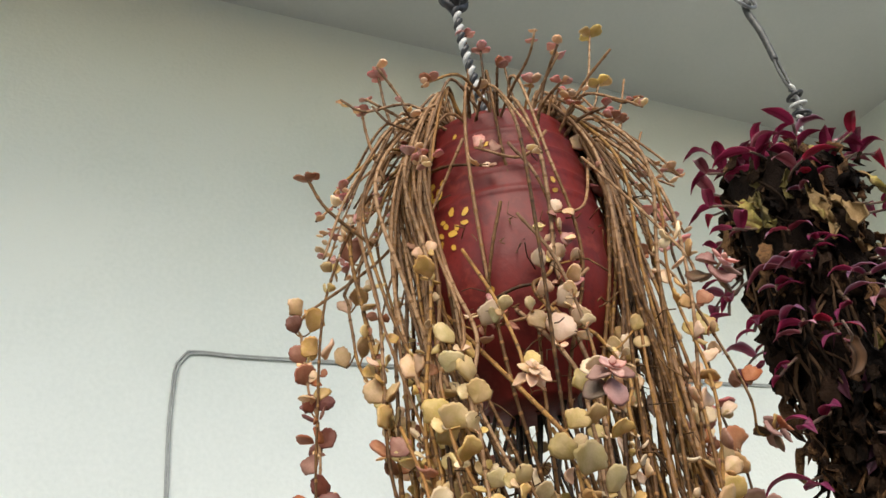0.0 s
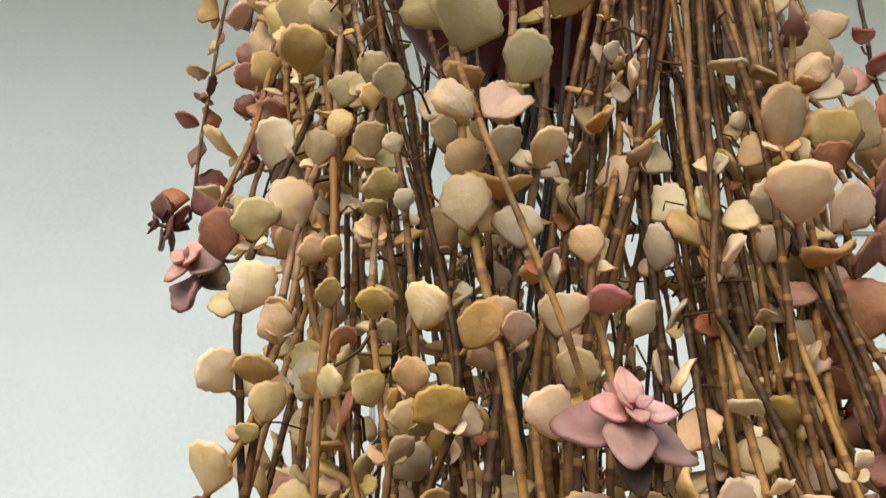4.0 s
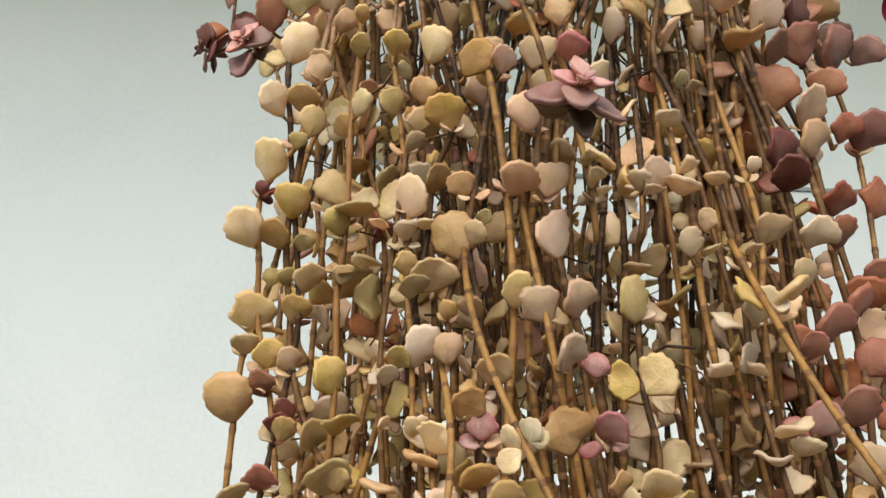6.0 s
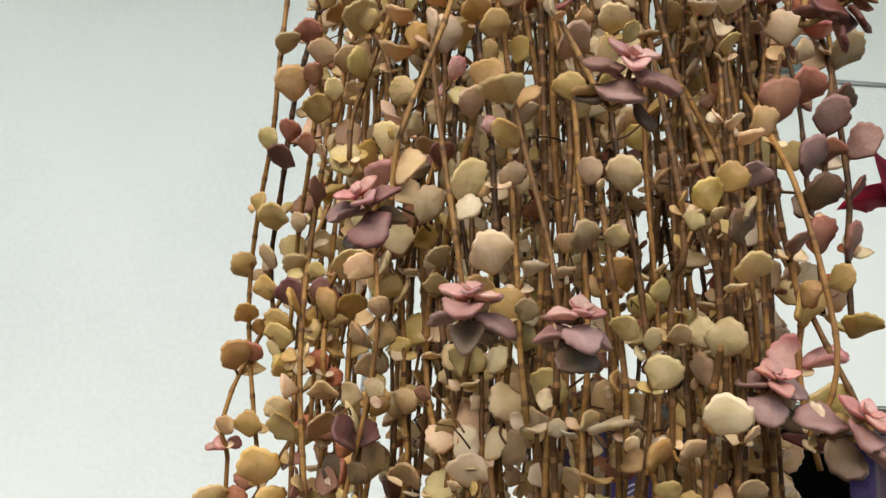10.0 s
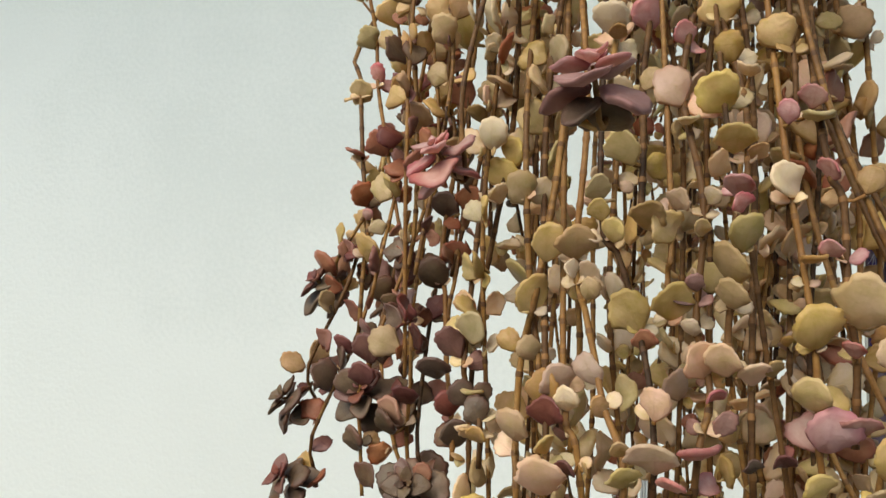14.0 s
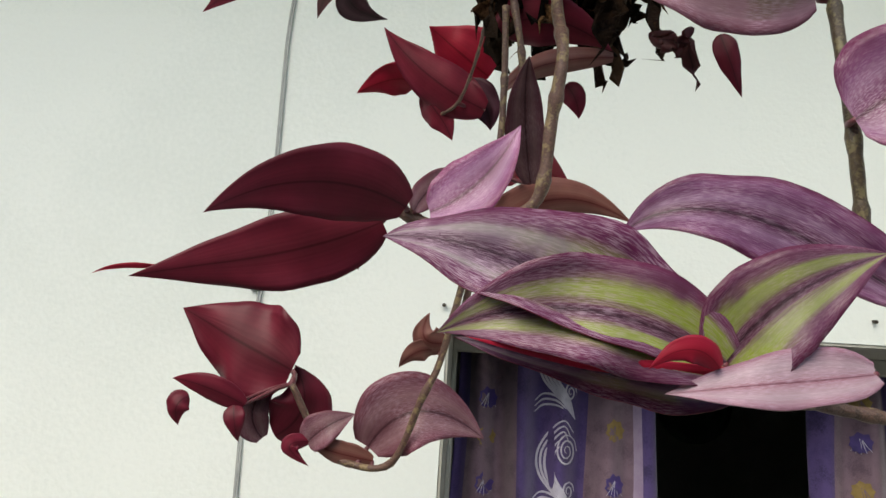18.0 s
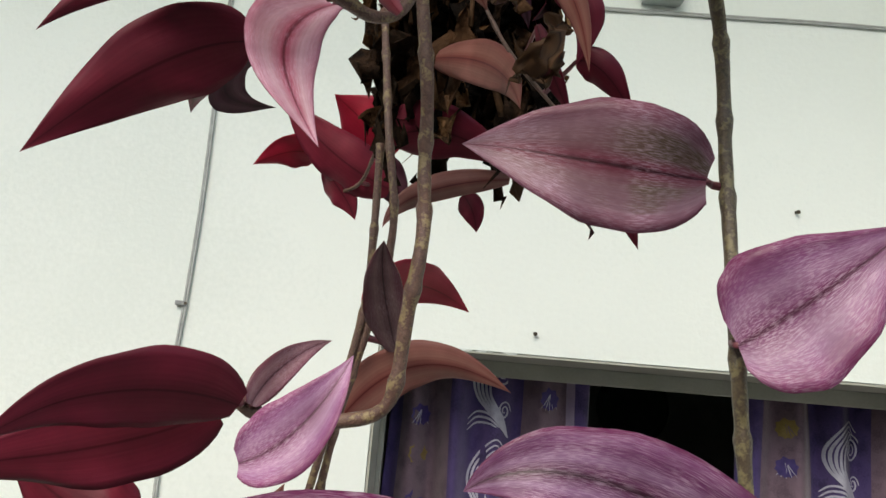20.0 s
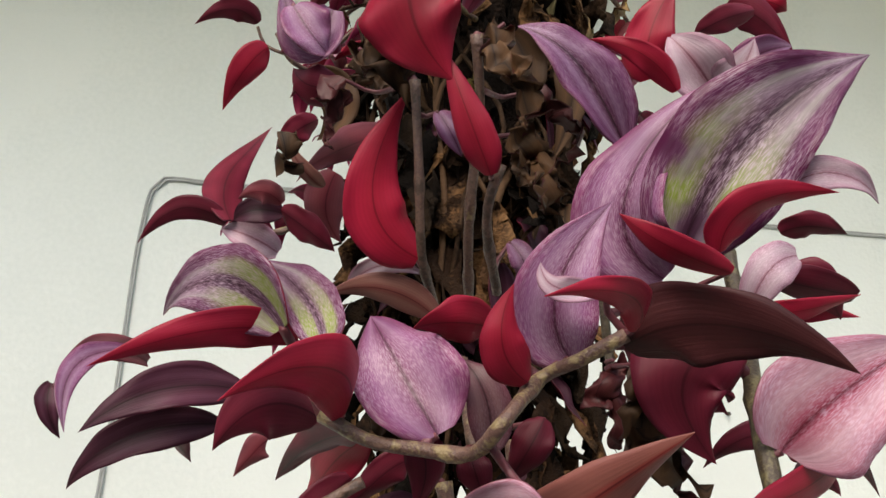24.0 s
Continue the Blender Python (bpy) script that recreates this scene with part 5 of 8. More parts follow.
# longer shoots that stand clear of the pot
for p0, p1, key in (((0.086, 0.05, 2.51), (0.153, 0.05, 2.606), "yellow"), ((0.12, 0.05, 2.51), (0.175, 0.05, 2.567), ""), ((-0.015, 0.05, 2.47), (-0.028, 0.05, 2.517), "pink"), ((-0.04, 0.05, 2.405), (-0.076, 0.05, 2.431), "rose"), ((-0.03, 0.05, 2.45), (-0.041, 0.05, 2.486), "pink"), ((0.075, 0.05, 2.51), (0.068, 0.05, 2.555), "pink"), ((0.042, 0.05, 2.50), (0.051, 0.05, 2.562), "pink"), ((0.026, 0.05, 2.50), (0.041, 0.05, 2.573), "pink"), ((0.10, 0.05, 2.51), (0.149, 0.05, 2.556), "yellow"), ((0.10, 0.05, 2.46), (0.177, 0.05, 2.517), ""), ((0.115, 0.05, 2.47), (0.161, 0.05, 2.524), "rose")):
    p0, p1 = Vector(p0), Vector(p1)
    sag = Vector((0.2 * (p1.x - p0.x), 0, -0.12 * (p1 - p0).length))
    line = smooth_line([p0 - Vector((0, 0, 0.012)), p0.lerp(p1, 0.5) + sag, p1], 0.0042)
    stem(line, 0.0011, STEM_BROWN_SHADE if key else STEM_PALE, 0.008)
    for q in range(4 if key else 0):
        a = 1.57 * q + rnd.uniform(-0.3, 0.3)
        foliage.add(p1 - Vector((0, 0, 0.001 * (q // 2))), Vector((math.cos(a), math.sin(a), 0.25)), Vector((0, 0, 1)), (0.0115 if key == "yellow" else 0.0075) * rnd.uniform(0.8, 1.1), key)
# a tangle of short twigs lying over the rim, with tiny leaves
for k in range(110):
    ang = rnd.uniform(0, 2 * math.pi)
    if -2.3 < (ang + math.pi) % (2 * math.pi) - math.pi < -1.4 and k % 3:
        continue
    c, s = math.cos(ang), math.sin(ang)
    ln = rnd.uniform(0.02, 0.065)
    p0 = Vector((PX + 0.045 * c, PY + 0.045 * s, RIM + rnd.uniform(-0.01, 0.012)))
    dip = rnd.uniform(-1.4, 0.35)
    twist = rnd.uniform(-0.9, 0.9)
    go = Vector((c - s * twist, s + c * twist, 0))
    line = smooth_line([p0, p0 + go * ln * 0.4 + Vector((0, 0, rnd.uniform(0.006, 0.02))), p0 + go * ln * 0.8 + Vector((0, 0, ln * dip * 0.5)), p0 + go * ln + Vector((0, 0, ln * dip))], 0.0045)
    stem(line, 0.001, STEM_BROWN_SHADE if k % 3 else STEM_YEL, 0.009)
    for q in range(rnd.choice((0, 2, 3, 4))):
        a = rnd.uniform(0, 6.28)
        foliage.add(line[-1 - q], Vector((math.cos(a), math.sin(a), 0.3)), Vector((0, 0, 1)), rnd.uniform(0.004, 0.0075), pick([("pink", 3), ("rose", 0.8), ("blush", 4), ("cream", 1)]))
# stems that lie across the face of the pot
for a0, z0, a1, z1, a2, z2 in ((-3.0, 2.44, -2.6, 2.436, -2.2, 2.425), (-2.4, 2.45, -2.75, 2.415, -3.0, 2.39), (-2.15, 2.4, -2.3, 2.37, -2.6, 2.325), (-2.5, 2.345, -2.1, 2.352, -1.7, 2.35), (-2.0, 2.44, -1.8, 2.415, -1.7, 2.37), (-1.6, 2.45, -1.9, 2.43, -2.3, 2.44), (-1.5, 2.36, -1.9, 2.34, -2.4, 2.335), (-1.1, 2.44, -1.4, 2.4, -1.8, 2.39)):
    pts = []
    for a, z, r in ((a0, z0, 0.008), (a1, z1, 0.006), (a2, z2, 0.009)):
        r += pot_radius(z)
        pts.append(Vector((PX + r * math.cos(a), PY + r * math.sin(a), z)))
    line = smooth_line(pts, 0.0042)
    stem(line, 0.001, STEM_BROWN_SHADE if rnd.random() < 0.6 else STEM_YEL, 0.01)
    tip = line[-1]
    for q in range(3):
        foliage.add(line[-1 - q], Vector((rnd.uniform(-1, 1), rnd.uniform(-1, 0), rnd.uniform(-0.5, 0.8))), Vector((0, -1, 0.4)), rnd.uniform(0.005, 0.009), pick([("blush", 3), ("pink", 1), ("rose", 2)]))
# hair roots at the joints
vs, fs = [], []
for k in range(800):
    a = rnd.uniform(0, 6.28)
    f = rnd.uniform(0.4, 0.9)
    p = Vector((0.053 + 0.089 * f * math.cos(a), 0.034 + 0.064 * f * math.sin(a), rnd.uniform(1.95, 2.42)))
    if (p.x - PX) ** 2 + (p.y - PY) ** 2 < 0.056 ** 2 and p.z > 2.3:
        continue
    q = p + Vector((rnd.uniform(-0.012, 0.012), rnd.uniform(-0.012, 0.012), rnd.uniform(-0.014, 0.002)))
    m = p.lerp(q, 0.5) + Vector((rnd.uniform(-0.003, 0.003), rnd.uniform(-0.003, 0.003), rnd.uniform(-0.002, 0.003)))
    tube(smooth_line([p, m, q], 0.004), rnd.uniform(0.00022, 0.0005), 4, vs, fs)
tagged(part("hair_root", mesh_of("hair_root", vs, fs, STEM_BROWN_SHADE), None, succulent), kind="stuff")
# dark roots under the pot
vs, fs = [], []
for k in range(14):
    a, rr = rnd.uniform(0, 6.28), rnd.uniform(0.0, 0.03)
    p = Vector((PX + rr * math.cos(a), PY + rr * math.sin(a), FOOT + 0.006))
    pts = [p]
    for q in range(rnd.randint(2, 4)):
        p = p + Vector((rnd.uniform(-0.014, 0.014), rnd.uniform(-0.014, 0.014), -rnd.uniform(0.03, 0.06)))
        pts.append(p)
    tube(smooth_line(pts, 0.008), lambda u, i: 0.0012 * (1 - 0.7 * u), 5, vs, fs)
tagged(part("root_tangle", mesh_of("root_tangle", vs, fs, ROOTS), None, succulent, "black dry roots under the pot"), kind="stuff")
foliage.build(succulent, lambda p: (p.y + 0.05) + 0.1 * abs(p.x - 0.03) + (0 if 1.72 < p.z < 2.36 else 1))

# ---- window, cable and fittings on the house wall ----
window = empty("window_1", ((WX0 + WX1) / 2, W + 0.2, WZ0), "window opening with grey cement lining and frame", "window", kind="structure")
part("window_lining_head", box_bm(WX0 + 0.004, W + 0.003, WZ1 - 0.006, WX1 - 0.004, W + 0.22, WZ1 - 0.001), JAMB, window)
part("window_lining_side", box_bm(WX0 + 0.001, W + 0.003, WZ0, WX0 + 0.006, W + 0.22, WZ1 - 0.001), JAMB, window)
part("window_lining_side", box_bm(WX1 - 0.006, W + 0.003, WZ0, WX1 - 0.001, W + 0.22, WZ1 - 0.001), JAMB, window)
part("window_frame_head", box_bm(WX0 + 0.006, W + 0.22, 2.066, WX1 - 0.006, W + 0.265, WZ1 - 0.006, 0.003), JAMB, window)
part("window_frame_side", box_bm(WX0 + 0.006, W + 0.22, WZ0 + 0.03, WX0 + 0.016, W + 0.265, 2.066, 0.002), JAMB, window)
part("window_frame_side", box_bm(WX1 - 0.04, W + 0.22, WZ0 + 0.03, WX1 - 0.006, W + 0.265, 2.066, 0.002), JAMB, window)
part("window_sill", box_bm(WX0 + 0.006, W + 0.003, WZ0 + 0.001, WX1 - 0.006, W + 0.265, WZ0 + 0.03, 0.003), JAMB, window)
# chipped paint along the edge of the opening
for k in range(9):
    x = WX0 + 0.02 + k * 0.03 + rnd.uniform(-0.01, 0.01)
    bm = bmesh.new()
    bmesh.ops.create_icosphere(bm, subdivisions=1, radius=1.0)
    bmesh.ops.scale(bm, vec=(rnd.uniform(0.006, 0.02), 0.003, rnd.uniform(0.002, 0.005)), verts=bm.verts)
    bmesh.ops.translate(bm, vec=(x, W + 0.004, WZ1 - 0.001), verts=bm.verts)
    part("plaster_chip", bm, WALL, window)

CLOTH_P = material("cloth purple", (0.026, 0.014, 0.07), [(0.075, 0.045, 0.16), (0.042, 0.023, 0.11)], rough=0.8, scale=14, fine=260, bump=0.35, sheen=0.3)
CLOTH_L = material("cloth lavender", (0.1, 0.06, 0.085), [(0.18, 0.115, 0.15), (0.13, 0.08, 0.11)], rough=0.85, scale=18, fine=300, bump=0.4, sheen=0.3)
CLOTH_W = material("cloth lilac", (0.26, 0.19, 0.3), [(0.34, 0.27, 0.37)], rough=0.8, scale=30, fine=300)
MOTIF_W = material("motif silver", (0.42, 0.4, 0.5), [(0.55, 0.53, 0.62)], rough=0.6, scale=60)
MOTIF_G = material("motif gold", (0.2, 0.13, 0.03), [(0.28, 0.19, 0.06)], rough=0.6, scale=60)
MOTIF_V = material("motif violet", (0.04, 0.025, 0.13), [(0.07, 0.04, 0.2)], rough=0.6, scale=60)


def fold_depth(x):
    return 0.027 * math.sin(x * 62.0) + 0.014 * math.sin(x * 27.0 + 1.2)


def curtain(x0, x1, bands, shift):
    """A pleated curtain; bands are (share, material) across its width."""
    top = empty("curtain", ((x0 + x1) / 2, W + 0.33, 1.0), "purple patterned curtain with swirls and leaf motifs", "curtain", "window curtains")
    yc = W + 0.335
    n, zs = 120, [2.2 - 0.06 * k for k in range(20)]
    edges, acc = [], 0.0
    for share, m in bands:
        acc += share
        edges.append((acc, m))
    mats = []
    for _, m in edges:
        if m not in mats:
            mats.append(m)
    vs, fs, slots = [], [], []
    for z in zs:
        for k in range(n + 1):
            x = x0 + (x1 - x0) * k / n
            vs.append((x + 0.004 * math.sin(z * 9 + x * 20), yc + fold_depth(x + shift) * (0.7 + 0.3 * math.sin(z * 3 + x * 5)), z))
    for j in range(len(zs) - 1):
        for k in range(n):
            u = (k + 0.5) / n
            m = next((mm for e, mm in edges if u <= e), edges[-1][1])
            fs.append((j * (n + 1) + k, (j + 1) * (n + 1) + k, (j + 1) * (n + 1) + k + 1, j * (n + 1) + k + 1))
            slots.append(mats.index(m))
    cloth = part("cloth", mesh_of("cloth", vs, fs, mats, slots), None, top)
    mod = cloth.modifiers.new("thickness", "SOLIDIFY")
    mod.thickness = 0.0015

    def on(x, z, lift=0.0035):
        return Vector((x, yc + fold_depth(x + shift) * (0.7 + 0.3 * math.sin(z * 3 + x * 5)) - lift, z))

    def ribbon(name, pts, width, mat):
        vs, fs = [], []
        flat = [Vector((p[0], p[1], 0)) for p in pts]
        line = smooth_line(flat, 0.005)
        for i, p in enumerate(line):
            d = (line[min(i + 1, len(line) - 1)] - line[max(i - 1, 0)])
            d = d.normalized() if d.length > 0 else Vector((0, 1, 0))
            s = Vector((-d.y, d.x, 0)) * width * 0.5 * (0.35 + 0.65 * math.sin(math.pi * min(1, (i + 1) / len(line))))
            vs.extend((on(p.x + s.x, p.y + s.y), on(p.x - s.x, p.y - s.y)))
        for i in range(len(line) - 1):
            fs.append((2 * i, 2 * i + 1, 2 * i + 3, 2 * i + 2))
        part(name, mesh_of(name, vs, fs, mat), None, cloth)

    def leaf_motif(x, z, size, mat):
        vs = [on(x, z)]
        for k in range(18):
            a = 2 * math.pi * k / 18
            r = size * (1 + (0.13 if k % 2 else -0.08)) * (0.8 + 0.2 * math.cos(a - math.pi / 2))
            vs.append(on(x + r * math.cos(a) * 0.85, z + r * math.sin(a)))
        part("leaf_motif", mesh_of("leaf_motif", vs, [(0, 1 + k, 1 + (k + 1) % 18) for k in range(18)], mat), None, cloth)
        for k in (-2, -1, 0, 1, 2):
            ribbon("leaf_vein", [(x, z + size * 0.6), (x + 0.18 * k * size, z - 0.1 * size), (x + 0.33 * k * size, z - size * (0.75 - 0.12 * abs(k)))], 0.0018, MOTIF_W if mat is MOTIF_V else CLOTH_L)

    return top, on, ribbon, leaf_motif


top, on, ribbon, leaf_motif = curtain(0.425, 0.905, [(0.06, CLOTH_P), (0.25, CLOTH_L), (0.03, CLOTH_P), (0.32, CLOTH_P), (0.22, CLOTH_L), (0.045, CLOTH_W), (0.075, CLOTH_P)], 0.0)


def swirl_band(ribbon, xc, half, zs):
    """Plumes with hooked tops and spirals, printed down one band of the cloth."""
    for z in zs:
        def at(u, v):
            return (xc + half * u, z + half * (v - 2.0))

        for k in range(5):
            f = 1 - 0.13 * k
            g = 0.09 * k
            ribbon("swirl", [at(0.72, 0.0), at(0.1 + g, 0.72), at(-0.5 + 1.4 * g, 1.45), at(-0.62 + 1.7 * g, 2.2), at(-0.2 + g, 3.0 - 0.35 * g * 4), at(0.3, 3.4 - 0.9 * g * 2.4), at(0.68 * f, 3.0 - g * 2)][:7 - max(0, k - 2)], 0.006, MOTIF_W)
        for k in range(3):
            ribbon("swirl", [at(0.45 - 0.1 * k, 0.35), at(0.0, 0.78 - 0.16 * k), at(-0.45, 0.86 - 0.2 * k), at(-0.78, 0.58 - 0.2 * k)], 0.0055, MOTIF_W)
        for u, v, rr, turns in ((0.42, 2.35, 0.4, 26), (0.52, 0.95, 0.24, 18)):
            ribbon("spiral", [at(u + rr * (1 - t / (turns + 2)) * math.cos(t * 0.7), v + 1.5 * rr * (1 - t / (turns + 2)) * math.sin(t * 0.7)) for t in range(turns)], 0.0045, MOTIF_W)


swirl_band(ribbon, 0.665, 0.066, (2.06, 1.83, 1.6))
for z, m in ((2.02, MOTIF_V), (1.9, MOTIF_G), (1.775, MOTIF_V), (1.65, MOTIF_G)):
    leaf_motif(0.805, z, 0.031, m)
for z, m in ((1.96, MOTIF_V), (1.87, MOTIF_G), (1.76, MOTIF_V)):
    leaf_motif(0.502, z, 0.03, m)
top, on, ribbon, leaf_motif = curtain(1.262, 1.70, [(0.12, CLOTH_P), (0.3, CLOTH_L), (0.3, CLOTH_P), (0.28, CLOTH_L)], 0.4)
swirl_band(ribbon, 1.51, 0.06, (1.95, 1.68))
for z, m in ((2.0, MOTIF_G), (1.91, MOTIF_V), (1.8, MOTIF_G)):
    leaf_motif(1.372, z, 0.028, m)
rod_vs, rod_fs = tube([Vector((0.3, W + 0.33, 2.19)), Vector((1.0, W + 0.33, 2.19)), Vector((1.8, W + 0.33, 2.19))], 0.009, 10)
tagged(part("curtain_rod", mesh_of("curtain_rod", rod_vs, rod_fs, CLIPM), None, None), "dark metal curtain rod inside the window", "curtain rod")
# round plate on the far room wall
bm = bmesh.new()
bmesh.ops.create_cone(bm, cap_ends=True, segments=40, radius1=0.2, radius2=0.17, depth=0.03)
bmesh.ops.rotate(bm, cent=(0, 0, 0), matrix=Matrix.Rotation(radians(90), 3, "X"), verts=bm.verts)
bmesh.ops.translate(bm, vec=(1.62, 4.185, 2.06), verts=bm.verts)
tagged(part("wall_plate", bm, PLATE, None), "dark teal round plate on the dim room wall", "wall plate")

# surface cable: up the wall, round a bend and along to the side
def wobble(v, k):
    return 0.004 * math.sin(v * 3.1 + k) + 0.003 * math.sin(v * 8.7 + 2 * k)


cable_top = 2.877
cable = empty("wall_cable", (0.0, W, 1.2), "grey twin cable clipped up the white wall", "cable")
pts = [Vector((0.012 + wobble(z, 0) * 1.6 * (1 if z < 2.15 else 0.5), W - 0.005, z)) for z in [0.02 + 0.1 * k for k in range(28)]]
pts += [Vector((0.016, W - 0.005, 2.80)), Vector((0.022, W - 0.005, 2.852)), Vector((0.045, W - 0.005, cable_top + 0.004))]
pts += [Vector((0.15 + 0.1 * k, W - 0.005, cable_top + wobble(0.1 * k, 2) * 0.8 - (0.004 if 2 < k < 8 else 0))) for k in range(24)]
for side in (-0.0024, 0.0024):
    line = smooth_line([p + Vector((side, 0, -side)) for p in pts], 0.02)
    vs, fs = tube(line, 0.0027, 6)
    part("cable_core", mesh_of("cable_core", vs, fs, CABLE), None, cable)


def cable_clip(x, z, upright):
    clip = empty("cable_clip", (x, W, z), "dark cable clip with a nail on the wall", "cable clip", "cable clips")
    bm = box_bm(x - (0.010 if upright else 0.005), W - 0.012, z - (0.005 if upright else 0.010), x + (0.010 if upright else 0.005), W, z + (0.005 if upright else 0.010), 0.002)
    part("clip_body", bm, CLIPM, clip)
    bm = bmesh.new()
    bmesh.ops.create_cone(bm, cap_ends=True, segments=8, radius1=0.003, radius2=0.003, depth=0.008)
    bmesh.ops.rotate(bm, cent=(0, 0, 0), matrix=Matrix.Rotation(radians(90), 3, "X"), verts=bm.verts)
    bmesh.ops.translate(bm, vec=(x + (0.011 if upright else 0), W - 0.008, z + (0 if upright else 0.011)), verts=bm.verts)
    part("clip_nail", bm, NAIL, clip)


cable_clip(0.004, 2.15, True)
cable_clip(0.012, 1.35, True)
cable_clip(1.492, 2.878, False)
cable_clip(0.55, 2.874, False)


def nail(x, z):
    bm = bmesh.new()
    bmesh.ops.create_cone(bm, cap_ends=True, segments=8, radius1=0.0032, radius2=0.0042, depth=0.016)
    bmesh.ops.rotate(bm, cent=(0, 0, 0), matrix=Matrix.Rotation(radians(100), 3, "X"), verts=bm.verts)
    bmesh.ops.translate(bm, vec=(x, W - 0.005, z), verts=bm.verts)
    tagged(part("nail", bm, NAIL, None), "small rusty nail in the white wall", "nail", "wall nails")


for x, z in ((0.400, 2.138), (0.720, 2.149), (1.249, 2.447), (1.261, 2.153)):
    nail(x, z)

# small grey junction box and a bare bulb in its holder
box = empty("junction_box", (0.95, W, 2.9), "grey plastic junction box beside the wall cable", "junction box")
part("box_body", box_bm(0.905, W - 0.045, 2.885, 0.995, W, 2.965, 0.012), BOXM, box)
part("box_lid", box_bm(0.912, W - 0.052, 2.892, 0.988, W - 0.045, 2.958, 0.005), BOXM, box)
part("conduit_stub", mesh_of("conduit_stub", *tube([Vector((0.995, W - 0.012, 2.972)), Vector((1.05, W - 0.012, 2.968)), Vector((1.10, W - 0.012, 2.962))], 0.009, 10), CABLE), None, box, "short grey conduit stub")
lamp = empty("wall_bulb", (0.96, W, 3.42), "unlit white bulb in a grey wall holder", "light bulb")
part("holder_base", box_bm(0.925, W - 0.03, 3.375, 0.995, W, 3.435, 0.008), BOXM, lamp)
vs, fs = tube([Vector((0.96, W - 0.03, 3.41)), Vector((0.96, W - 0.05, 3.425)), Vector((0.962, W - 0.065, 3.44))], 0.017, 14)
part("holder_socket", mesh_of("holder_socket", vs, fs, BOXM), None, lamp)
bm = bmesh.new()
bmesh.ops.create_uvsphere(bm, u_segments=24, v_segments=14, radius=0.031)
bmesh.ops.scale(bm, vec=(1, 1, 1.12), verts=bm.verts)
bmesh.ops.translate(bm, vec=(0.964, W - 0.09, 3.466), verts=bm.verts)
part("bulb", bm, BULB, lamp, "white glass bulb", smooth=True)


# ---- ropes and hooks ----
def twisted(name, line, r, coil, parent, mats=(ROPE_B, ROPE_W)):
    for k, m in enumerate(mats):
        path, run = [], 0.0
        for i, p in enumerate(line):
            run += (p - line[i - 1]).length if i else 0
            a = run / coil * 2 * math.pi + math.pi * k
            path.append(p + Vector((math.cos(a), math.sin(a), 0)) * r)
        vs, fs = tube(path, r * 1.05, 6)
        part(name, mesh_of(name, vs, fs, m), None, parent)


rope = empty("hanging_rope", (0.045, 0.05, CEIL), "black and white twisted rope with a black knot", "rope")
line = smooth_line([Vector((0.05, 0.045, RIM - 0.02)), Vector((0.046, 0.049, 2.50)), Vector((0.038, 0.05, 2.56)), Vector((0.036, 0.05, 2.60))], 0.002)
twisted("rope_strand", line, 0.0019, 0.0125, rope)
for k in range(5):
    a = k * 1.3
    ring = [Vector((0.036 + 0.008 * math.cos(t) * math.cos(a), 0.05 + 0.008 * math.cos(t) * math.sin(a), 2.604 + 0.007 * math.sin(t) + 0.002 * k)) for t in [2 * math.pi * q / 18 for q in range(19)]]
    part("knot_loop", mesh_of("knot_loop", *tube(ring, 0.0034, 8), ROPE_B), None, rope)
for dx in (-0.004, 0.004):
    part("rope_cord", mesh_of("rope_cord", *tube(smooth_line([Vector((0.036 + dx, 0.05, 2.605)), Vector((0.036 + dx * 2, 0.05, 2.9)), Vector((0.04, 0.05, CEIL))], 0.05), 0.003, 8), ROPE_B), None, rope)

ZX, ZY = 0.525, 0.21
HY = 0.2
hanger = empty("hanging_hook", (0.573, HY, CEIL), "steel ring and dark hook with a twisted rope", "hook")
ring = [Vector((0.573 + 0.019 * math.cos(t), HY + 0.004 * math.sin(t), 2.933 + 0.019 * math.sin(t))) for t in [2 * math.pi * q / 30 for q in range(31)]]
part("steel_ring", mesh_of("steel_ring", *tube(ring, 0.0024, 8), WIRE), None, hanger)
part("cord", mesh_of("cord", *tube([Vector((0.573, HY, 2.951)), Vector((0.574, HY, 3.4)), Vector((0.576, HY, CEIL))], 0.0022, 8), ROPE_B), None, hanger)
part("hook_rod", mesh_of("hook_rod", *tube(smooth_line([Vector((0.570, HY - 0.006, 2.915)), Vector((0.573, HY, 2.926)), Vector((0.577, HY + 0.004, 2.912)), Vector((0.582, HY, 2.875)), Vector((0.588, HY, 2.83))], 0.004), 0.0046, 8), HOOK), None, hanger)
for s in (-1, 1):
    part("wire_loop", mesh_of("wire_loop", *tube(smooth_line([Vector((0.588, HY, 2.836)), Vector((0.589 + 0.004 * s, HY, 2.82)), Vector((0.593 + 0.004 * s, HY, 2.795)), Vector((0.597, HY, 2.778))], 0.004), 0.002, 6), HOOK), None, hanger)
twisted("rope_strand", smooth_line([Vector((0.598, HY, 2.79)), Vector((0.592, HY, 2.74)), Vector((0.56, HY, 2.68)), Vector((0.545, HY, 2.63))], 0.002), 0.0024, 0.017, hanger)
for k in range(3):
    ring = [Vector((0.597 + 0.009 * math.cos(t), HY + 0.009 * math.sin(t), 2.745 + 0.014 * k + 0.003 * math.sin(t + k))) for t in [2 * math.pi * q / 16 for q in range(17)]]
    part("rope_turn", mesh_of("rope_turn", *tube(ring, 0.0024, 7), ROPE_W if k % 2 else ROPE_B), None, hanger)

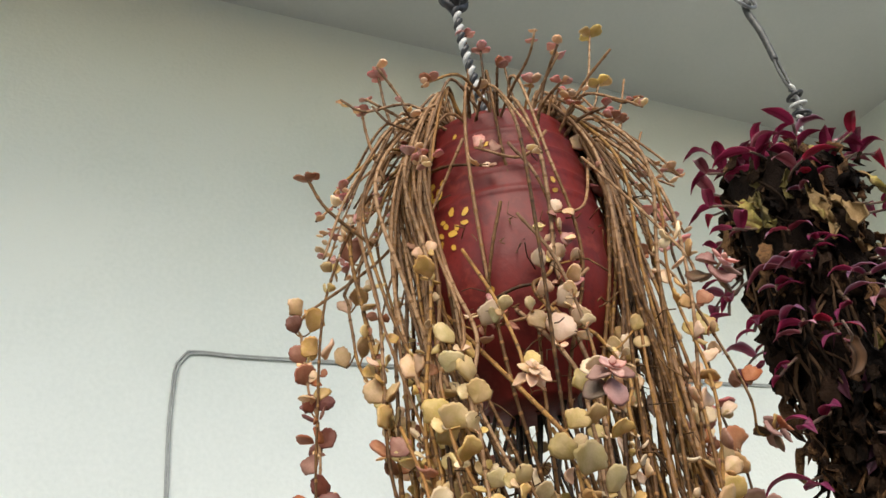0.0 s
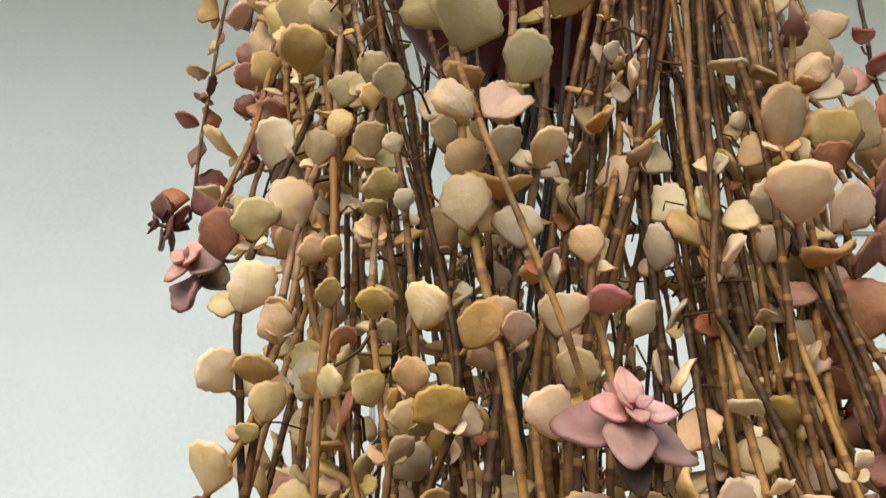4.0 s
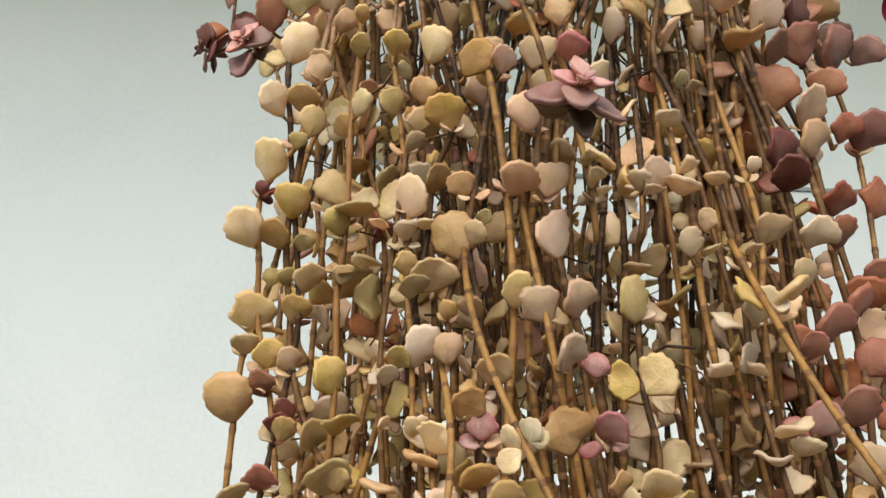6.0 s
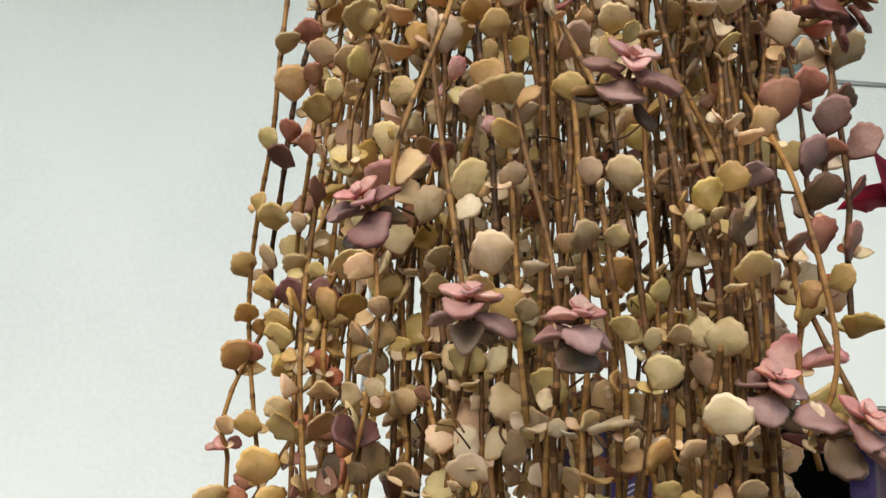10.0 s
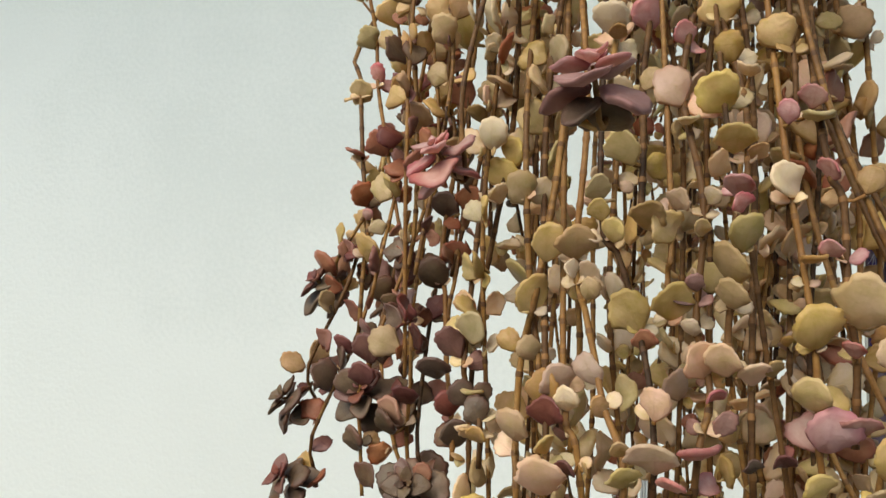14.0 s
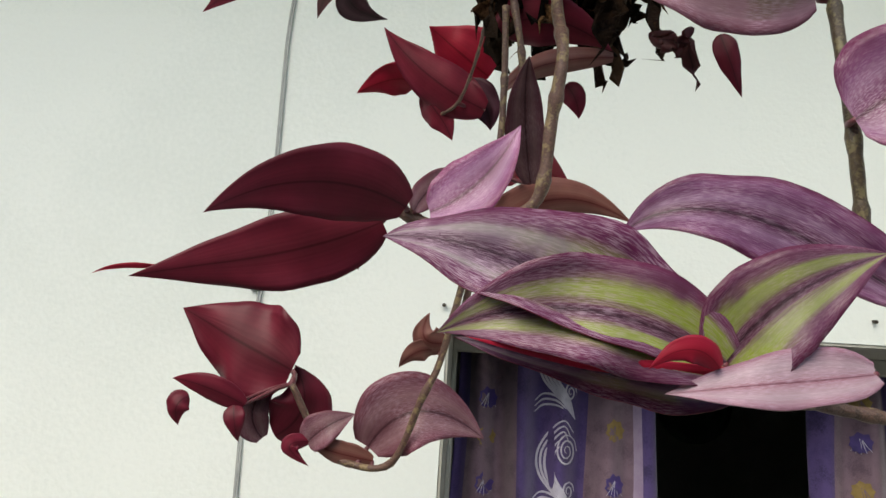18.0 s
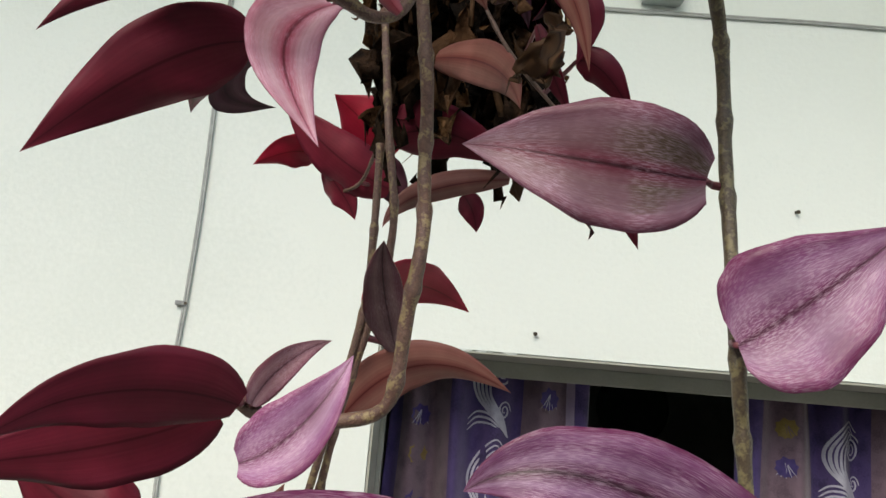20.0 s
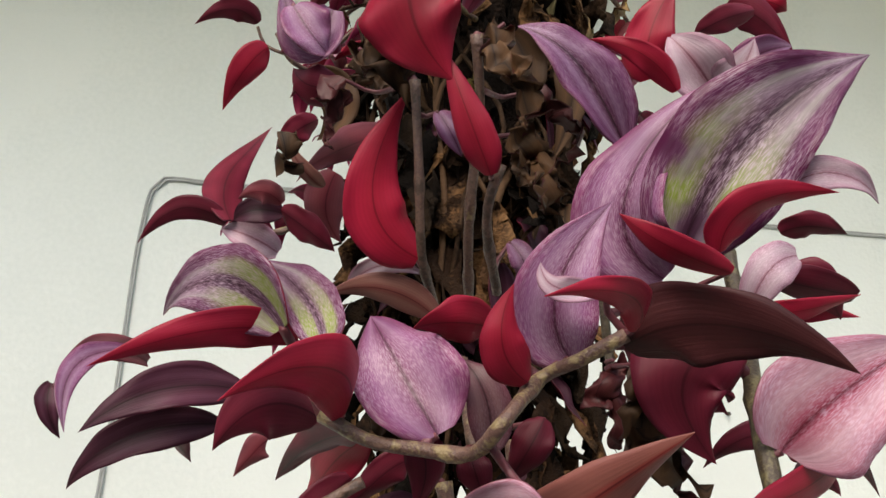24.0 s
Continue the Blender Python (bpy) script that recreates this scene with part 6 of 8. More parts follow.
# ---- purple wandering plant ----
def leaf_paint(name, stops, rough=0.42, through=0.28, green=None, speckle=0.0, spread=0.2, ribbed=0.22):
    """Paint across a leaf's width: stops are (share from midrib to edge, colour), with streaks along the leaf."""
    m = bpy.data.materials.new(name)
    m.use_nodes = True
    n, l = m.node_tree.nodes, m.node_tree.links
    bsdf = n["Principled BSDF"]
    bsdf.inputs["Roughness"].default_value = rough
    bsdf.inputs["Specular IOR Level"].default_value = 0.3
    uv = n.new("ShaderNodeTexCoord")
    sep = n.new("ShaderNodeSeparateXYZ")
    l.new(uv.outputs["UV"], sep.inputs[0])
    mul = n.new("ShaderNodeVectorMath")
    mul.operation = "MULTIPLY"
    mul.inputs[1].default_value = (26, 2.2, 1)
    l.new(uv.outputs["UV"], mul.inputs[0])
    info = n.new("ShaderNodeObjectInfo")
    shift = n.new("ShaderNodeVectorMath")
    shift.operation = "ADD"
    l.new(mul.outputs[0], shift.inputs[0])
    big10 = n.new("ShaderNodeMath")
    big10.operation = "MULTIPLY"
    big10.inputs[1].default_value = 40
    l.new(info.outputs["Random"], big10.inputs[0])
    l.new(big10.outputs[0], shift.inputs[1])
    streak = n.new("ShaderNodeTexNoise")
    streak.inputs["Scale"].default_value = 1.0
    streak.inputs["Detail"].default_value = 5
    l.new(shift.outputs[0], streak.inputs["Vector"])
    dist = n.new("ShaderNodeMath")
    dist.operation = "MULTIPLY_ADD"
    l.new(sep.outputs["X"], dist.inputs[0])
    dist.inputs[1].default_value = 2.0
    dist.inputs[2].default_value = -1.0
    ab = n.new("ShaderNodeMath")
    ab.operation = "ABSOLUTE"
    l.new(dist.outputs[0], ab.inputs[0])
    jit = n.new("ShaderNodeMath")
    jit.operation = "MULTIPLY_ADD"
    l.new(streak.outputs["Fac"], jit.inputs[0])
    jit.inputs[1].default_value = 0.24
    jit.inputs[2].default_value = -0.12
    pos = n.new("ShaderNodeMath")
    pos.operation = "ADD"
    l.new(ab.outputs[0], pos.inputs[0])
    l.new(jit.outputs[0], pos.inputs[1])
    ramp = n.new("ShaderNodeValToRGB")
    els = ramp.color_ramp.elements
    els[0].position, els[0].color = stops[0][0], (*stops[0][1], 1)
    els[1].position, els[1].color = stops[-1][0], (*stops[-1][1], 1)
    for p, c in stops[1:-1]:
        e = els.new(p)
        e.color = (*c, 1)
    l.new(pos.outputs[0], ramp.inputs["Fac"])
    colour = ramp.outputs["Color"]
    cloud = n.new("ShaderNodeTexNoise")
    cloud.inputs["Scale"].default_value = 45
    cloud.inputs["Detail"].default_value = 4
    l.new(uv.outputs["Object"], cloud.inputs["Vector"])
    grain = n.new("ShaderNodeTexNoise")
    grain.inputs["Scale"].default_value = 1.0
    grain.inputs["Detail"].default_value = 3
    fibre = n.new("ShaderNodeVectorMath")
    fibre.operation = "MULTIPLY"
    fibre.inputs[1].default_value = (95, 24, 1)
    l.new(uv.outputs["UV"], fibre.inputs[0])
    l.new(fibre.outputs[0], grain.inputs["Vector"])

    def blend(kind, fac, a, b):
        mx = n.new("ShaderNodeMix")
        mx.data_type = "RGBA"
        mx.blend_type = kind
        if isinstance(fac, float):
            mx.inputs["Factor"].default_value = fac
        else:
            l.new(fac, mx.inputs["Factor"])
        l.new(a, mx.inputs["A"])
        if isinstance(b, tuple):
            mx.inputs["B"].default_value = (*b, 1)
        else:
            l.new(b, mx.inputs["B"])
        return mx.outputs["Result"]

    def window_of(sock, lo, hi):
        r = n.new("ShaderNodeMapRange")
        r.inputs["From Min"].default_value, r.inputs["From Max"].default_value = lo, hi
        l.new(sock, r.inputs["Value"])
        return r.outputs["Result"]

    if green:
        near = n.new("ShaderNodeMapRange")
        near.inputs["From Min"].default_value, near.inputs["From Max"].default_value = 0.62, 0.2
        l.new(sep.outputs["Y"], near.inputs["Value"])
        gate = n.new("ShaderNodeMath")
        gate.operation = "MULTIPLY"
        l.new(window_of(cloud.outputs["Fac"], 0.36, 0.5), gate.inputs[0])
        band = n.new("ShaderNodeValToRGB")
        be = band.color_ramp.elements
        be[0].position, be[0].color = 0.12, (0, 0, 0, 1)
        be[1].position, be[1].color = 0.72, (0, 0, 0, 1)
        for p in (0.25, 0.55):
            e = be.new(p)
            e.color = (1, 1, 1, 1)
        l.new(pos.outputs[0], band.inputs["Fac"])
        g2 = n.new("ShaderNodeMath")
        g2.operation = "MULTIPLY"
        l.new(band.outputs["Color"], g2.inputs[0])
        l.new(near.outputs["Result"], g2.inputs[1])
        l.new(g2.outputs[0], gate.inputs[1])
        colour = blend("MIX", gate.outputs[0], colour, green)
    if speckle:
        spk = n.new("ShaderNodeMath")
        spk.operation = "MULTIPLY"
        l.new(window_of(cloud.outputs["Fac"], 0.3, 0.62), spk.inputs[1])
        l.new(window_of(grain.outputs["Fac"], 0.44, 0.62), spk.inputs[0])
        dust = n.new("ShaderNodeMath")
        dust.operation = "MULTIPLY"
        dust.inputs[1].default_value = speckle
        l.new(spk.outputs[0], dust.inputs[0])
        colour = blend("MIX", dust.outputs[0], colour, (0.82, 0.6, 0.74))
    rib = n.new("ShaderNodeMapRange")
    rib.inputs["From Min"].default_value, rib.inputs["From Max"].default_value = 0.045, 0.015
    l.new(ab.outputs[0], rib.inputs["Value"])
    half = n.new("ShaderNodeMath")
    half.operation = "MULTIPLY"
    half.inputs[1].default_value = 0.6
    l.new(rib.outputs["Result"], half.inputs[0])
    colour = blend("MULTIPLY", half.outputs[0], colour, (0.3, 0.16, 0.2))
    vein = n.new("ShaderNodeTexWave")
    vein.inputs["Scale"].default_value = 4.5
    vein.inputs["Distortion"].default_value = 0.6
    l.new(uv.outputs["UV"], vein.inputs["Vector"])
    faint = n.new("ShaderNodeMath")
    faint.operation = "MULTIPLY"
    faint.inputs[1].default_value = 0.13
    l.new(vein.outputs["Fac"], faint.inputs[0])
    colour = blend("MULTIPLY", faint.outputs[0], colour, (0.55, 0.4, 0.5))
    hsv = n.new("ShaderNodeHueSaturation")
    val = n.new("ShaderNodeMath")
    val.operation = "MULTIPLY_ADD"
    l.new(info.outputs["Random"], val.inputs[0])
    val.inputs[1].default_value = 2 * spread
    val.inputs[2].default_value = 1 - spread
    v2 = n.new("ShaderNodeMath")
    v2.operation = "MULTIPLY"
    l.new(val.outputs[0], v2.inputs[0])
    l.new(window_of(cloud.outputs["Fac"], -0.4, 0.75), v2.inputs[1])
    l.new(v2.outputs[0], hsv.inputs["Value"])
    l.new(colour, hsv.inputs["Color"])
    l.new(hsv.outputs["Color"], bsdf.inputs["Base Color"])
    b = n.new("ShaderNodeBump")
    b.inputs["Strength"].default_value = ribbed
    b.inputs["Distance"].default_value = 0.0009
    l.new(streak.outputs["Fac"], b.inputs["Height"])
    l.new(b.outputs["Normal"], bsdf.inputs["Normal"])
    tr = n.new("ShaderNodeBsdfTranslucent")
    l.new(hsv.outputs["Color"], tr.inputs["Color"])
    ms = n.new("ShaderNodeMixShader")
    ms.inputs["Fac"].default_value = through
    l.new(bsdf.outputs[0], ms.inputs[1])
    l.new(tr.outputs[0], ms.inputs[2])
    l.new(ms.outputs[0], n["Material Output"].inputs["Surface"])
    return m


UPPER = {
    "g": leaf_paint("blade striped", [(0.0, (0.08, 0.022, 0.05)), (0.14, (0.12, 0.04, 0.085)), (0.3, (0.32, 0.2, 0.28)), (0.46, (0.42, 0.36, 0.36)), (0.6, (0.2, 0.05, 0.14)), (0.95, (0.19, 0.022, 0.1))], green=(0.34, 0.44, 0.08), speckle=0.6, rough=0.34),
    "h": leaf_paint("blade green striped", [(0.0, (0.09, 0.025, 0.05)), (0.12, (0.2, 0.07, 0.12)), (0.28, (0.38, 0.4, 0.16)), (0.45, (0.4, 0.46, 0.14)), (0.6, (0.24, 0.09, 0.16)), (0.95, (0.2, 0.03, 0.1))], green=(0.42, 0.52, 0.08), speckle=0.4, rough=0.34),
    "l": leaf_paint("blade lilac", [(0.0, (0.16, 0.03, 0.09)), (0.1, (0.28, 0.09, 0.2)), (0.4, (0.47, 0.24, 0.4)), (0.6, (0.38, 0.14, 0.31)), (0.95, (0.3, 0.06, 0.17))], speckle=0.5, rough=0.34),
    "s": leaf_paint("blade silver pink", [(0.0, (0.36, 0.14, 0.19)), (0.15, (0.48, 0.3, 0.36)), (0.5, (0.58, 0.43, 0.49)), (0.95, (0.42, 0.2, 0.28))], speckle=0.6, rough=0.36),
    "q": leaf_paint("blade rose silver", [(0.0, (0.26, 0.02, 0.05)), (0.1, (0.52, 0.12, 0.19)), (0.45, (0.7, 0.4, 0.47)), (0.95, (0.54, 0.19, 0.28))], through=0.2, speckle=0.6, rough=0.36),
    "m": leaf_paint("blade mauve", [(0.0, (0.1, 0.025, 0.035)), (0.1, (0.2, 0.08, 0.1)), (0.42, (0.33, 0.17, 0.19)), (0.7, (0.26, 0.1, 0.13)), (0.95, (0.23, 0.06, 0.09))], speckle=0.3, rough=0.36),
    "r": leaf_paint("blade dusty rose", [(0.0, (0.1, 0.02, 0.03)), (0.06, (0.28, 0.06, 0.1)), (0.3, (0.34, 0.17, 0.2)), (0.65, (0.42, 0.22, 0.28)), (0.95, (0.32, 0.1, 0.16))], speckle=0.5, rough=0.38, green=(0.19, 0.13, 0.085)),
    "w": leaf_paint("blade dark plum", [(0.0, (0.05, 0.011, 0.02)), (0.3, (0.08, 0.018, 0.036)), (0.5, (0.12, 0.038, 0.065)), (0.95, (0.075, 0.013, 0.03))], rough=0.5),
    "p": leaf_paint("blade plum", [(0.0, (0.06, 0.012, 0.024)), (0.3, (0.12, 0.024, 0.05)), (0.5, (0.17, 0.045, 0.085)), (0.95, (0.12, 0.016, 0.04))], rough=0.34),
    "c": leaf_paint("blade copper plum", [(0.0, (0.2, 0.05, 0.06)), (0.4, (0.3, 0.12, 0.13)), (0.95, (0.25, 0.06, 0.08))], rough=0.36),
    "v": leaf_paint("blade violet", [(0.0, (0.07, 0.012, 0.035)), (0.12, (0.15, 0.035, 0.1)), (0.34, (0.34, 0.17, 0.31)), (0.55, (0.2, 0.05, 0.15)), (0.8, (0.3, 0.1, 0.24)), (0.95, (0.2, 0.03, 0.11))], speckle=0.45, rough=0.34),
    "k": leaf_paint("blade magenta", [(0.0, (0.14, 0.015, 0.05)), (0.4, (0.34, 0.06, 0.16)), (0.95, (0.26, 0.03, 0.1))], rough=0.4, through=0.3),
    "b": leaf_paint("blade brown", [(0.0, (0.05, 0.025, 0.012)), (0.4, (0.15, 0.075, 0.035)), (0.95, (0.09, 0.045, 0.022))], rough=0.6),
}
UNDER = {
    "g": leaf_paint("blade under rose", [(0.0, (0.34, 0.06, 0.09)), (0.5, (0.4, 0.05, 0.09)), (0.95, (0.32, 0.03, 0.06))], rough=0.46),
    "h": leaf_paint("blade under rosy", [(0.0, (0.34, 0.06, 0.09)), (0.5, (0.4, 0.05, 0.09)), (0.95, (0.32, 0.03, 0.06))], rough=0.46),
    "l": leaf_paint("blade under pink", [(0.0, (0.4, 0.1, 0.16)), (0.5, (0.42, 0.08, 0.14)), (0.95, (0.48, 0.26, 0.35))], rough=0.46),
    "s": leaf_paint("blade under blush", [(0.0, (0.42, 0.1, 0.14)), (0.5, (0.42, 0.08, 0.13)), (0.95, (0.5, 0.28, 0.35))], rough=0.46),
    "q": leaf_paint("blade under rose silver", [(0.0, (0.3, 0.05, 0.07)), (0.5, (0.36, 0.09, 0.11)), (0.95, (0.32, 0.1, 0.13))], rough=0.4),
    "m": leaf_paint("blade under copper", [(0.0, (0.27, 0.07, 0.062)), (0.4, (0.4, 0.18, 0.145)), (0.95, (0.34, 0.13, 0.11))], rough=0.4),
    "r": leaf_paint("blade under dull rose", [(0.0, (0.2, 0.045, 0.05)), (0.4, (0.3, 0.1, 0.1)), (0.95, (0.25, 0.075, 0.08))], rough=0.4),
    "w": leaf_paint("blade under wine", [(0.0, (0.15, 0.014, 0.03)), (0.5, (0.235, 0.021, 0.046)), (0.95, (0.2, 0.018, 0.042))], rough=0.46, ribbed=0.15),
    "p": leaf_paint("blade under crimson", [(0.0, (0.42, 0.012, 0.038)), (0.5, (0.52, 0.018, 0.055)), (0.95, (0.45, 0.015, 0.05))], rough=0.46, through=0.3, ribbed=0.12),
    "c": leaf_paint("blade under coral", [(0.0, (0.45, 0.06, 0.055)), (0.25, (0.42, 0.14, 0.11)), (0.95, (0.4, 0.14, 0.12))], rough=0.38),
    "v": leaf_paint("blade under violet", [(0.0, (0.36, 0.06, 0.12)), (0.5, (0.38, 0.06, 0.12)), (0.95, (0.4, 0.16, 0.24))], rough=0.46),
    "k": leaf_paint("blade under magenta", [(0.0, (0.32, 0.02, 0.07)), (0.4, (0.42, 0.03, 0.1)), (0.95, (0.36, 0.025, 0.09))], rough=0.45, through=0.3),
    "b": leaf_paint("blade under brown", [(0.0, (0.08, 0.015, 0.018)), (0.4, (0.12, 0.028, 0.03)), (0.95, (0.09, 0.018, 0.022))], rough=0.45),
}
ZSTEM = material("stem purple brown", (0.06, 0.034, 0.024), [(0.14, 0.078, 0.056), (0.085, 0.04, 0.034), (0.22, 0.16, 0.08)], rough=0.5, scale=220, fine=1200, bump=0.35, spread=0.2)
DRY = material("dry leaf", (0.022, 0.011, 0.006), [(0.17, 0.088, 0.04), (0.06, 0.03, 0.015)], rough=0.85, scale=70, fine=500, bump=0.7, spread=0.9, bump_size=0.003, gloss=0.1)
PETIOLE = material("leaf stalk plum", (0.09, 0.02, 0.03), [(0.17, 0.045, 0.055)], rough=0.5, scale=120, fine=600, bump=0.2)
# dry leaf copied much darker, the shade of the core put in its colour
DRY_SHADE = material("dry leaf shaded", (0.005, 0.003, 0.002), [(0.03, 0.016, 0.009), (0.012, 0.007, 0.004)], rough=0.9, scale=70, fine=500, bump=0.7, spread=0.9, bump_size=0.003, gloss=0.1)
ZSTEM_D = material("stem olive brown", (0.045, 0.035, 0.02), [(0.1, 0.075, 0.04), (0.06, 0.04, 0.028), (0.17, 0.14, 0.07)], rough=0.5, scale=160, fine=900, bump=0.35, spread=0.2)
DRY_Y = material("dying leaf", (0.12, 0.085, 0.02), [(0.28, 0.22, 0.05), (0.17, 0.1, 0.035)], rough=0.75, scale=60, fine=500, bump=0.5, spread=0.6)
# dry stems and pot coloured near black to carry the shade behind the leaves
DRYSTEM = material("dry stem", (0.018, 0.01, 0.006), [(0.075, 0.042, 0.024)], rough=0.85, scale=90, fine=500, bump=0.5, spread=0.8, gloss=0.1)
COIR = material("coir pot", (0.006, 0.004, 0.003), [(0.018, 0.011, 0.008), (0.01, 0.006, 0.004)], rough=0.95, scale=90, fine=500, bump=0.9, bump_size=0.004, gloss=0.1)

zebrina = empty("hanging_tradescantia", (ZX, ZY, 2.1), "purple wandering plant with striped leaves and dry brown stems", "hanging plant")


def blade(base, tip, width, face, mid, fold, rows=25, cols=11, crumple=0.0, curl=0.0, wave=0.04):
    """Verts, faces, slots and uvs of a thin two-sided leaf blade whose midrib bends through a middle place; a number there bows it."""
    base, tip, face = Vector(base), Vector(tip), Vector(face).normalized()
    length = (tip - base).length
    y0 = (tip - base).normalized()
    up = face - y0 * face.dot(y0)
    up = up.normalized() if up.length > 1e-5 else y0.orthogonal().normalized()
    if isinstance(mid, (int, float)):
        mid = base.lerp(tip, 0.5) + up * (mid * length) + Vector((0, 0, 0.07 * length * (1 - abs(y0.z))))
    knee = Vector(mid) * 2 - (base + tip) * 0.5
    twist = 0.9 * noise.noise(base * 170)
    vs, uvs = [], []
    for layer in (0, 1):
        for j in range(rows):
            v = j / (rows - 1)
            rise = math.sin(math.pi * 0.5 * min(1.0, (v + 0.03) / 0.36)) ** 0.5
            fall = 1.0 if v < 0.36 else max(0.0, 1 - ((v - 0.36) / 0.64) ** 1.8) ** 1.08
            w = 0.5 * width * rise * fall * (1 + 0.05 * noise.noise(Vector((v * 7, width * 4000, 0))))
            spot = base * (1 - v) ** 2 + knee * (2 * v * (1 - v)) + tip * v * v
            y = ((knee - base) * (1 - v) + (tip - knee) * v).normalized()
            z = up - y * up.dot(y)
            z = z.normalized() if z.length > 1e-4 else y.orthogonal().normalized()
            x = y.cross(z)
            turn = twist * (v - 0.35)
            x, z = x * math.cos(turn) + z * math.sin(turn), z * math.cos(turn) - x * math.sin(turn)
            drop = -curl * length * max(0.0, v - 0.7) ** 1.8 * 3.2
            for i in range(cols):
                u = 2 * i / (cols - 1) - 1
                lift = fold * w * (abs(u) ** 1.25) * (0.75 - 0.3 * v) + wave * w * (math.sin(8 * v + 3 * u + 500 * width) * (0.3 + u * u) + 0.6 * math.sin(19 * v + 2 * u + 900 * width) * u * u)
                p = spot + x * (u * w * (1 - 0.12 * fold * abs(u))) + z * (drop + lift)
                if crumple:
                    p += Vector((noise.noise(p * 90), noise.noise(p * 90 + Vector((7, 0, 0))), noise.noise(p * 90 + Vector((0, 9, 0))))) * crumple * (0.2 + v)
                    p += Vector((noise.noise(p * 260), noise.noise(p * 260 + Vector((7, 0, 0))), noise.noise(p * 260 + Vector((0, 9, 0))))) * crumple * 0.35
                vs.append(p - z * (0.0006 * layer * (1 - v * 0.6)))
                uvs.append(((u + 1) / 2, v))
    fs, slots = [], []
    half = rows * cols
    for j in range(rows - 1):
        for i in range(cols - 1):
            a, b, c, d = j * cols + i, j * cols + i + 1, (j + 1) * cols + i + 1, (j + 1) * cols + i
            fs.append((a, b, c, d))
            slots.append(0)
            fs.append((half + a, half + d, half + c, half + b))
            slots.append(1)
    for j in range(rows - 1):
        a, d = j * cols, (j + 1) * cols
        fs.append((a, d, half + d, half + a))
        slots.append(1)
        a, d = j * cols + cols - 1, (j + 1) * cols + cols - 1
        fs.append((a, half + a, half + d, d))
        slots.append(1)
    return vs, fs, slots, uvs


def blade_part(name, parent, mats, *spec, **more):
    vs, fs, slots, uvs = blade(*spec, **more)
    me = mesh_of(name, vs, fs, mats, slots)
    layer = me.uv_layers.new(name="uv")
    idx = np.zeros(len(me.loops), dtype=np.int32)
    me.loops.foreach_get("vertex_index", idx)
    layer.data.foreach_set("uv", np.array(uvs, dtype=np.float32)[idx].ravel())
    return part(name, me, None, parent)


leaf_rnd = random.Random(5)


def zleaf(base, tip, width, face, style, mid, fold):
    dry = style == "b" and width < 0.0165
    if not isinstance(mid, (int, float)):
        on_stem(base, width)
    return blade_part("leaf", zebrina, [UPPER[style], UNDER[style]], base, tip, width, face, mid, fold, curl=leaf_rnd.choice((0.0, 0.1, 0.3)) * leaf_rnd.uniform(0.5, 1.0), wave=leaf_rnd.uniform(0.05, 0.15), crumple=0.013 if dry else 0.0)


STEM_SPOTS = []


def zstem(points, radius, mat=None):
    """A fleshy jointed stem."""
    line = smooth_line([Vector(p) for p in points], 0.003)
    knee = rnd.randint(8, 12)
    vs, fs = tube(line, lambda u, i: radius * (1.22 if i % knee == 0 else 1.1 if i % knee == 1 else 0.96 + 0.04 * math.sin(i)), 8)
    STEM_SPOTS.extend(line)
    part("stem", mesh_of("stem", vs, fs, mat or ZSTEM), None, zebrina)


def on_stem(base, width):
    """A short stalk from a leaf's foot to the stem beside it."""
    base = Vector(base)
    near = min(STEM_SPOTS, key=lambda p: (p - base).length_squared)
    far = (near - base).length
    if far > 0.03 or far < 0.0015:
        return
    mid = base.lerp(near, 0.5) + Vector((0, 0.45 * far, 0.1 * (near - base).length))
    thick = max(0.0008, min(0.0014, width * 0.07))
    part("leaf_stalk", mesh_of("leaf_stalk", *tube(smooth_line([near, mid, base], 0.004), lambda u, i: thick * (1.25 - 0.45 * u), 6), PETIOLE), None, zebrina)


# pot in a sleeve of coir, hidden by the growth
vs, fs = lathe([(0.001, 2.37), (0.03, 2.37), (0.044, 2.4), (0.052, 2.48), (0.058, 2.56), (0.06, 2.64), (0.055, 2.645), (0.001, 2.63)], 28, ZX, ZY)
vs = [Vector(v) + Vector((noise.noise(Vector(v) * 60), noise.noise(Vector(v) * 60 + Vector((5, 0, 0))), 0)) * 0.01 for v in vs]
part("pot", mesh_of("pot", vs, fs, COIR), None, zebrina, "fibrous pot under the growth, near black for inner shade")
# dry stems and withered leaves hanging round the pot
zr = random.Random(21)


def round_pot(a, r, z):
    return Vector((ZX + r * math.cos(a), ZY + r * math.sin(a), z))


def husk(z):
    """How far the dry growth reaches out at a height."""
    return 0.07 if z > 2.45 else 0.036 + 0.034 * max(0.0, (z - 2.12) / 0.33)


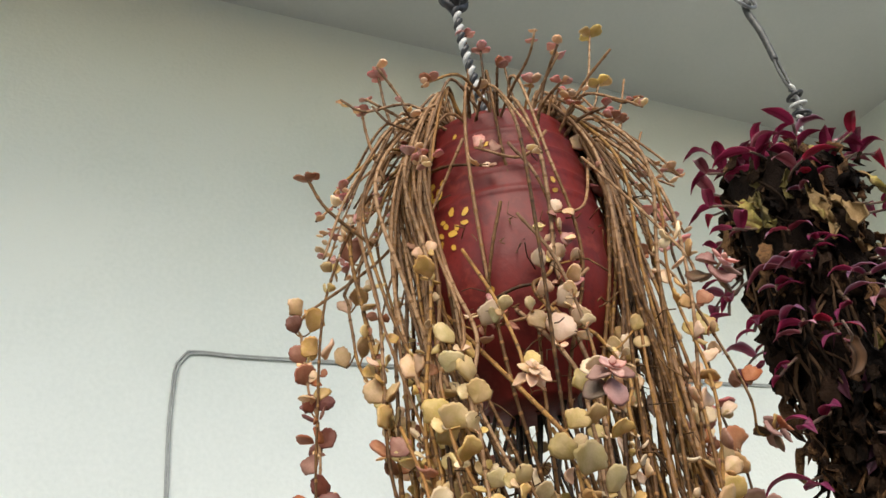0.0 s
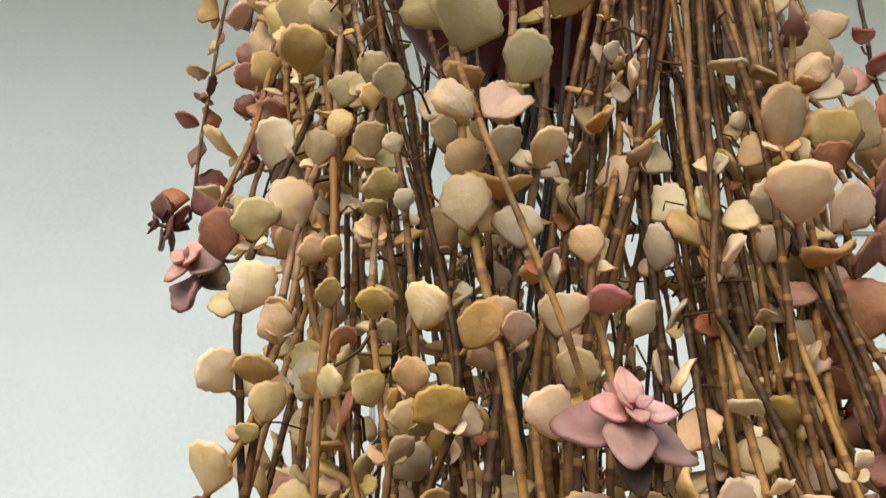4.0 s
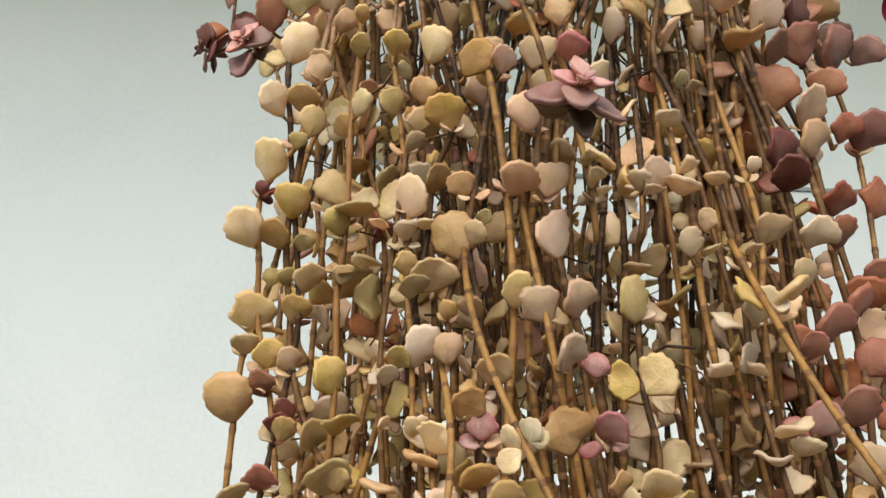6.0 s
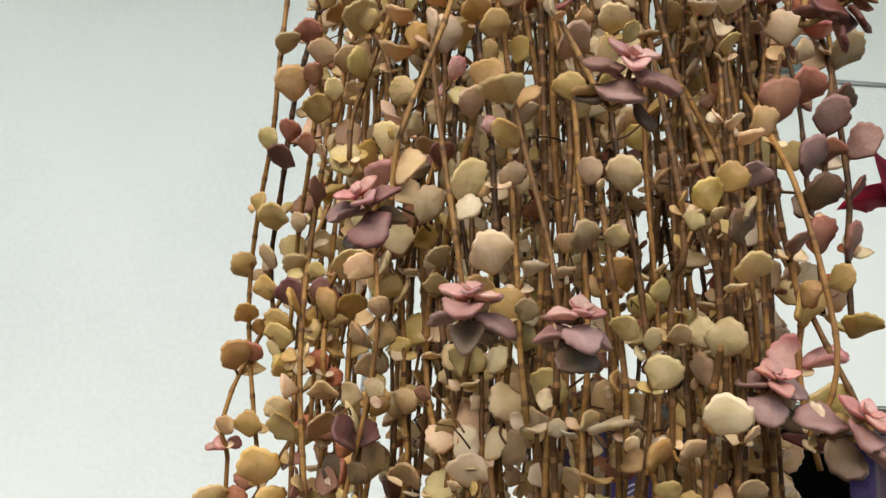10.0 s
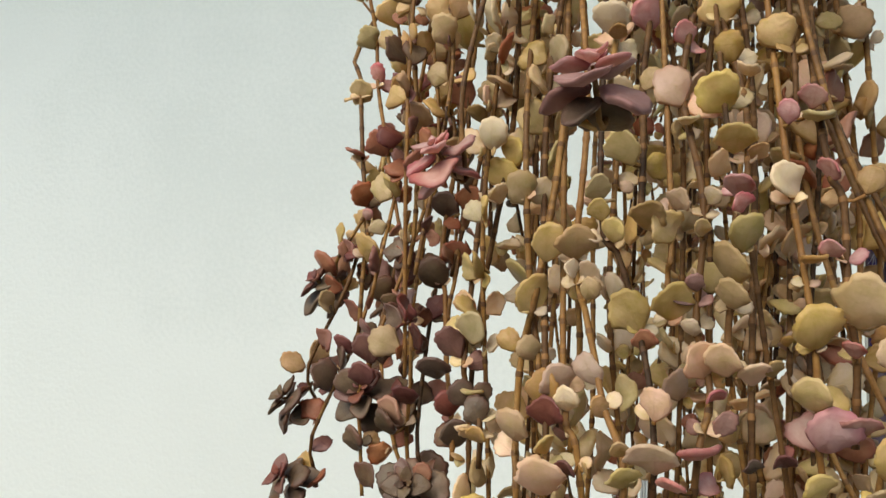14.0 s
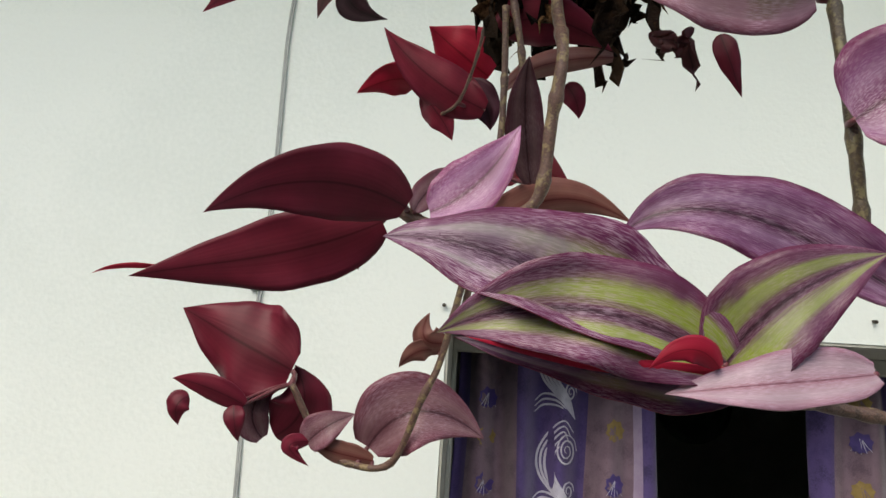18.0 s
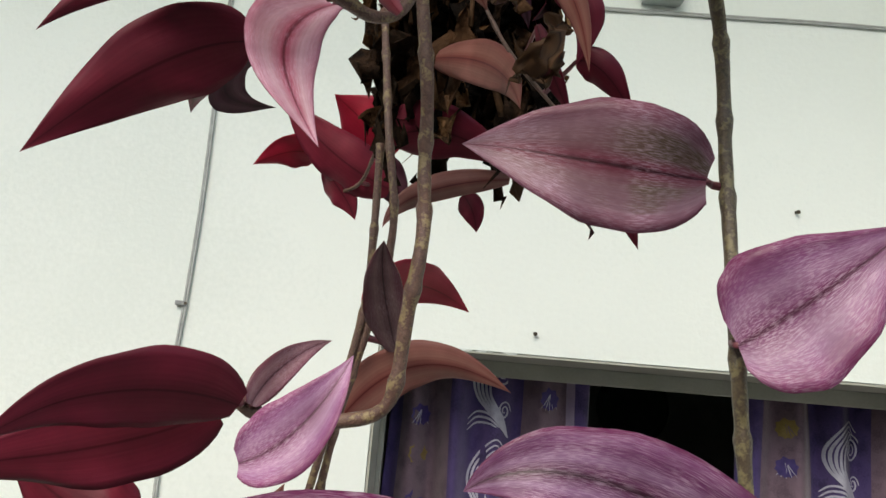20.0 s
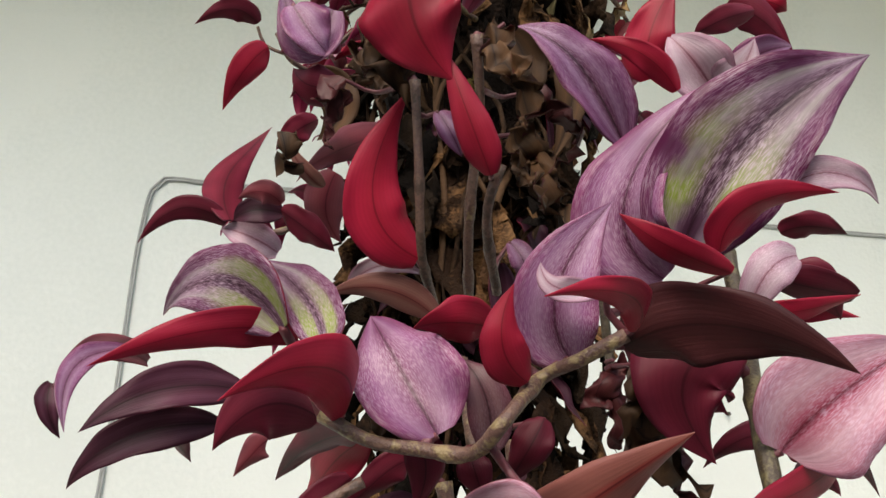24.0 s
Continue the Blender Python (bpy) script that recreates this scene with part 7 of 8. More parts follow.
for k in range(90):
    a = zr.uniform(0, 2 * math.pi)
    z0 = zr.uniform(2.4, 2.66)
    z1 = zr.uniform(2.13, 2.36)
    pts = []
    for q in (0, 0.2, 0.4, 0.6, 0.8, 1.0):
        z = z0 + (z1 - z0) * q
        pts.append(round_pot(a + zr.uniform(-0.45, 0.45), husk(z) * zr.uniform(0.3, 1.0), z))
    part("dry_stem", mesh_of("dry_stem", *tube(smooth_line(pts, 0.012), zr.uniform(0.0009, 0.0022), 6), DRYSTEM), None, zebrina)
for k in range(300):
    a = zr.uniform(0, 2 * math.pi)
    z0 = zr.uniform(2.17, 2.66)
    base = round_pot(a, husk(z0) * zr.uniform(0.55, 1.08), z0)
    out = Vector((math.cos(a), math.sin(a), 0))
    side = Vector((-math.sin(a), math.cos(a), 0))
    tip = base + out * zr.uniform(-0.012, 0.02) + side * zr.uniform(-0.024, 0.024) + Vector((0, 0, -zr.uniform(0.03, 0.075)))
    blade_part("dry_leaf", zebrina, [DRY_Y if zr.random() < (0.2 if z0 > 2.46 else 0.0) else DRY, DRY], base, tip, zr.uniform(0.008, 0.02), out + side * zr.uniform(-0.9, 0.9), zr.uniform(-0.3, 0.3), zr.uniform(0.3, 1.4), rows=13, cols=6, crumple=0.012)
for a, z0, zl in ((-2.2, 2.6, 0.08), (-1.9, 2.57, 0.07), (-2.9, 2.6, 0.05)):
    base = round_pot(a, 0.073, z0)
    blade_part("dying_leaf", zebrina, [DRY_Y, DRY_Y], base, base + Vector((0.004, -0.004, -zl)), 0.012, (math.cos(a), math.sin(a), 0.1), 0.1, 1.2, rows=15, cols=7, crumple=0.022)
# more withered leaves, matted together, near black to stand for inner shade
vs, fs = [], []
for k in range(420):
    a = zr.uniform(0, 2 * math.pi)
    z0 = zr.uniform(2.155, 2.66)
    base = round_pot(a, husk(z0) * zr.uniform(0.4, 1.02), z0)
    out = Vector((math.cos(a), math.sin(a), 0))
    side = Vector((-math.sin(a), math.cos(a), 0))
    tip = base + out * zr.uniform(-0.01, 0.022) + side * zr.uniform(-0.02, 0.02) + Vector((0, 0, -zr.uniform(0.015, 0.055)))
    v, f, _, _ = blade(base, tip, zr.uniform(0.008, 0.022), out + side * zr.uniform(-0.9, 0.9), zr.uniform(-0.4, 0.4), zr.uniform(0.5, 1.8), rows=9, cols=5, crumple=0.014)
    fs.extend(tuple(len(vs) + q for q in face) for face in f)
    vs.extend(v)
tagged(part("dry_litter", mesh_of("dry_litter", vs, fs, DRY_SHADE), None, zebrina, "matted brown withered leaves, darkened for inner shade"), kind="stuff")
# limp dark leaves inside the hanging mass
for k in range(70):
    a = zr.uniform(0, 2 * math.pi)
    z0 = zr.uniform(2.2, 2.5)
    base = round_pot(a, husk(z0) * zr.uniform(0.3, 0.95), z0)
    tip = base + Vector((zr.uniform(-0.025, 0.025), zr.uniform(-0.025, 0.025), -zr.uniform(0.02, 0.045)))
    zleaf(base, tip, zr.uniform(0.012, 0.018), (math.cos(a), math.sin(a), zr.uniform(-0.4, 0.4)), "w", zr.uniform(-0.1, 0.2), 0.5)

# fresh crown and side growth
def sprig(start, way, n, size, style_pick):
    """A short shoot with leaves to either side."""
    way = Vector(way).normalized()
    p = Vector(start)
    pts, turn = [p.copy()], zr.choice((0, 1))
    spots = []
    for k in range(n):
        way = (way + Vector((zr.uniform(-0.3, 0.3), zr.uniform(-0.3, 0.3), zr.uniform(-0.35, 0.15)))).normalized()
        p = p + way * size * 0.42
        pts.append(p.copy())
        spots.append((p.copy(), way.copy(), (k + turn) % 2))
    if len(pts) > 1:
        zstem(pts, 0.0015)
    for p, w, s in spots:
        side = w.cross(Vector((0, 0, 1)))
        side = side.normalized() if side.length > 1e-4 else Vector((1, 0, 0))
        go = (w * 0.55 + side * (0.8 if s else -0.8) + Vector((0, 0, zr.uniform(-0.1, 0.35)))).normalized()
        ln = size * zr.uniform(0.75, 1.15)
        zleaf(p, p + go * ln + Vector((0, 0, -0.12 * ln)), ln * zr.uniform(0.34, 0.46), Vector((zr.uniform(-0.3, 0.3), zr.uniform(-0.3, 0.3), 1)), style_pick(), zr.uniform(0.08, 0.24), zr.uniform(0.3, 0.6))


def wine_mix():
    return zr.choice("kkkplqkk")


for k in range(34):
    a = zr.uniform(0, 2 * math.pi)
    sprig(round_pot(a, zr.uniform(0.01, 0.055), zr.uniform(2.62, 2.65)), (math.cos(a), math.sin(a), zr.uniform(0.4, 1.8)), zr.randint(2, 3), zr.uniform(0.03, 0.042), wine_mix)
for a, z0 in ((3.0, 2.6), (3.3, 2.56), (2.7, 2.52), (3.9, 2.6), (0.2, 2.55), (0.5, 2.5), (-0.2, 2.45), (0.9, 2.58), (1.4, 2.5), (1.9, 2.46), (-0.5, 2.6), (-0.9, 2.57), (2.2, 2.54), (3.4, 2.36), (2.9, 2.31)):
    sprig(round_pot(a, 0.07, z0), (math.cos(a), math.sin(a), zr.uniform(-0.5, 0.2)), zr.randint(2, 3), zr.uniform(0.032, 0.044), wine_mix)
for k in range(12):
    a = 2.5 + 1.7 * k / 11
    sprig(round_pot(a, 0.068, zr.uniform(2.42, 2.6)), (math.cos(a), math.sin(a), zr.uniform(-0.8, 0.0)), zr.randint(2, 3), zr.uniform(0.02, 0.03), wine_mix)
for k in range(9):
    a = 3.3 + 1.4 * k / 8
    sprig(round_pot(a, 0.066, zr.uniform(2.44, 2.57)), (math.cos(a), math.sin(a), zr.uniform(-0.7, 0.2)), 2, zr.uniform(0.028, 0.036), lambda: zr.choice("vgklq"))
# the leafy stems in front
zstem([(0.454, -0.010, 2.225), (0.465, -0.014, 2.219), (0.478, -0.017, 2.217), (0.489, -0.023, 2.216), (0.494, -0.034, 2.222), (0.505, -0.024, 2.234), (0.512, -0.033, 2.237), (0.521, -0.039, 2.242)], .0018)
zstem([(0.473, -0.003, 2.324), (0.476, 0.005, 2.299), (0.479, 0.018, 2.277), (0.486, 0.042, 2.268)], .0015)
zstem([(0.490, -0.010, 2.337), (0.493, 0.001, 2.317), (0.493, 0.018, 2.288), (0.497, 0.041, 2.268)], .0017)
zstem([(0.498, -0.007, 2.297), (0.496, 0.003, 2.284), (0.504, 0.029, 2.270)], .0016)
zstem([(0.495, 0.003, 2.186), (0.495, -0.009, 2.171), (0.502, 0.003, 2.158), (0.502, -0.004, 2.147)], .0017)
zstem([(0.535, 0.020, 2.269), (0.538, 0.022, 2.245), (0.543, 0.022, 2.223), (0.540, 0.023, 2.203), (0.537, 0.032, 2.189), (0.538, 0.047, 2.173)], .0015, ZSTEM_D)
zstem([(0.519, -0.012, 2.146), (0.516, -0.014, 2.134), (0.507, -0.022, 2.125), (0.500, -0.025, 2.118), (0.494, -0.028, 2.112)], .0018)
zstem([(0.460, -0.022, 2.135), (0.464, -0.026, 2.127), (0.473, -0.029, 2.119), (0.482, -0.030, 2.113), (0.489, -0.030, 2.111)], .0018)
zstem([(0.499, 0.009, 2.165), (0.492, 0.002, 2.153), (0.487, -0.003, 2.134), (0.481, -0.006, 2.128), (0.472, -0.010, 2.125)], .0016)
zstem([(0.506, 0.008, 2.150), (0.508, 0.001, 2.137), (0.506, -0.001, 2.125)], .0016)
zstem([(0.574, 0.024, 2.311), (0.574, 0.010, 2.264), (0.564, -0.014, 2.225), (0.565, -0.021, 2.194), (0.573, -0.018, 2.165), (0.611, 0.047, 2.141), (0.620, 0.060, 2.083), (0.621, 0.051, 2.024), (0.625, 0.056, 1.997), (0.629, 0.061, 1.972)], .0026, ZSTEM_D)
zstem([(0.428, 0.048, 2.361), (0.421, 0.048, 2.364), (0.418, 0.046, 2.370)], .0006)
zstem([(0.485, 0.196, 2.181), (0.476, 0.282, 2.167), (0.461, 0.338, 2.148), (0.444, 0.361, 2.143)], 0.0013)
zstem([(0.445, 0.127, 2.348), (0.430, 0.124, 2.322), (0.416, 0.126, 2.320)], 0.0012)
zstem([(0.449, 0.147, 2.407), (0.424, 0.123, 2.404), (0.415, 0.120, 2.417)], 0.0012)
zstem([(0.553, 0.039, 2.277), (0.543, 0.025, 2.218), (0.539, 0.022, 2.191), (0.531, 0.020, 2.162), (0.528, 0.029, 2.133)], 0.0017)
zstem([(0.494, 0.038, 2.250), (0.498, 0.027, 2.216), (0.497, 0.013, 2.193), (0.500, 0.007, 2.176), (0.505, 0.002, 2.156), (0.509, 0.005, 2.144)], 0.0022)
zstem([(0.512, 0.044, 2.226), (0.510, 0.033, 2.195), (0.504, 0.017, 2.177), (0.494, 0.012, 2.160), (0.489, 0.009, 2.136), (0.476, 0.002, 2.132)], 0.0020)
zstem([(0.444, -0.039, 2.199), (0.452, -0.039, 2.201), (0.464, -0.042, 2.208)], 0.0014)
zstem([(0.458, 0.002, 2.136), (0.464, 0.003, 2.130), (0.468, 0.004, 2.125), (0.477, 0.020, 2.122), (0.484, 0.025, 2.121), (0.492, 0.031, 2.119), (0.500, 0.035, 2.122), (0.504, 0.038, 2.130), (0.506, 0.050, 2.145)], 0.0022)
zstem([(0.479, 0.025, 2.122), (0.487, 0.037, 2.135), (0.490, 0.047, 2.160), (0.484, 0.061, 2.189)], 0.0020)
zstem([(0.493, 0.063, 2.214), (0.501, 0.060, 2.178), (0.511, 0.065, 2.115), (0.513, 0.072, 2.081), (0.515, 0.059, 2.053), (0.512, 0.064, 2.026), (0.508, 0.071, 1.996), (0.491, 0.076, 1.988), (0.468, 0.083, 1.986), (0.449, 0.085, 1.994)], 0.0027)
zstem([(0.486, 0.132, 2.173), (0.495, 0.114, 2.109), (0.501, 0.112, 2.067), (0.495, 0.119, 2.030), (0.485, 0.127, 1.988), (0.479, 0.134, 1.953)], 0.0018)
zstem([(0.526, 0.122, 2.185), (0.543, 0.109, 2.148), (0.569, 0.105, 2.116)], 0.0009)
zstem([(0.492, 0.115, 2.103), (0.493, 0.115, 2.058), (0.491, 0.119, 2.027), (0.478, 0.127, 1.967), (0.470, 0.134, 1.934), (0.463, 0.136, 1.918), (0.450, 0.147, 1.888), (0.430, 0.151, 1.886), (0.415, 0.153, 1.894), (0.400, 0.146, 1.921)], 0.0017)
zstem([(0.663, 0.036, 1.913), (0.594, 0.023, 1.921), (0.560, 0.004, 1.927)], 0.0022)
zleaf((0.459, -0.011, 2.225), (0.434, -0.048, 2.224), 0.0172, (-0.76, 0.52, 0.38), 'p', (0.456, -0.038, 2.231), 0.50)
zleaf((0.446, -0.010, 2.243), (0.406, -0.037, 2.229), 0.0103, (-0.61, 0.67, 0.42), 'p', (0.430, -0.030, 2.240), 0.40)
zleaf((0.411, -0.021, 2.236), (0.406, -0.043, 2.215), 0.0061, (0.25, -0.71, 0.66), 'l', (0.404, -0.037, 2.229), 0.40)
zleaf((0.444, -0.026, 2.242), (0.408, -0.000, 2.250), 0.0208, (-0.60, -0.80, -0.08), 'g', (0.428, -0.020, 2.254), 0.45)
zleaf((0.454, -0.032, 2.237), (0.431, 0.005, 2.269), 0.0144, (-0.34, -0.73, 0.60), 'g', (0.447, -0.018, 2.253), 0.40)
zleaf((0.433, 0.052, 2.286), (0.412, 0.052, 2.294), 0.0125, (0.03, -1.00, 0.02), 's', (0.423, 0.048, 2.290), 0.40)
zleaf((0.415, 0.051, 2.295), (0.386, 0.057, 2.288), 0.0090, (0.03, 0.83, 0.55), 'w', (0.400, 0.048, 2.298), 0.40)
zleaf((0.417, 0.046, 2.294), (0.420, 0.091, 2.347), 0.0146, (-0.33, 0.73, -0.59), 'w', (0.411, 0.066, 2.319), 0.30)
zleaf((0.434, 0.037, 2.298), (0.420, 0.038, 2.299), 0.0087, (0.11, 0.87, 0.48), 'q', (0.428, 0.033, 2.300), 0.40)
zleaf((0.434, 0.043, 2.297), (0.417, 0.046, 2.294), 0.0105, (-0.18, -0.98, -0.01), 'w', (0.425, 0.040, 2.296), 0.40)
zleaf((0.434, 0.043, 2.298), (0.452, 0.045, 2.286), 0.0116, (0.31, 0.73, 0.61), 'w', (0.444, 0.040, 2.290), 0.40)
zleaf((0.471, 0.127, 2.374), (0.432, 0.078, 2.325), 0.0157, (-0.85, 0.51, 0.16), 'q', (0.451, 0.098, 2.350), 0.40)
zleaf((0.449, 0.080, 2.330), (0.452, 0.100, 2.310), 0.0178, (-0.08, 0.70, 0.71), 'q', (0.446, 0.087, 2.317), 0.30)
zleaf((0.478, 0.021, 2.277), (0.472, 0.004, 2.325), 0.0196, (-0.10, 0.95, 0.31), 'p', (0.463, 0.012, 2.293), 0.35)
zleaf((0.470, -0.031, 2.345), (0.482, -0.022, 2.314), 0.0332, (0.46, 0.78, 0.42), 'p', (0.470, -0.029, 2.327), 0.35)
zleaf((0.494, -0.015, 2.290), (0.479, -0.024, 2.322), 0.0112, (0.34, 0.84, 0.41), 'p', (0.487, -0.022, 2.302), 0.45)
zleaf((0.533, -0.009, 2.307), (0.501, -0.016, 2.337), 0.0197, (0.11, -0.99, -0.11), 'v', (0.517, -0.018, 2.326), 0.50)
zleaf((0.542, -0.028, 2.313), (0.518, -0.030, 2.325), 0.0078, (0.24, 0.78, 0.58), 'p', (0.531, -0.033, 2.320), 0.40)
zleaf((0.545, -0.003, 2.332), (0.551, -0.014, 2.360), 0.0171, (0.36, 0.90, 0.26), 'p', (0.543, -0.011, 2.343), 0.40)
zleaf((0.564, -0.008, 2.325), (0.548, -0.012, 2.342), 0.0200, (-0.16, -0.91, -0.38), 's', (0.554, -0.014, 2.333), 0.45)
zleaf((0.562, -0.010, 2.324), (0.573, -0.017, 2.341), 0.0147, (-0.34, -0.92, -0.18), 's', (0.567, -0.016, 2.328), 0.40)
zleaf((0.573, -0.003, 2.337), (0.592, -0.008, 2.346), 0.0123, (-0.11, -0.94, -0.32), 'l', (0.579, -0.009, 2.341), 0.40)
zleaf((0.542, -0.023, 2.268), (0.588, -0.046, 2.319), 0.0365, (-0.37, -0.93, -0.09), 'g', (0.556, -0.039, 2.296), 0.45)
zleaf((0.542, -0.011, 2.265), (0.550, -0.030, 2.315), 0.0273, (-0.62, -0.77, -0.19), 'l', (0.529, -0.020, 2.284), 0.40)
zleaf((0.512, -0.024, 2.239), (0.520, -0.038, 2.275), 0.0226, (-0.36, -0.90, -0.26), 'l', (0.507, -0.033, 2.254), 0.40)
zleaf((0.521, -0.044, 2.242), (0.494, -0.070, 2.241), 0.0083, (-0.50, 0.49, 0.71), 'p', (0.513, -0.063, 2.244), 0.50)
zleaf((0.514, -0.047, 2.250), (0.500, -0.047, 2.256), 0.0060, (0.03, -1.00, 0.00), 's', (0.502, -0.049, 2.249), 0.30)
zleaf((0.545, -0.038, 2.264), (0.571, -0.046, 2.279), 0.0111, (-0.11, 0.77, 0.63), 'p', (0.550, -0.046, 2.273), 0.40)
zleaf((0.564, -0.036, 2.282), (0.591, -0.038, 2.280), 0.0098, (-0.09, -1.00, 0.03), 's', (0.575, -0.042, 2.285), 0.40)
zleaf((0.546, -0.041, 2.258), (0.520, -0.042, 2.270), 0.0082, (0.30, 0.63, 0.72), 'p', (0.529, -0.045, 2.262), 0.40)
zleaf((0.558, -0.049, 2.260), (0.547, -0.041, 2.242), 0.0102, (-0.40, -0.91, -0.14), 's', (0.549, -0.050, 2.254), 0.15)
zleaf((0.523, -0.032, 2.241), (0.561, -0.061, 2.233), 0.0207, (0.56, 0.59, 0.58), 'b', (0.536, -0.052, 2.242), 0.30)
zleaf((0.617, 0.056, 2.309), (0.642, 0.053, 2.309), 0.0124, (0.05, 0.62, 0.78), 'w', (0.627, 0.050, 2.310), 0.40)
zleaf((0.616, 0.051, 2.291), (0.636, 0.055, 2.276), 0.0173, (0.38, 0.66, 0.65), 'w', (0.625, 0.048, 2.285), 0.40)
zleaf((0.622, 0.066, 2.279), (0.647, 0.063, 2.280), 0.0086, (0.10, 0.88, 0.47), 'p', (0.631, 0.060, 2.280), 0.40)
zleaf((0.566, -0.019, 2.220), (0.607, -0.023, 2.250), 0.0341, (-0.03, -1.00, -0.08), 'q', (0.579, -0.024, 2.233), 0.35)
zleaf((0.482, -0.012, 2.221), (0.464, 0.006, 2.255), 0.0294, (-0.19, -0.91, 0.38), 'l', (0.473, -0.007, 2.237), 0.50)
zleaf((0.497, -0.003, 2.219), (0.488, -0.005, 2.242), 0.0127, (0.09, -0.99, -0.09), 'm', (0.494, -0.009, 2.232), 0.40)
zleaf((0.486, 0.034, 2.262), (0.451, 0.035, 2.268), 0.0115, (0.14, 0.81, 0.57), 'm', (0.469, 0.029, 2.269), 0.40)
zleaf((0.496, -0.006, 2.250), (0.475, -0.013, 2.247), 0.0136, (-0.32, 0.70, 0.64), 'p', (0.485, -0.014, 2.249), 0.40)
zleaf((0.500, -0.030, 2.232), (0.495, -0.038, 2.252), 0.0114, (0.09, 0.90, 0.42), 'p', (0.493, -0.037, 2.239), 0.40)
zleaf((0.458, 0.043, 2.274), (0.483, 0.039, 2.277), 0.0070, (-0.14, -0.99, -0.09), 's', (0.469, 0.036, 2.279), 0.40)
zleaf((0.507, 0.023, 2.285), (0.509, 0.027, 2.274), 0.0089, (0.05, -0.95, -0.31), 'l', (0.511, 0.021, 2.277), 0.40)
zleaf((0.481, 0.004, 2.318), (0.489, 0.007, 2.305), 0.0076, (0.02, -0.97, -0.26), 'l', (0.485, 0.002, 2.310), 0.30)
zleaf((0.426, 0.058, 2.240), (0.382, 0.042, 2.223), 0.0153, (0.27, -0.95, 0.18), 'w', (0.403, 0.044, 2.237), 0.35)
zleaf((0.419, 0.058, 2.229), (0.374, 0.058, 2.207), 0.0142, (0.01, -1.00, -0.03), 'w', (0.394, 0.052, 2.223), 0.35)
zleaf((0.393, 0.065, 2.249), (0.373, 0.041, 2.235), 0.0096, (0.67, -0.70, 0.23), 'c', (0.382, 0.046, 2.249), 0.40)
zleaf((0.370, 0.048, 2.238), (0.374, 0.052, 2.222), 0.0073, (0.17, -0.96, -0.20), 'w', (0.371, 0.046, 2.230), 0.40)
zleaf((0.452, 0.022, 2.228), (0.426, 0.010, 2.217), 0.0204, (-0.46, 0.88, 0.13), 'w', (0.438, 0.009, 2.229), 0.50)
zleaf((0.436, 0.047, 2.224), (0.427, 0.052, 2.214), 0.0093, (-0.11, 0.87, 0.49), 'q', (0.433, 0.045, 2.220), 0.40)
zleaf((0.407, 0.070, 2.229), (0.403, 0.111, 2.222), 0.0103, (-0.11, 0.17, 0.98), 'w', (0.402, 0.086, 2.226), 0.40)
zleaf((0.463, 0.044, 2.226), (0.435, 0.108, 2.215), 0.0134, (0.39, 0.32, 0.87), 'w', (0.449, 0.070, 2.225), 0.40)
zleaf((0.467, 0.125, 2.233), (0.445, 0.195, 2.206), 0.0224, (0.50, 0.44, 0.74), 'p', (0.453, 0.155, 2.222), 0.40)
zleaf((0.482, 0.061, 2.221), (0.460, 0.072, 2.202), 0.0117, (0.07, 0.91, 0.41), 'w', (0.472, 0.061, 2.215), 0.40)
zleaf((0.496, 0.007, 2.186), (0.538, -0.033, 2.222), 0.0207, (0.28, 0.79, 0.55), 'c', (0.514, -0.017, 2.204), 0.40)
zleaf((0.502, -0.035, 2.204), (0.486, -0.005, 2.187), 0.0139, (-0.58, -0.61, -0.54), 'q', (0.491, -0.026, 2.202), 0.40)
zleaf((0.564, -0.031, 2.163), (0.507, -0.054, 2.190), 0.0219, (-0.01, -0.75, -0.66), 'q', (0.538, -0.049, 2.183), 0.30)
zleaf((0.527, 0.026, 2.152), (0.582, 0.004, 2.157), 0.0220, (0.37, 0.92, 0.14), 'm', (0.547, 0.007, 2.169), 0.35)
zleaf((0.533, 0.002, 2.197), (0.560, 0.010, 2.180), 0.0172, (-0.04, -0.88, -0.47), 'b', (0.544, 0.000, 2.194), 0.40)
zleaf((0.568, 0.060, 2.198), (0.587, 0.063, 2.184), 0.0143, (0.28, 0.78, 0.55), 'b', (0.582, 0.056, 2.192), 0.40)
zleaf((0.560, -0.016, 2.249), (0.554, -0.006, 2.218), 0.0298, (0.26, 0.93, 0.25), 'w', (0.544, -0.015, 2.237), 0.30)
zleaf((0.593, -0.007, 2.225), (0.545, -0.028, 2.206), 0.0112, (-0.48, 0.83, 0.30), 'p', (0.569, -0.020, 2.211), 0.35)
zleaf((0.587, 0.016, 2.211), (0.670, 0.097, 2.221), 0.0112, (-0.28, 0.18, 0.94), 'w', (0.623, 0.049, 2.229), 0.40)
zleaf((0.454, -0.036, 2.149), (0.407, -0.027, 2.144), 0.0101, (0.09, 0.79, 0.61), 'w', (0.431, -0.038, 2.153), 0.35)
zleaf((0.405, -0.013, 2.147), (0.395, -0.010, 2.137), 0.0054, (0.00, -0.95, -0.30), 's', (0.400, -0.016, 2.143), 0.30)
zleaf((0.452, -0.008, 2.154), (0.424, -0.014, 2.159), 0.0150, (0.25, -0.91, 0.32), 'g', (0.439, -0.017, 2.162), 0.45)
zleaf((0.459, 0.006, 2.148), (0.444, 0.021, 2.187), 0.0166, (-0.22, -0.94, 0.27), 'v', (0.453, 0.010, 2.166), 0.45)
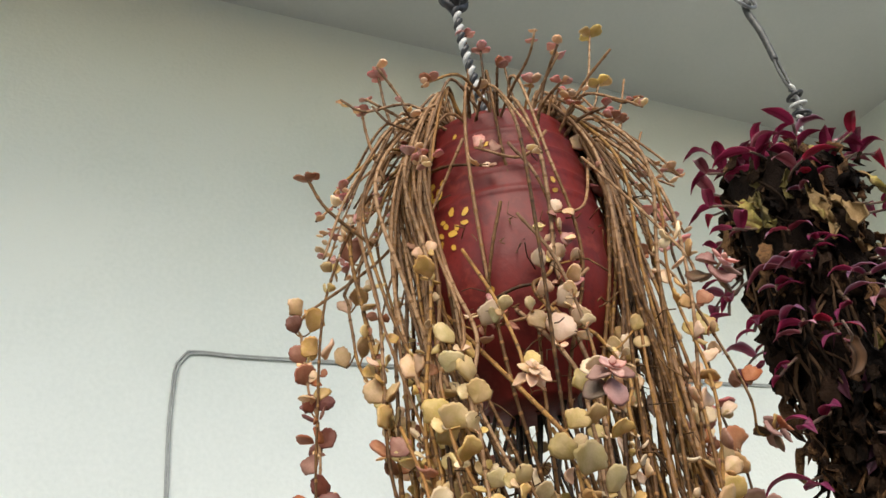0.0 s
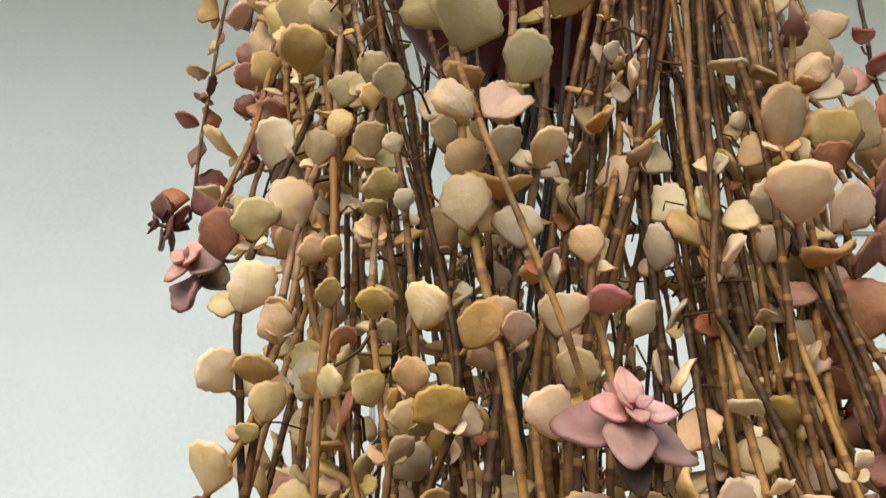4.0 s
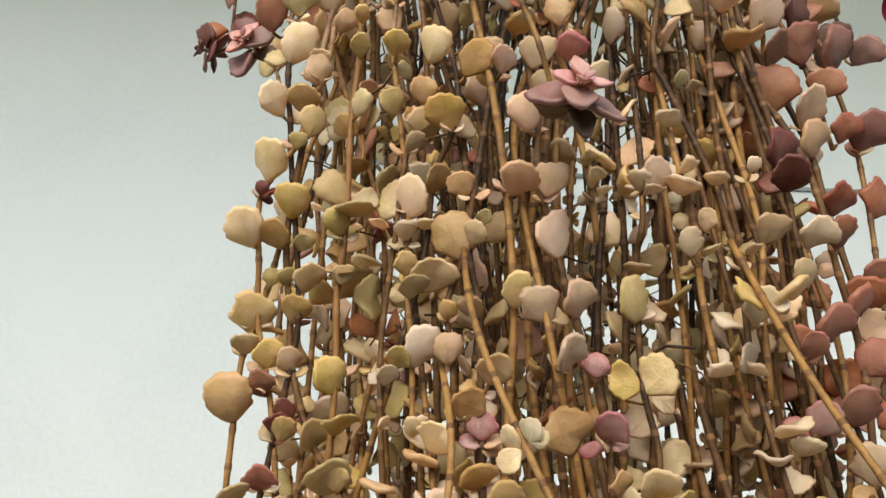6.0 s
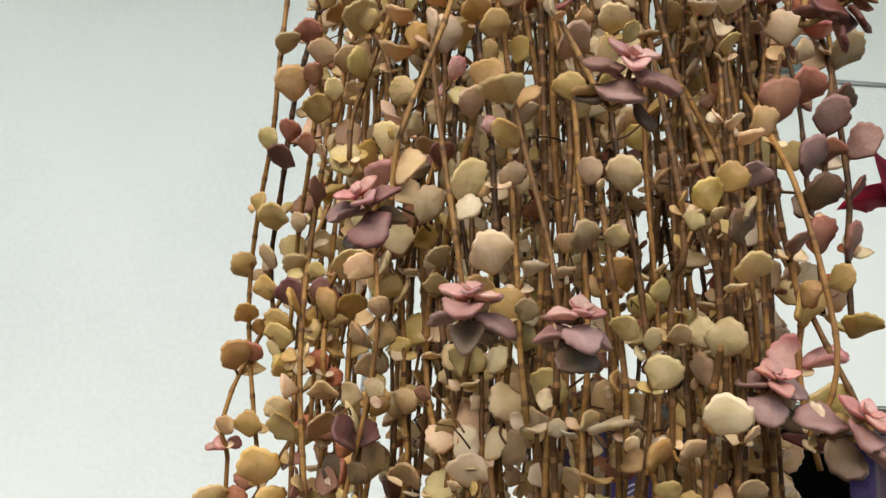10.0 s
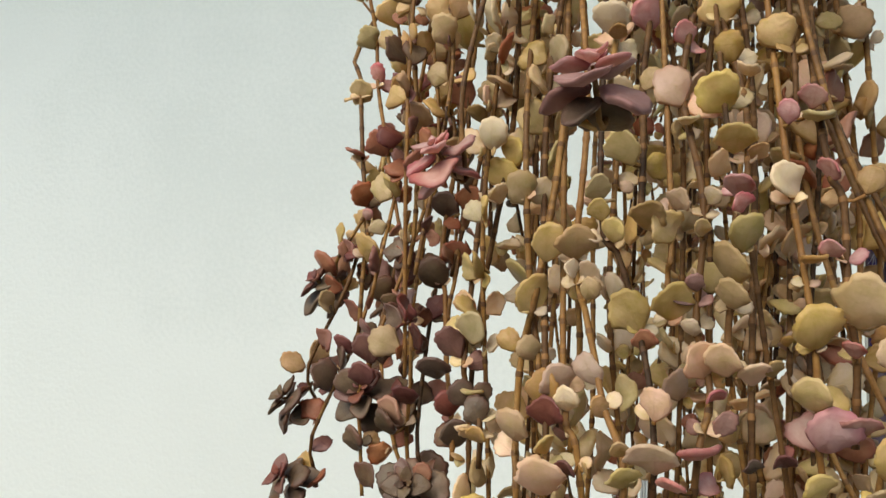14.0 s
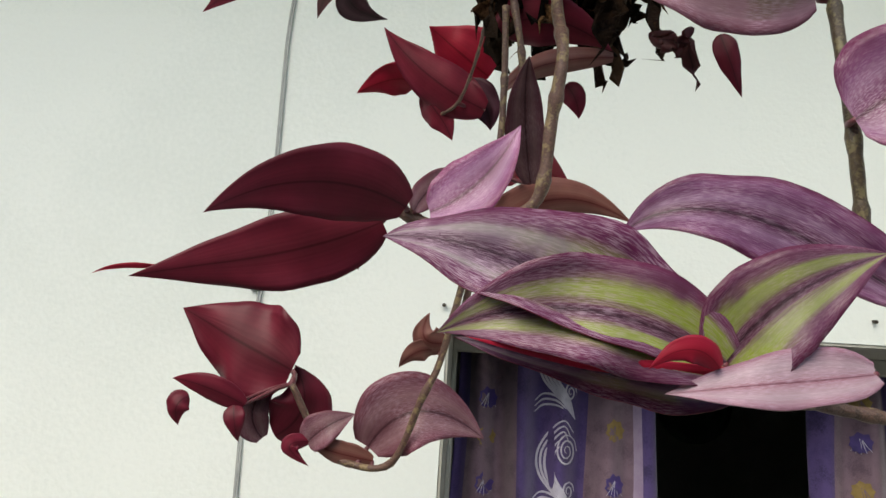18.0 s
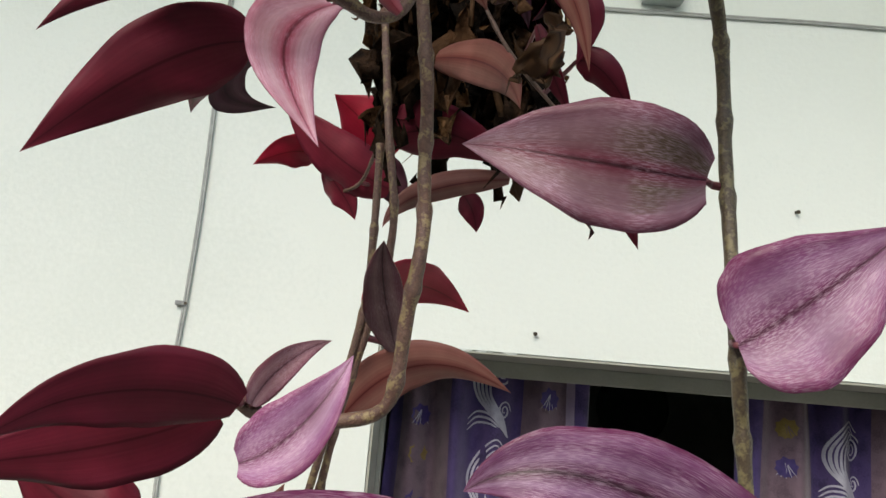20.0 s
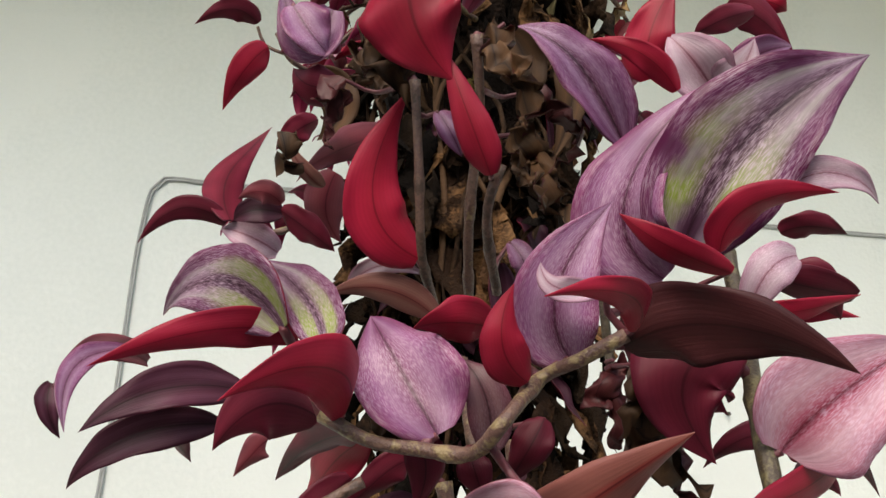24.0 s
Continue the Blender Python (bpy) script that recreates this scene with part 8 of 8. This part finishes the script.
zleaf((0.440, -0.039, 2.143), (0.431, -0.034, 2.126), 0.0104, (0.01, -0.96, -0.29), 's', (0.432, -0.042, 2.139), 0.40)
zleaf((0.487, 0.057, 2.146), (0.486, 0.035, 2.177), 0.0118, (-0.12, 0.81, 0.57), 'q', (0.490, 0.042, 2.162), 0.35)
zleaf((0.513, 0.016, 2.137), (0.530, 0.021, 2.119), 0.0142, (0.35, 0.77, 0.53), 'm', (0.521, 0.014, 2.129), 0.40)
zleaf((0.547, 0.025, 2.137), (0.565, 0.033, 2.107), 0.0099, (0.19, 0.92, 0.35), 'm', (0.557, 0.024, 2.127), 0.40)
zleaf((0.501, 0.131, 2.193), (0.450, 0.165, 2.205), 0.0250, (0.52, 0.56, 0.65), 'p', (0.477, 0.144, 2.200), 0.30)
zleaf((0.462, 0.018, 2.212), (0.445, 0.025, 2.191), 0.0123, (-0.10, 0.92, 0.37), 'w', (0.452, 0.018, 2.201), 0.40)
zleaf((0.480, 0.019, 2.206), (0.461, 0.026, 2.186), 0.0119, (-0.24, -0.97, -0.08), 'w', (0.469, 0.018, 2.199), 0.40)
zleaf((0.473, 0.041, 2.205), (0.466, 0.049, 2.177), 0.0112, (-0.22, 0.92, 0.32), 'w', (0.468, 0.041, 2.191), 0.30)
zleaf((0.517, 0.041, 2.198), (0.531, 0.048, 2.169), 0.0125, (-0.06, -0.96, -0.28), 'w', (0.531, 0.039, 2.187), 0.40)
zleaf((0.542, 0.052, 2.191), (0.552, 0.052, 2.191), 0.0100, (-0.07, -0.92, 0.39), 'b', (0.547, 0.050, 2.184), 0.40)
zleaf((0.547, 0.049, 2.163), (0.560, 0.056, 2.137), 0.0172, (0.41, 0.81, 0.42), 'w', (0.554, 0.048, 2.151), 0.40)
zleaf((0.478, 0.004, 2.223), (0.479, 0.010, 2.204), 0.0114, (0.09, 0.96, 0.27), 'w', (0.481, 0.003, 2.214), 0.40)
zleaf((0.490, 0.044, 2.190), (0.499, 0.051, 2.164), 0.0129, (0.29, 0.89, 0.34), 'w', (0.495, 0.043, 2.180), 0.40)
zleaf((0.447, 0.034, 2.304), (0.433, 0.030, 2.319), 0.0062, (0.36, 0.77, 0.52), 'm', (0.441, 0.029, 2.307), 0.40)
zleaf((0.418, 0.045, 2.371), (0.396, 0.048, 2.371), 0.0092, (0.07, 0.68, 0.73), 'w', (0.409, 0.041, 2.373), 0.40)
zleaf((0.422, 0.048, 2.363), (0.407, 0.057, 2.342), 0.0120, (-0.33, 0.76, 0.57), 'p', (0.415, 0.048, 2.353), 0.35)
zleaf((0.446, 0.023, 2.364), (0.428, 0.022, 2.372), 0.0193, (-0.01, -0.99, -0.14), 'l', (0.437, 0.024, 2.352), 0.50)
zleaf((0.433, 0.020, 2.362), (0.446, 0.024, 2.347), 0.0169, (0.15, -0.98, -0.11), 'l', (0.440, 0.019, 2.351), 0.40)
zleaf((0.450, 0.031, 2.340), (0.434, 0.031, 2.345), 0.0150, (0.19, 0.76, 0.61), 'w', (0.440, 0.029, 2.338), 0.40)
zleaf((0.443, 0.036, 2.329), (0.430, 0.041, 2.319), 0.0097, (-0.16, 0.79, 0.59), 'w', (0.436, 0.035, 2.323), 0.40)
zleaf((0.582, -0.002, 2.362), (0.563, 0.003, 2.353), 0.0093, (-0.05, 0.80, 0.59), 'w', (0.569, -0.002, 2.356), 0.40)
zleaf((0.592, 0.031, 2.387), (0.617, 0.033, 2.372), 0.0143, (0.29, 0.73, 0.62), 'w', (0.601, 0.027, 2.382), 0.40)
zleaf((0.604, 0.028, 2.391), (0.613, 0.028, 2.387), 0.0096, (0.29, 0.66, 0.69), 'p', (0.608, 0.025, 2.387), 0.40)
zleaf((0.559, 0.050, 2.252), (0.586, 0.052, 2.240), 0.0279, (0.12, 0.92, 0.37), 'w', (0.571, 0.047, 2.246), 0.40)
zleaf((0.544, 0.027, 2.233), (0.567, 0.031, 2.213), 0.0114, (0.23, 0.86, 0.46), 'b', (0.554, 0.024, 2.225), 0.40)
zleaf((0.606, 0.052, 2.233), (0.581, 0.059, 2.222), 0.0103, (0.10, 0.94, 0.33), 'w', (0.591, 0.050, 2.231), 0.40)
zleaf((0.612, 0.063, 2.231), (0.631, 0.063, 2.225), 0.0111, (0.12, 0.92, 0.37), 'w', (0.619, 0.058, 2.229), 0.40)
zleaf((0.614, 0.067, 2.218), (0.634, 0.066, 2.215), 0.0089, (0.13, 0.82, 0.55), 'w', (0.624, 0.061, 2.220), 0.40)
zleaf((0.583, -0.018, 2.118), (0.614, 0.022, 2.176), 0.0348, (-0.13, -0.78, 0.61), 'l', (0.602, -0.002, 2.143), 0.20)
zleaf((0.618, 0.042, 2.023), (0.672, 0.034, 2.066), 0.0493, (-0.19, -0.98, 0.05), 'l', (0.637, 0.036, 2.037), 0.40)
zleaf((0.484, 0.139, 1.986), (0.556, 0.132, 2.004), 0.0238, (-0.03, 0.89, 0.45), 'm', (0.516, 0.128, 2.012), 0.35)
zleaf((0.488, 0.185, 2.036), (0.540, 0.242, 2.049), 0.0333, (-0.66, 0.47, 0.58), 'p', (0.508, 0.207, 2.057), 0.30)
zleaf((0.553, 0.183, 2.112), (0.490, 0.162, 2.077), 0.0145, (-0.46, 0.83, 0.33), 'm', (0.512, 0.168, 2.098), 0.40)
zleaf((0.509, 0.174, 2.170), (0.547, 0.076, 2.109), 0.0222, (0.91, 0.40, -0.08), 'm', (0.536, 0.120, 2.145), 0.35)
zleaf((0.509, -0.053, 2.078), (0.527, -0.065, 2.126), 0.0060, (0.05, 0.97, 0.22), 'q', (0.505, -0.061, 2.096), 0.50)
zleaf((0.475, 0.059, 2.136), (0.483, 0.018, 2.071), 0.0292, (0.03, -0.85, 0.53), 'q', (0.465, 0.034, 2.107), 0.45)
zleaf((0.506, -0.003, 2.123), (0.493, -0.005, 2.147), 0.0179, (0.34, 0.91, 0.25), 'q', (0.496, -0.008, 2.134), 0.40)
zleaf((0.417, 0.165, 2.161), (0.416, 0.241, 2.161), 0.0238, (0.70, 0.01, -0.71), 'w', (0.398, 0.200, 2.152), 0.40)
zleaf((0.407, 0.149, 2.142), (0.379, 0.205, 2.143), 0.0124, (0.24, 0.10, 0.97), 'w', (0.392, 0.173, 2.142), 0.30)
zleaf((0.531, 0.225, 2.113), (0.540, 0.229, 2.093), 0.0151, (0.11, 0.97, 0.23), 'w', (0.537, 0.223, 2.103), 0.30)
zleaf((0.564, 0.131, 2.100), (0.582, 0.135, 2.087), 0.0103, (0.32, 0.71, 0.63), 'b', (0.573, 0.129, 2.092), 0.30)
zleaf((0.597, 0.132, 2.101), (0.609, 0.139, 2.072), 0.0121, (0.20, 0.94, 0.29), 'w', (0.601, 0.131, 2.088), 0.30)
zleaf((0.570, 0.093, 2.138), (0.595, 0.097, 2.117), 0.0148, (0.22, 0.88, 0.42), 'w', (0.581, 0.089, 2.132), 0.35)
zleaf((0.565, 0.055, 2.170), (0.594, 0.055, 2.164), 0.0125, (0.01, -1.00, 0.03), 'b', (0.578, 0.048, 2.177), 0.40)
zleaf((0.562, 0.053, 2.132), (0.544, 0.060, 2.106), 0.0099, (-0.26, -0.96, -0.07), 'b', (0.550, 0.052, 2.123), 0.40)
zleaf((0.532, 0.043, 2.137), (0.554, 0.039, 2.150), 0.0091, (-0.06, -0.98, -0.18), 'b', (0.544, 0.038, 2.140), 0.40)
zleaf((0.552, 0.081, 2.146), (0.568, 0.088, 2.114), 0.0083, (0.42, 0.82, 0.39), 'w', (0.560, 0.082, 2.125), 0.30)
zleaf((0.564, 0.087, 2.164), (0.570, 0.093, 2.136), 0.0153, (0.45, 0.85, 0.29), 'w', (0.572, 0.085, 2.153), 0.35)
zleaf((0.472, -0.015, 2.125), (0.472, 0.016, 2.166), 0.0182, (0.36, -0.74, 0.57), 'v', (0.470, -0.002, 2.142), 0.45)
zleaf((0.461, -0.014, 2.134), (0.430, -0.017, 2.153), 0.0178, (0.32, 0.71, 0.63), 'p', (0.454, -0.020, 2.143), 0.45)
zleaf((0.475, 0.053, 2.195), (0.468, 0.060, 2.165), 0.0168, (-0.33, 0.90, 0.29), 'w', (0.477, 0.052, 2.178), 0.35)
zleaf((0.462, 0.062, 2.201), (0.448, 0.065, 2.189), 0.0107, (-0.31, 0.76, 0.57), 'w', (0.457, 0.060, 2.195), 0.35)
zleaf((0.431, 0.145, 1.991), (0.409, 0.139, 1.977), 0.0107, (-0.34, 0.92, 0.16), 'w', (0.420, 0.138, 1.985), 0.30)
zleaf((0.422, 0.124, 1.985), (0.430, 0.127, 1.975), 0.0090, (0.09, 0.93, 0.34), 'w', (0.427, 0.121, 1.980), 0.30)
zleaf((0.379, 0.144, 1.910), (0.345, 0.139, 1.920), 0.0138, (-0.04, 0.93, 0.38), 'w', (0.362, 0.137, 1.917), 0.35)
zleaf((0.353, 0.141, 1.912), (0.349, 0.143, 1.899), 0.0125, (-0.05, 0.98, 0.17), 'w', (0.349, 0.138, 1.907), 0.35)
zleaf((0.374, 0.144, 1.910), (0.377, 0.147, 1.893), 0.0105, (-0.17, 0.97, 0.18), 'w', (0.376, 0.141, 1.902), 0.35)
zleaf((0.409, 0.151, 1.894), (0.431, 0.150, 1.909), 0.0177, (-0.09, -0.99, 0.10), 'm', (0.418, 0.146, 1.902), 0.35)
zleaf((0.440, 0.155, 1.888), (0.410, 0.150, 1.895), 0.0125, (-0.06, 0.94, 0.34), 'm', (0.423, 0.149, 1.891), 0.30)
zleaf((0.410, 0.151, 1.895), (0.410, 0.153, 1.884), 0.0092, (-0.05, 0.98, 0.19), 'w', (0.402, 0.146, 1.892), 0.30)
zleaf((0.473, 0.148, 1.945), (0.463, 0.144, 1.958), 0.0151, (0.10, 0.94, 0.33), 'm', (0.462, 0.142, 1.946), 0.40)
zleaf((0.467, 0.148, 1.941), (0.450, 0.148, 1.932), 0.0111, (-0.19, 0.91, 0.36), 'm', (0.458, 0.143, 1.939), 0.30)
zleaf((0.503, 0.003, 2.312), (0.521, 0.010, 2.286), 0.0118, (0.16, -0.98, -0.16), 'b', (0.512, 0.001, 2.302), 0.50)
zleaf((0.499, -0.007, 2.344), (0.507, 0.001, 2.318), 0.0118, (-0.40, -0.83, -0.39), 'b', (0.498, -0.006, 2.329), 0.50)
zleaf((0.512, 0.002, 2.329), (0.518, 0.008, 2.308), 0.0093, (0.54, 0.74, 0.41), 'b', (0.515, 0.001, 2.318), 0.50)
zleaf((0.456, 0.000, 2.335), (0.468, 0.004, 2.322), 0.0091, (-0.14, -0.92, -0.36), 'b', (0.463, -0.002, 2.329), 0.50)
zleaf((0.451, 0.013, 2.332), (0.444, 0.021, 2.311), 0.0103, (-0.23, 0.88, 0.42), 'b', (0.449, 0.013, 2.319), 0.50)
zleaf((0.435, 0.020, 2.316), (0.441, 0.026, 2.297), 0.0064, (0.08, -0.96, -0.28), 'b', (0.437, 0.020, 2.304), 0.50)
zleaf((0.466, 0.004, 2.352), (0.454, 0.011, 2.335), 0.0099, (-0.25, -0.94, -0.22), 'b', (0.458, 0.004, 2.343), 0.50)
zleaf((0.611, 0.054, 2.080), (0.525, 0.052, 2.087), 0.0464, (0.00, -0.98, -0.20), 'r', (0.569, 0.049, 2.082), 0.35)
zleaf((0.629, 0.035, 1.958), (0.533, 0.024, 1.973), 0.0333, (0.14, -0.97, 0.21), 'v', (0.570, 0.021, 1.980), 0.40)
zleaf((0.456, 0.073, 1.991), (0.387, 0.038, 1.978), 0.0311, (-0.47, 0.73, 0.49), 'w', (0.425, 0.050, 1.993), 0.12)
zleaf((0.445, 0.088, 1.988), (0.346, 0.084, 1.962), 0.0335, (-0.12, 0.94, 0.33), 'w', (0.402, 0.084, 1.971), 0.12)
zleaf((0.352, 0.095, 1.965), (0.322, 0.094, 1.961), 0.0026, (-0.13, 0.76, 0.64), 'p', (0.336, 0.091, 1.964), 0.10)
zleaf((0.563, 0.011, 1.934), (0.458, -0.003, 1.963), 0.0417, (0.22, -0.91, 0.36), 'g', (0.503, -0.002, 1.955), 0.35)
zleaf((0.560, 0.002, 1.930), (0.476, -0.005, 1.933), 0.0361, (0.08, -0.99, 0.06), 'h', (0.516, -0.008, 1.942), 0.50)
zleaf((0.559, -0.001, 1.928), (0.485, -0.008, 1.933), 0.0050, (-0.05, 0.89, 0.46), 'p', (0.524, -0.008, 1.927), 0.20)
zleaf((0.568, 0.026, 1.923), (0.481, 0.017, 1.936), 0.0245, (0.15, -0.90, 0.41), 'g', (0.523, 0.018, 1.928), 0.40)
zleaf((0.560, 0.003, 1.930), (0.607, -0.001, 1.965), 0.0324, (-0.11, -0.99, 0.03), 'h', (0.576, -0.004, 1.949), 0.45)
zleaf((0.600, -0.003, 1.929), (0.541, -0.006, 1.920), 0.0189, (-0.03, -0.90, 0.43), 's', (0.568, -0.009, 1.924), 0.40)
zleaf((0.555, -0.009, 1.928), (0.536, -0.010, 1.927), 0.0086, (-0.08, 0.95, 0.30), 'p', (0.546, -0.014, 1.932), 0.40)
zleaf((0.470, 0.022, 1.976), (0.499, 0.025, 2.009), 0.0228, (-0.05, -0.99, 0.14), 'l', (0.486, 0.021, 1.987), 0.50)
zleaf((0.459, 0.079, 1.991), (0.483, 0.107, 2.020), 0.0126, (0.53, -0.79, 0.31), 'm', (0.467, 0.089, 2.006), 0.35)
zleaf((0.507, 0.115, 2.016), (0.502, 0.057, 2.050), 0.0175, (-0.12, -0.50, -0.86), 'm', (0.502, 0.081, 2.036), 0.30)
zleaf((0.397, 0.156, 1.928), (0.337, 0.164, 1.956), 0.0500, (0.14, 0.99, 0.02), 'w', (0.370, 0.157, 1.940), 0.20)
zleaf((0.388, 0.172, 1.896), (0.396, 0.165, 1.931), 0.0351, (-0.36, 0.90, 0.26), 'w', (0.402, 0.166, 1.911), 0.35)
zleaf((0.381, 0.174, 1.894), (0.392, 0.168, 1.928), 0.0188, (-0.01, -0.98, -0.18), 'm', (0.377, 0.167, 1.910), 0.30)
zleaf((0.437, 0.158, 1.894), (0.493, 0.161, 1.901), 0.0409, (0.03, -0.98, 0.19), 'm', (0.461, 0.152, 1.912), 0.45)
zleaf((0.429, 0.357, 2.168), (0.377, 0.359, 2.159), 0.0322, (-0.11, 0.65, 0.75), 'p', (0.407, 0.353, 2.169), 0.35)
zleaf((0.430, 0.359, 2.160), (0.456, 0.366, 2.126), 0.0293, (0.30, 0.87, 0.40), 'w', (0.444, 0.358, 2.143), 0.35)
zleaf((0.480, 0.351, 2.146), (0.399, 0.340, 2.204), 0.0409, (0.11, 0.94, 0.33), 'w', (0.437, 0.343, 2.168), 0.35)
zleaf((0.482, 0.365, 2.180), (0.434, 0.358, 2.217), 0.0577, (0.25, 0.84, 0.48), 'p', (0.458, 0.358, 2.196), 0.30)
zleaf((0.461, 0.358, 2.167), (0.485, 0.364, 2.134), 0.0308, (0.13, -0.99, -0.09), 'w', (0.479, 0.356, 2.152), 0.35)
zleaf((0.445, 0.053, 2.146), (0.369, 0.063, 2.120), 0.0200, (-0.00, 0.93, 0.37), 'w', (0.410, 0.051, 2.142), 0.35)
zleaf((0.441, 0.080, 2.129), (0.358, 0.089, 2.081), 0.0371, (-0.26, 0.77, 0.59), 'w', (0.405, 0.078, 2.114), 0.30)
zleaf((0.468, -0.010, 2.125), (0.436, -0.005, 2.113), 0.0214, (0.04, 0.96, 0.26), 'w', (0.450, -0.014, 2.129), 0.35)
zleaf((0.489, 0.191, 2.131), (0.554, 0.193, 2.121), 0.0329, (0.06, 0.82, 0.57), 'w', (0.519, 0.186, 2.135), 0.35)
zleaf((0.625, 0.029, 2.277), (0.589, 0.029, 2.283), 0.0142, (0.13, 0.59, 0.80), 'w', (0.603, 0.026, 2.279), 0.35)
zleaf((0.586, 0.024, 2.267), (0.620, 0.020, 2.275), 0.0087, (-0.02, 0.82, 0.57), 'p', (0.600, 0.019, 2.268), 0.30)
zleaf((0.602, 0.046, 2.260), (0.589, 0.041, 2.281), 0.0156, (0.55, 0.64, 0.53), 'w', (0.592, 0.041, 2.266), 0.35)
zleaf((0.550, 0.021, 2.266), (0.575, 0.028, 2.238), 0.0258, (0.41, 0.74, 0.54), 'w', (0.555, 0.020, 2.252), 0.35)
zleaf((0.534, -0.007, 2.242), (0.554, 0.001, 2.212), 0.0121, (0.02, -0.97, -0.26), 'b', (0.540, -0.003, 2.226), 0.60)
zleaf((0.535, 0.012, 2.247), (0.538, 0.021, 2.221), 0.0105, (0.31, 0.89, 0.33), 'b', (0.535, 0.012, 2.233), 0.50)
zleaf((0.514, 0.010, 2.229), (0.505, 0.017, 2.212), 0.0118, (0.29, 0.93, 0.24), 'w', (0.509, 0.009, 2.220), 0.40)
zleaf((0.559, 0.009, 2.247), (0.564, 0.017, 2.223), 0.0114, (-0.34, -0.87, -0.35), 'b', (0.553, 0.013, 2.238), 0.50)
zleaf((0.494, 0.015, 2.220), (0.500, 0.020, 2.206), 0.0101, (0.07, 0.94, 0.32), 'w', (0.496, 0.013, 2.213), 0.40)
zleaf((0.474, 0.023, 2.235), (0.468, 0.029, 2.220), 0.0130, (-0.32, -0.92, -0.25), 'b', (0.471, 0.022, 2.227), 0.40)
zleaf((0.433, 0.137, 2.408), (0.436, 0.148, 2.377), 0.0225, (0.05, -0.94, -0.32), 'b', (0.446, 0.142, 2.393), 0.60)
zleaf((0.460, 0.108, 2.404), (0.474, 0.113, 2.386), 0.0120, (0.12, -0.97, -0.19), 'b', (0.459, 0.112, 2.392), 0.60)
zleaf((0.518, 0.075, 2.398), (0.525, 0.086, 2.367), 0.0195, (-0.18, -0.92, -0.34), 'b', (0.526, 0.080, 2.383), 0.60)
zleaf((0.519, 0.078, 2.352), (0.543, 0.087, 2.319), 0.0161, (-0.00, -0.96, -0.27), 'b', (0.533, 0.083, 2.335), 0.60)
zleaf((0.547, 0.094, 2.415), (0.545, 0.114, 2.360), 0.0180, (-0.32, -0.90, -0.31), 'b', (0.552, 0.103, 2.388), 0.60)
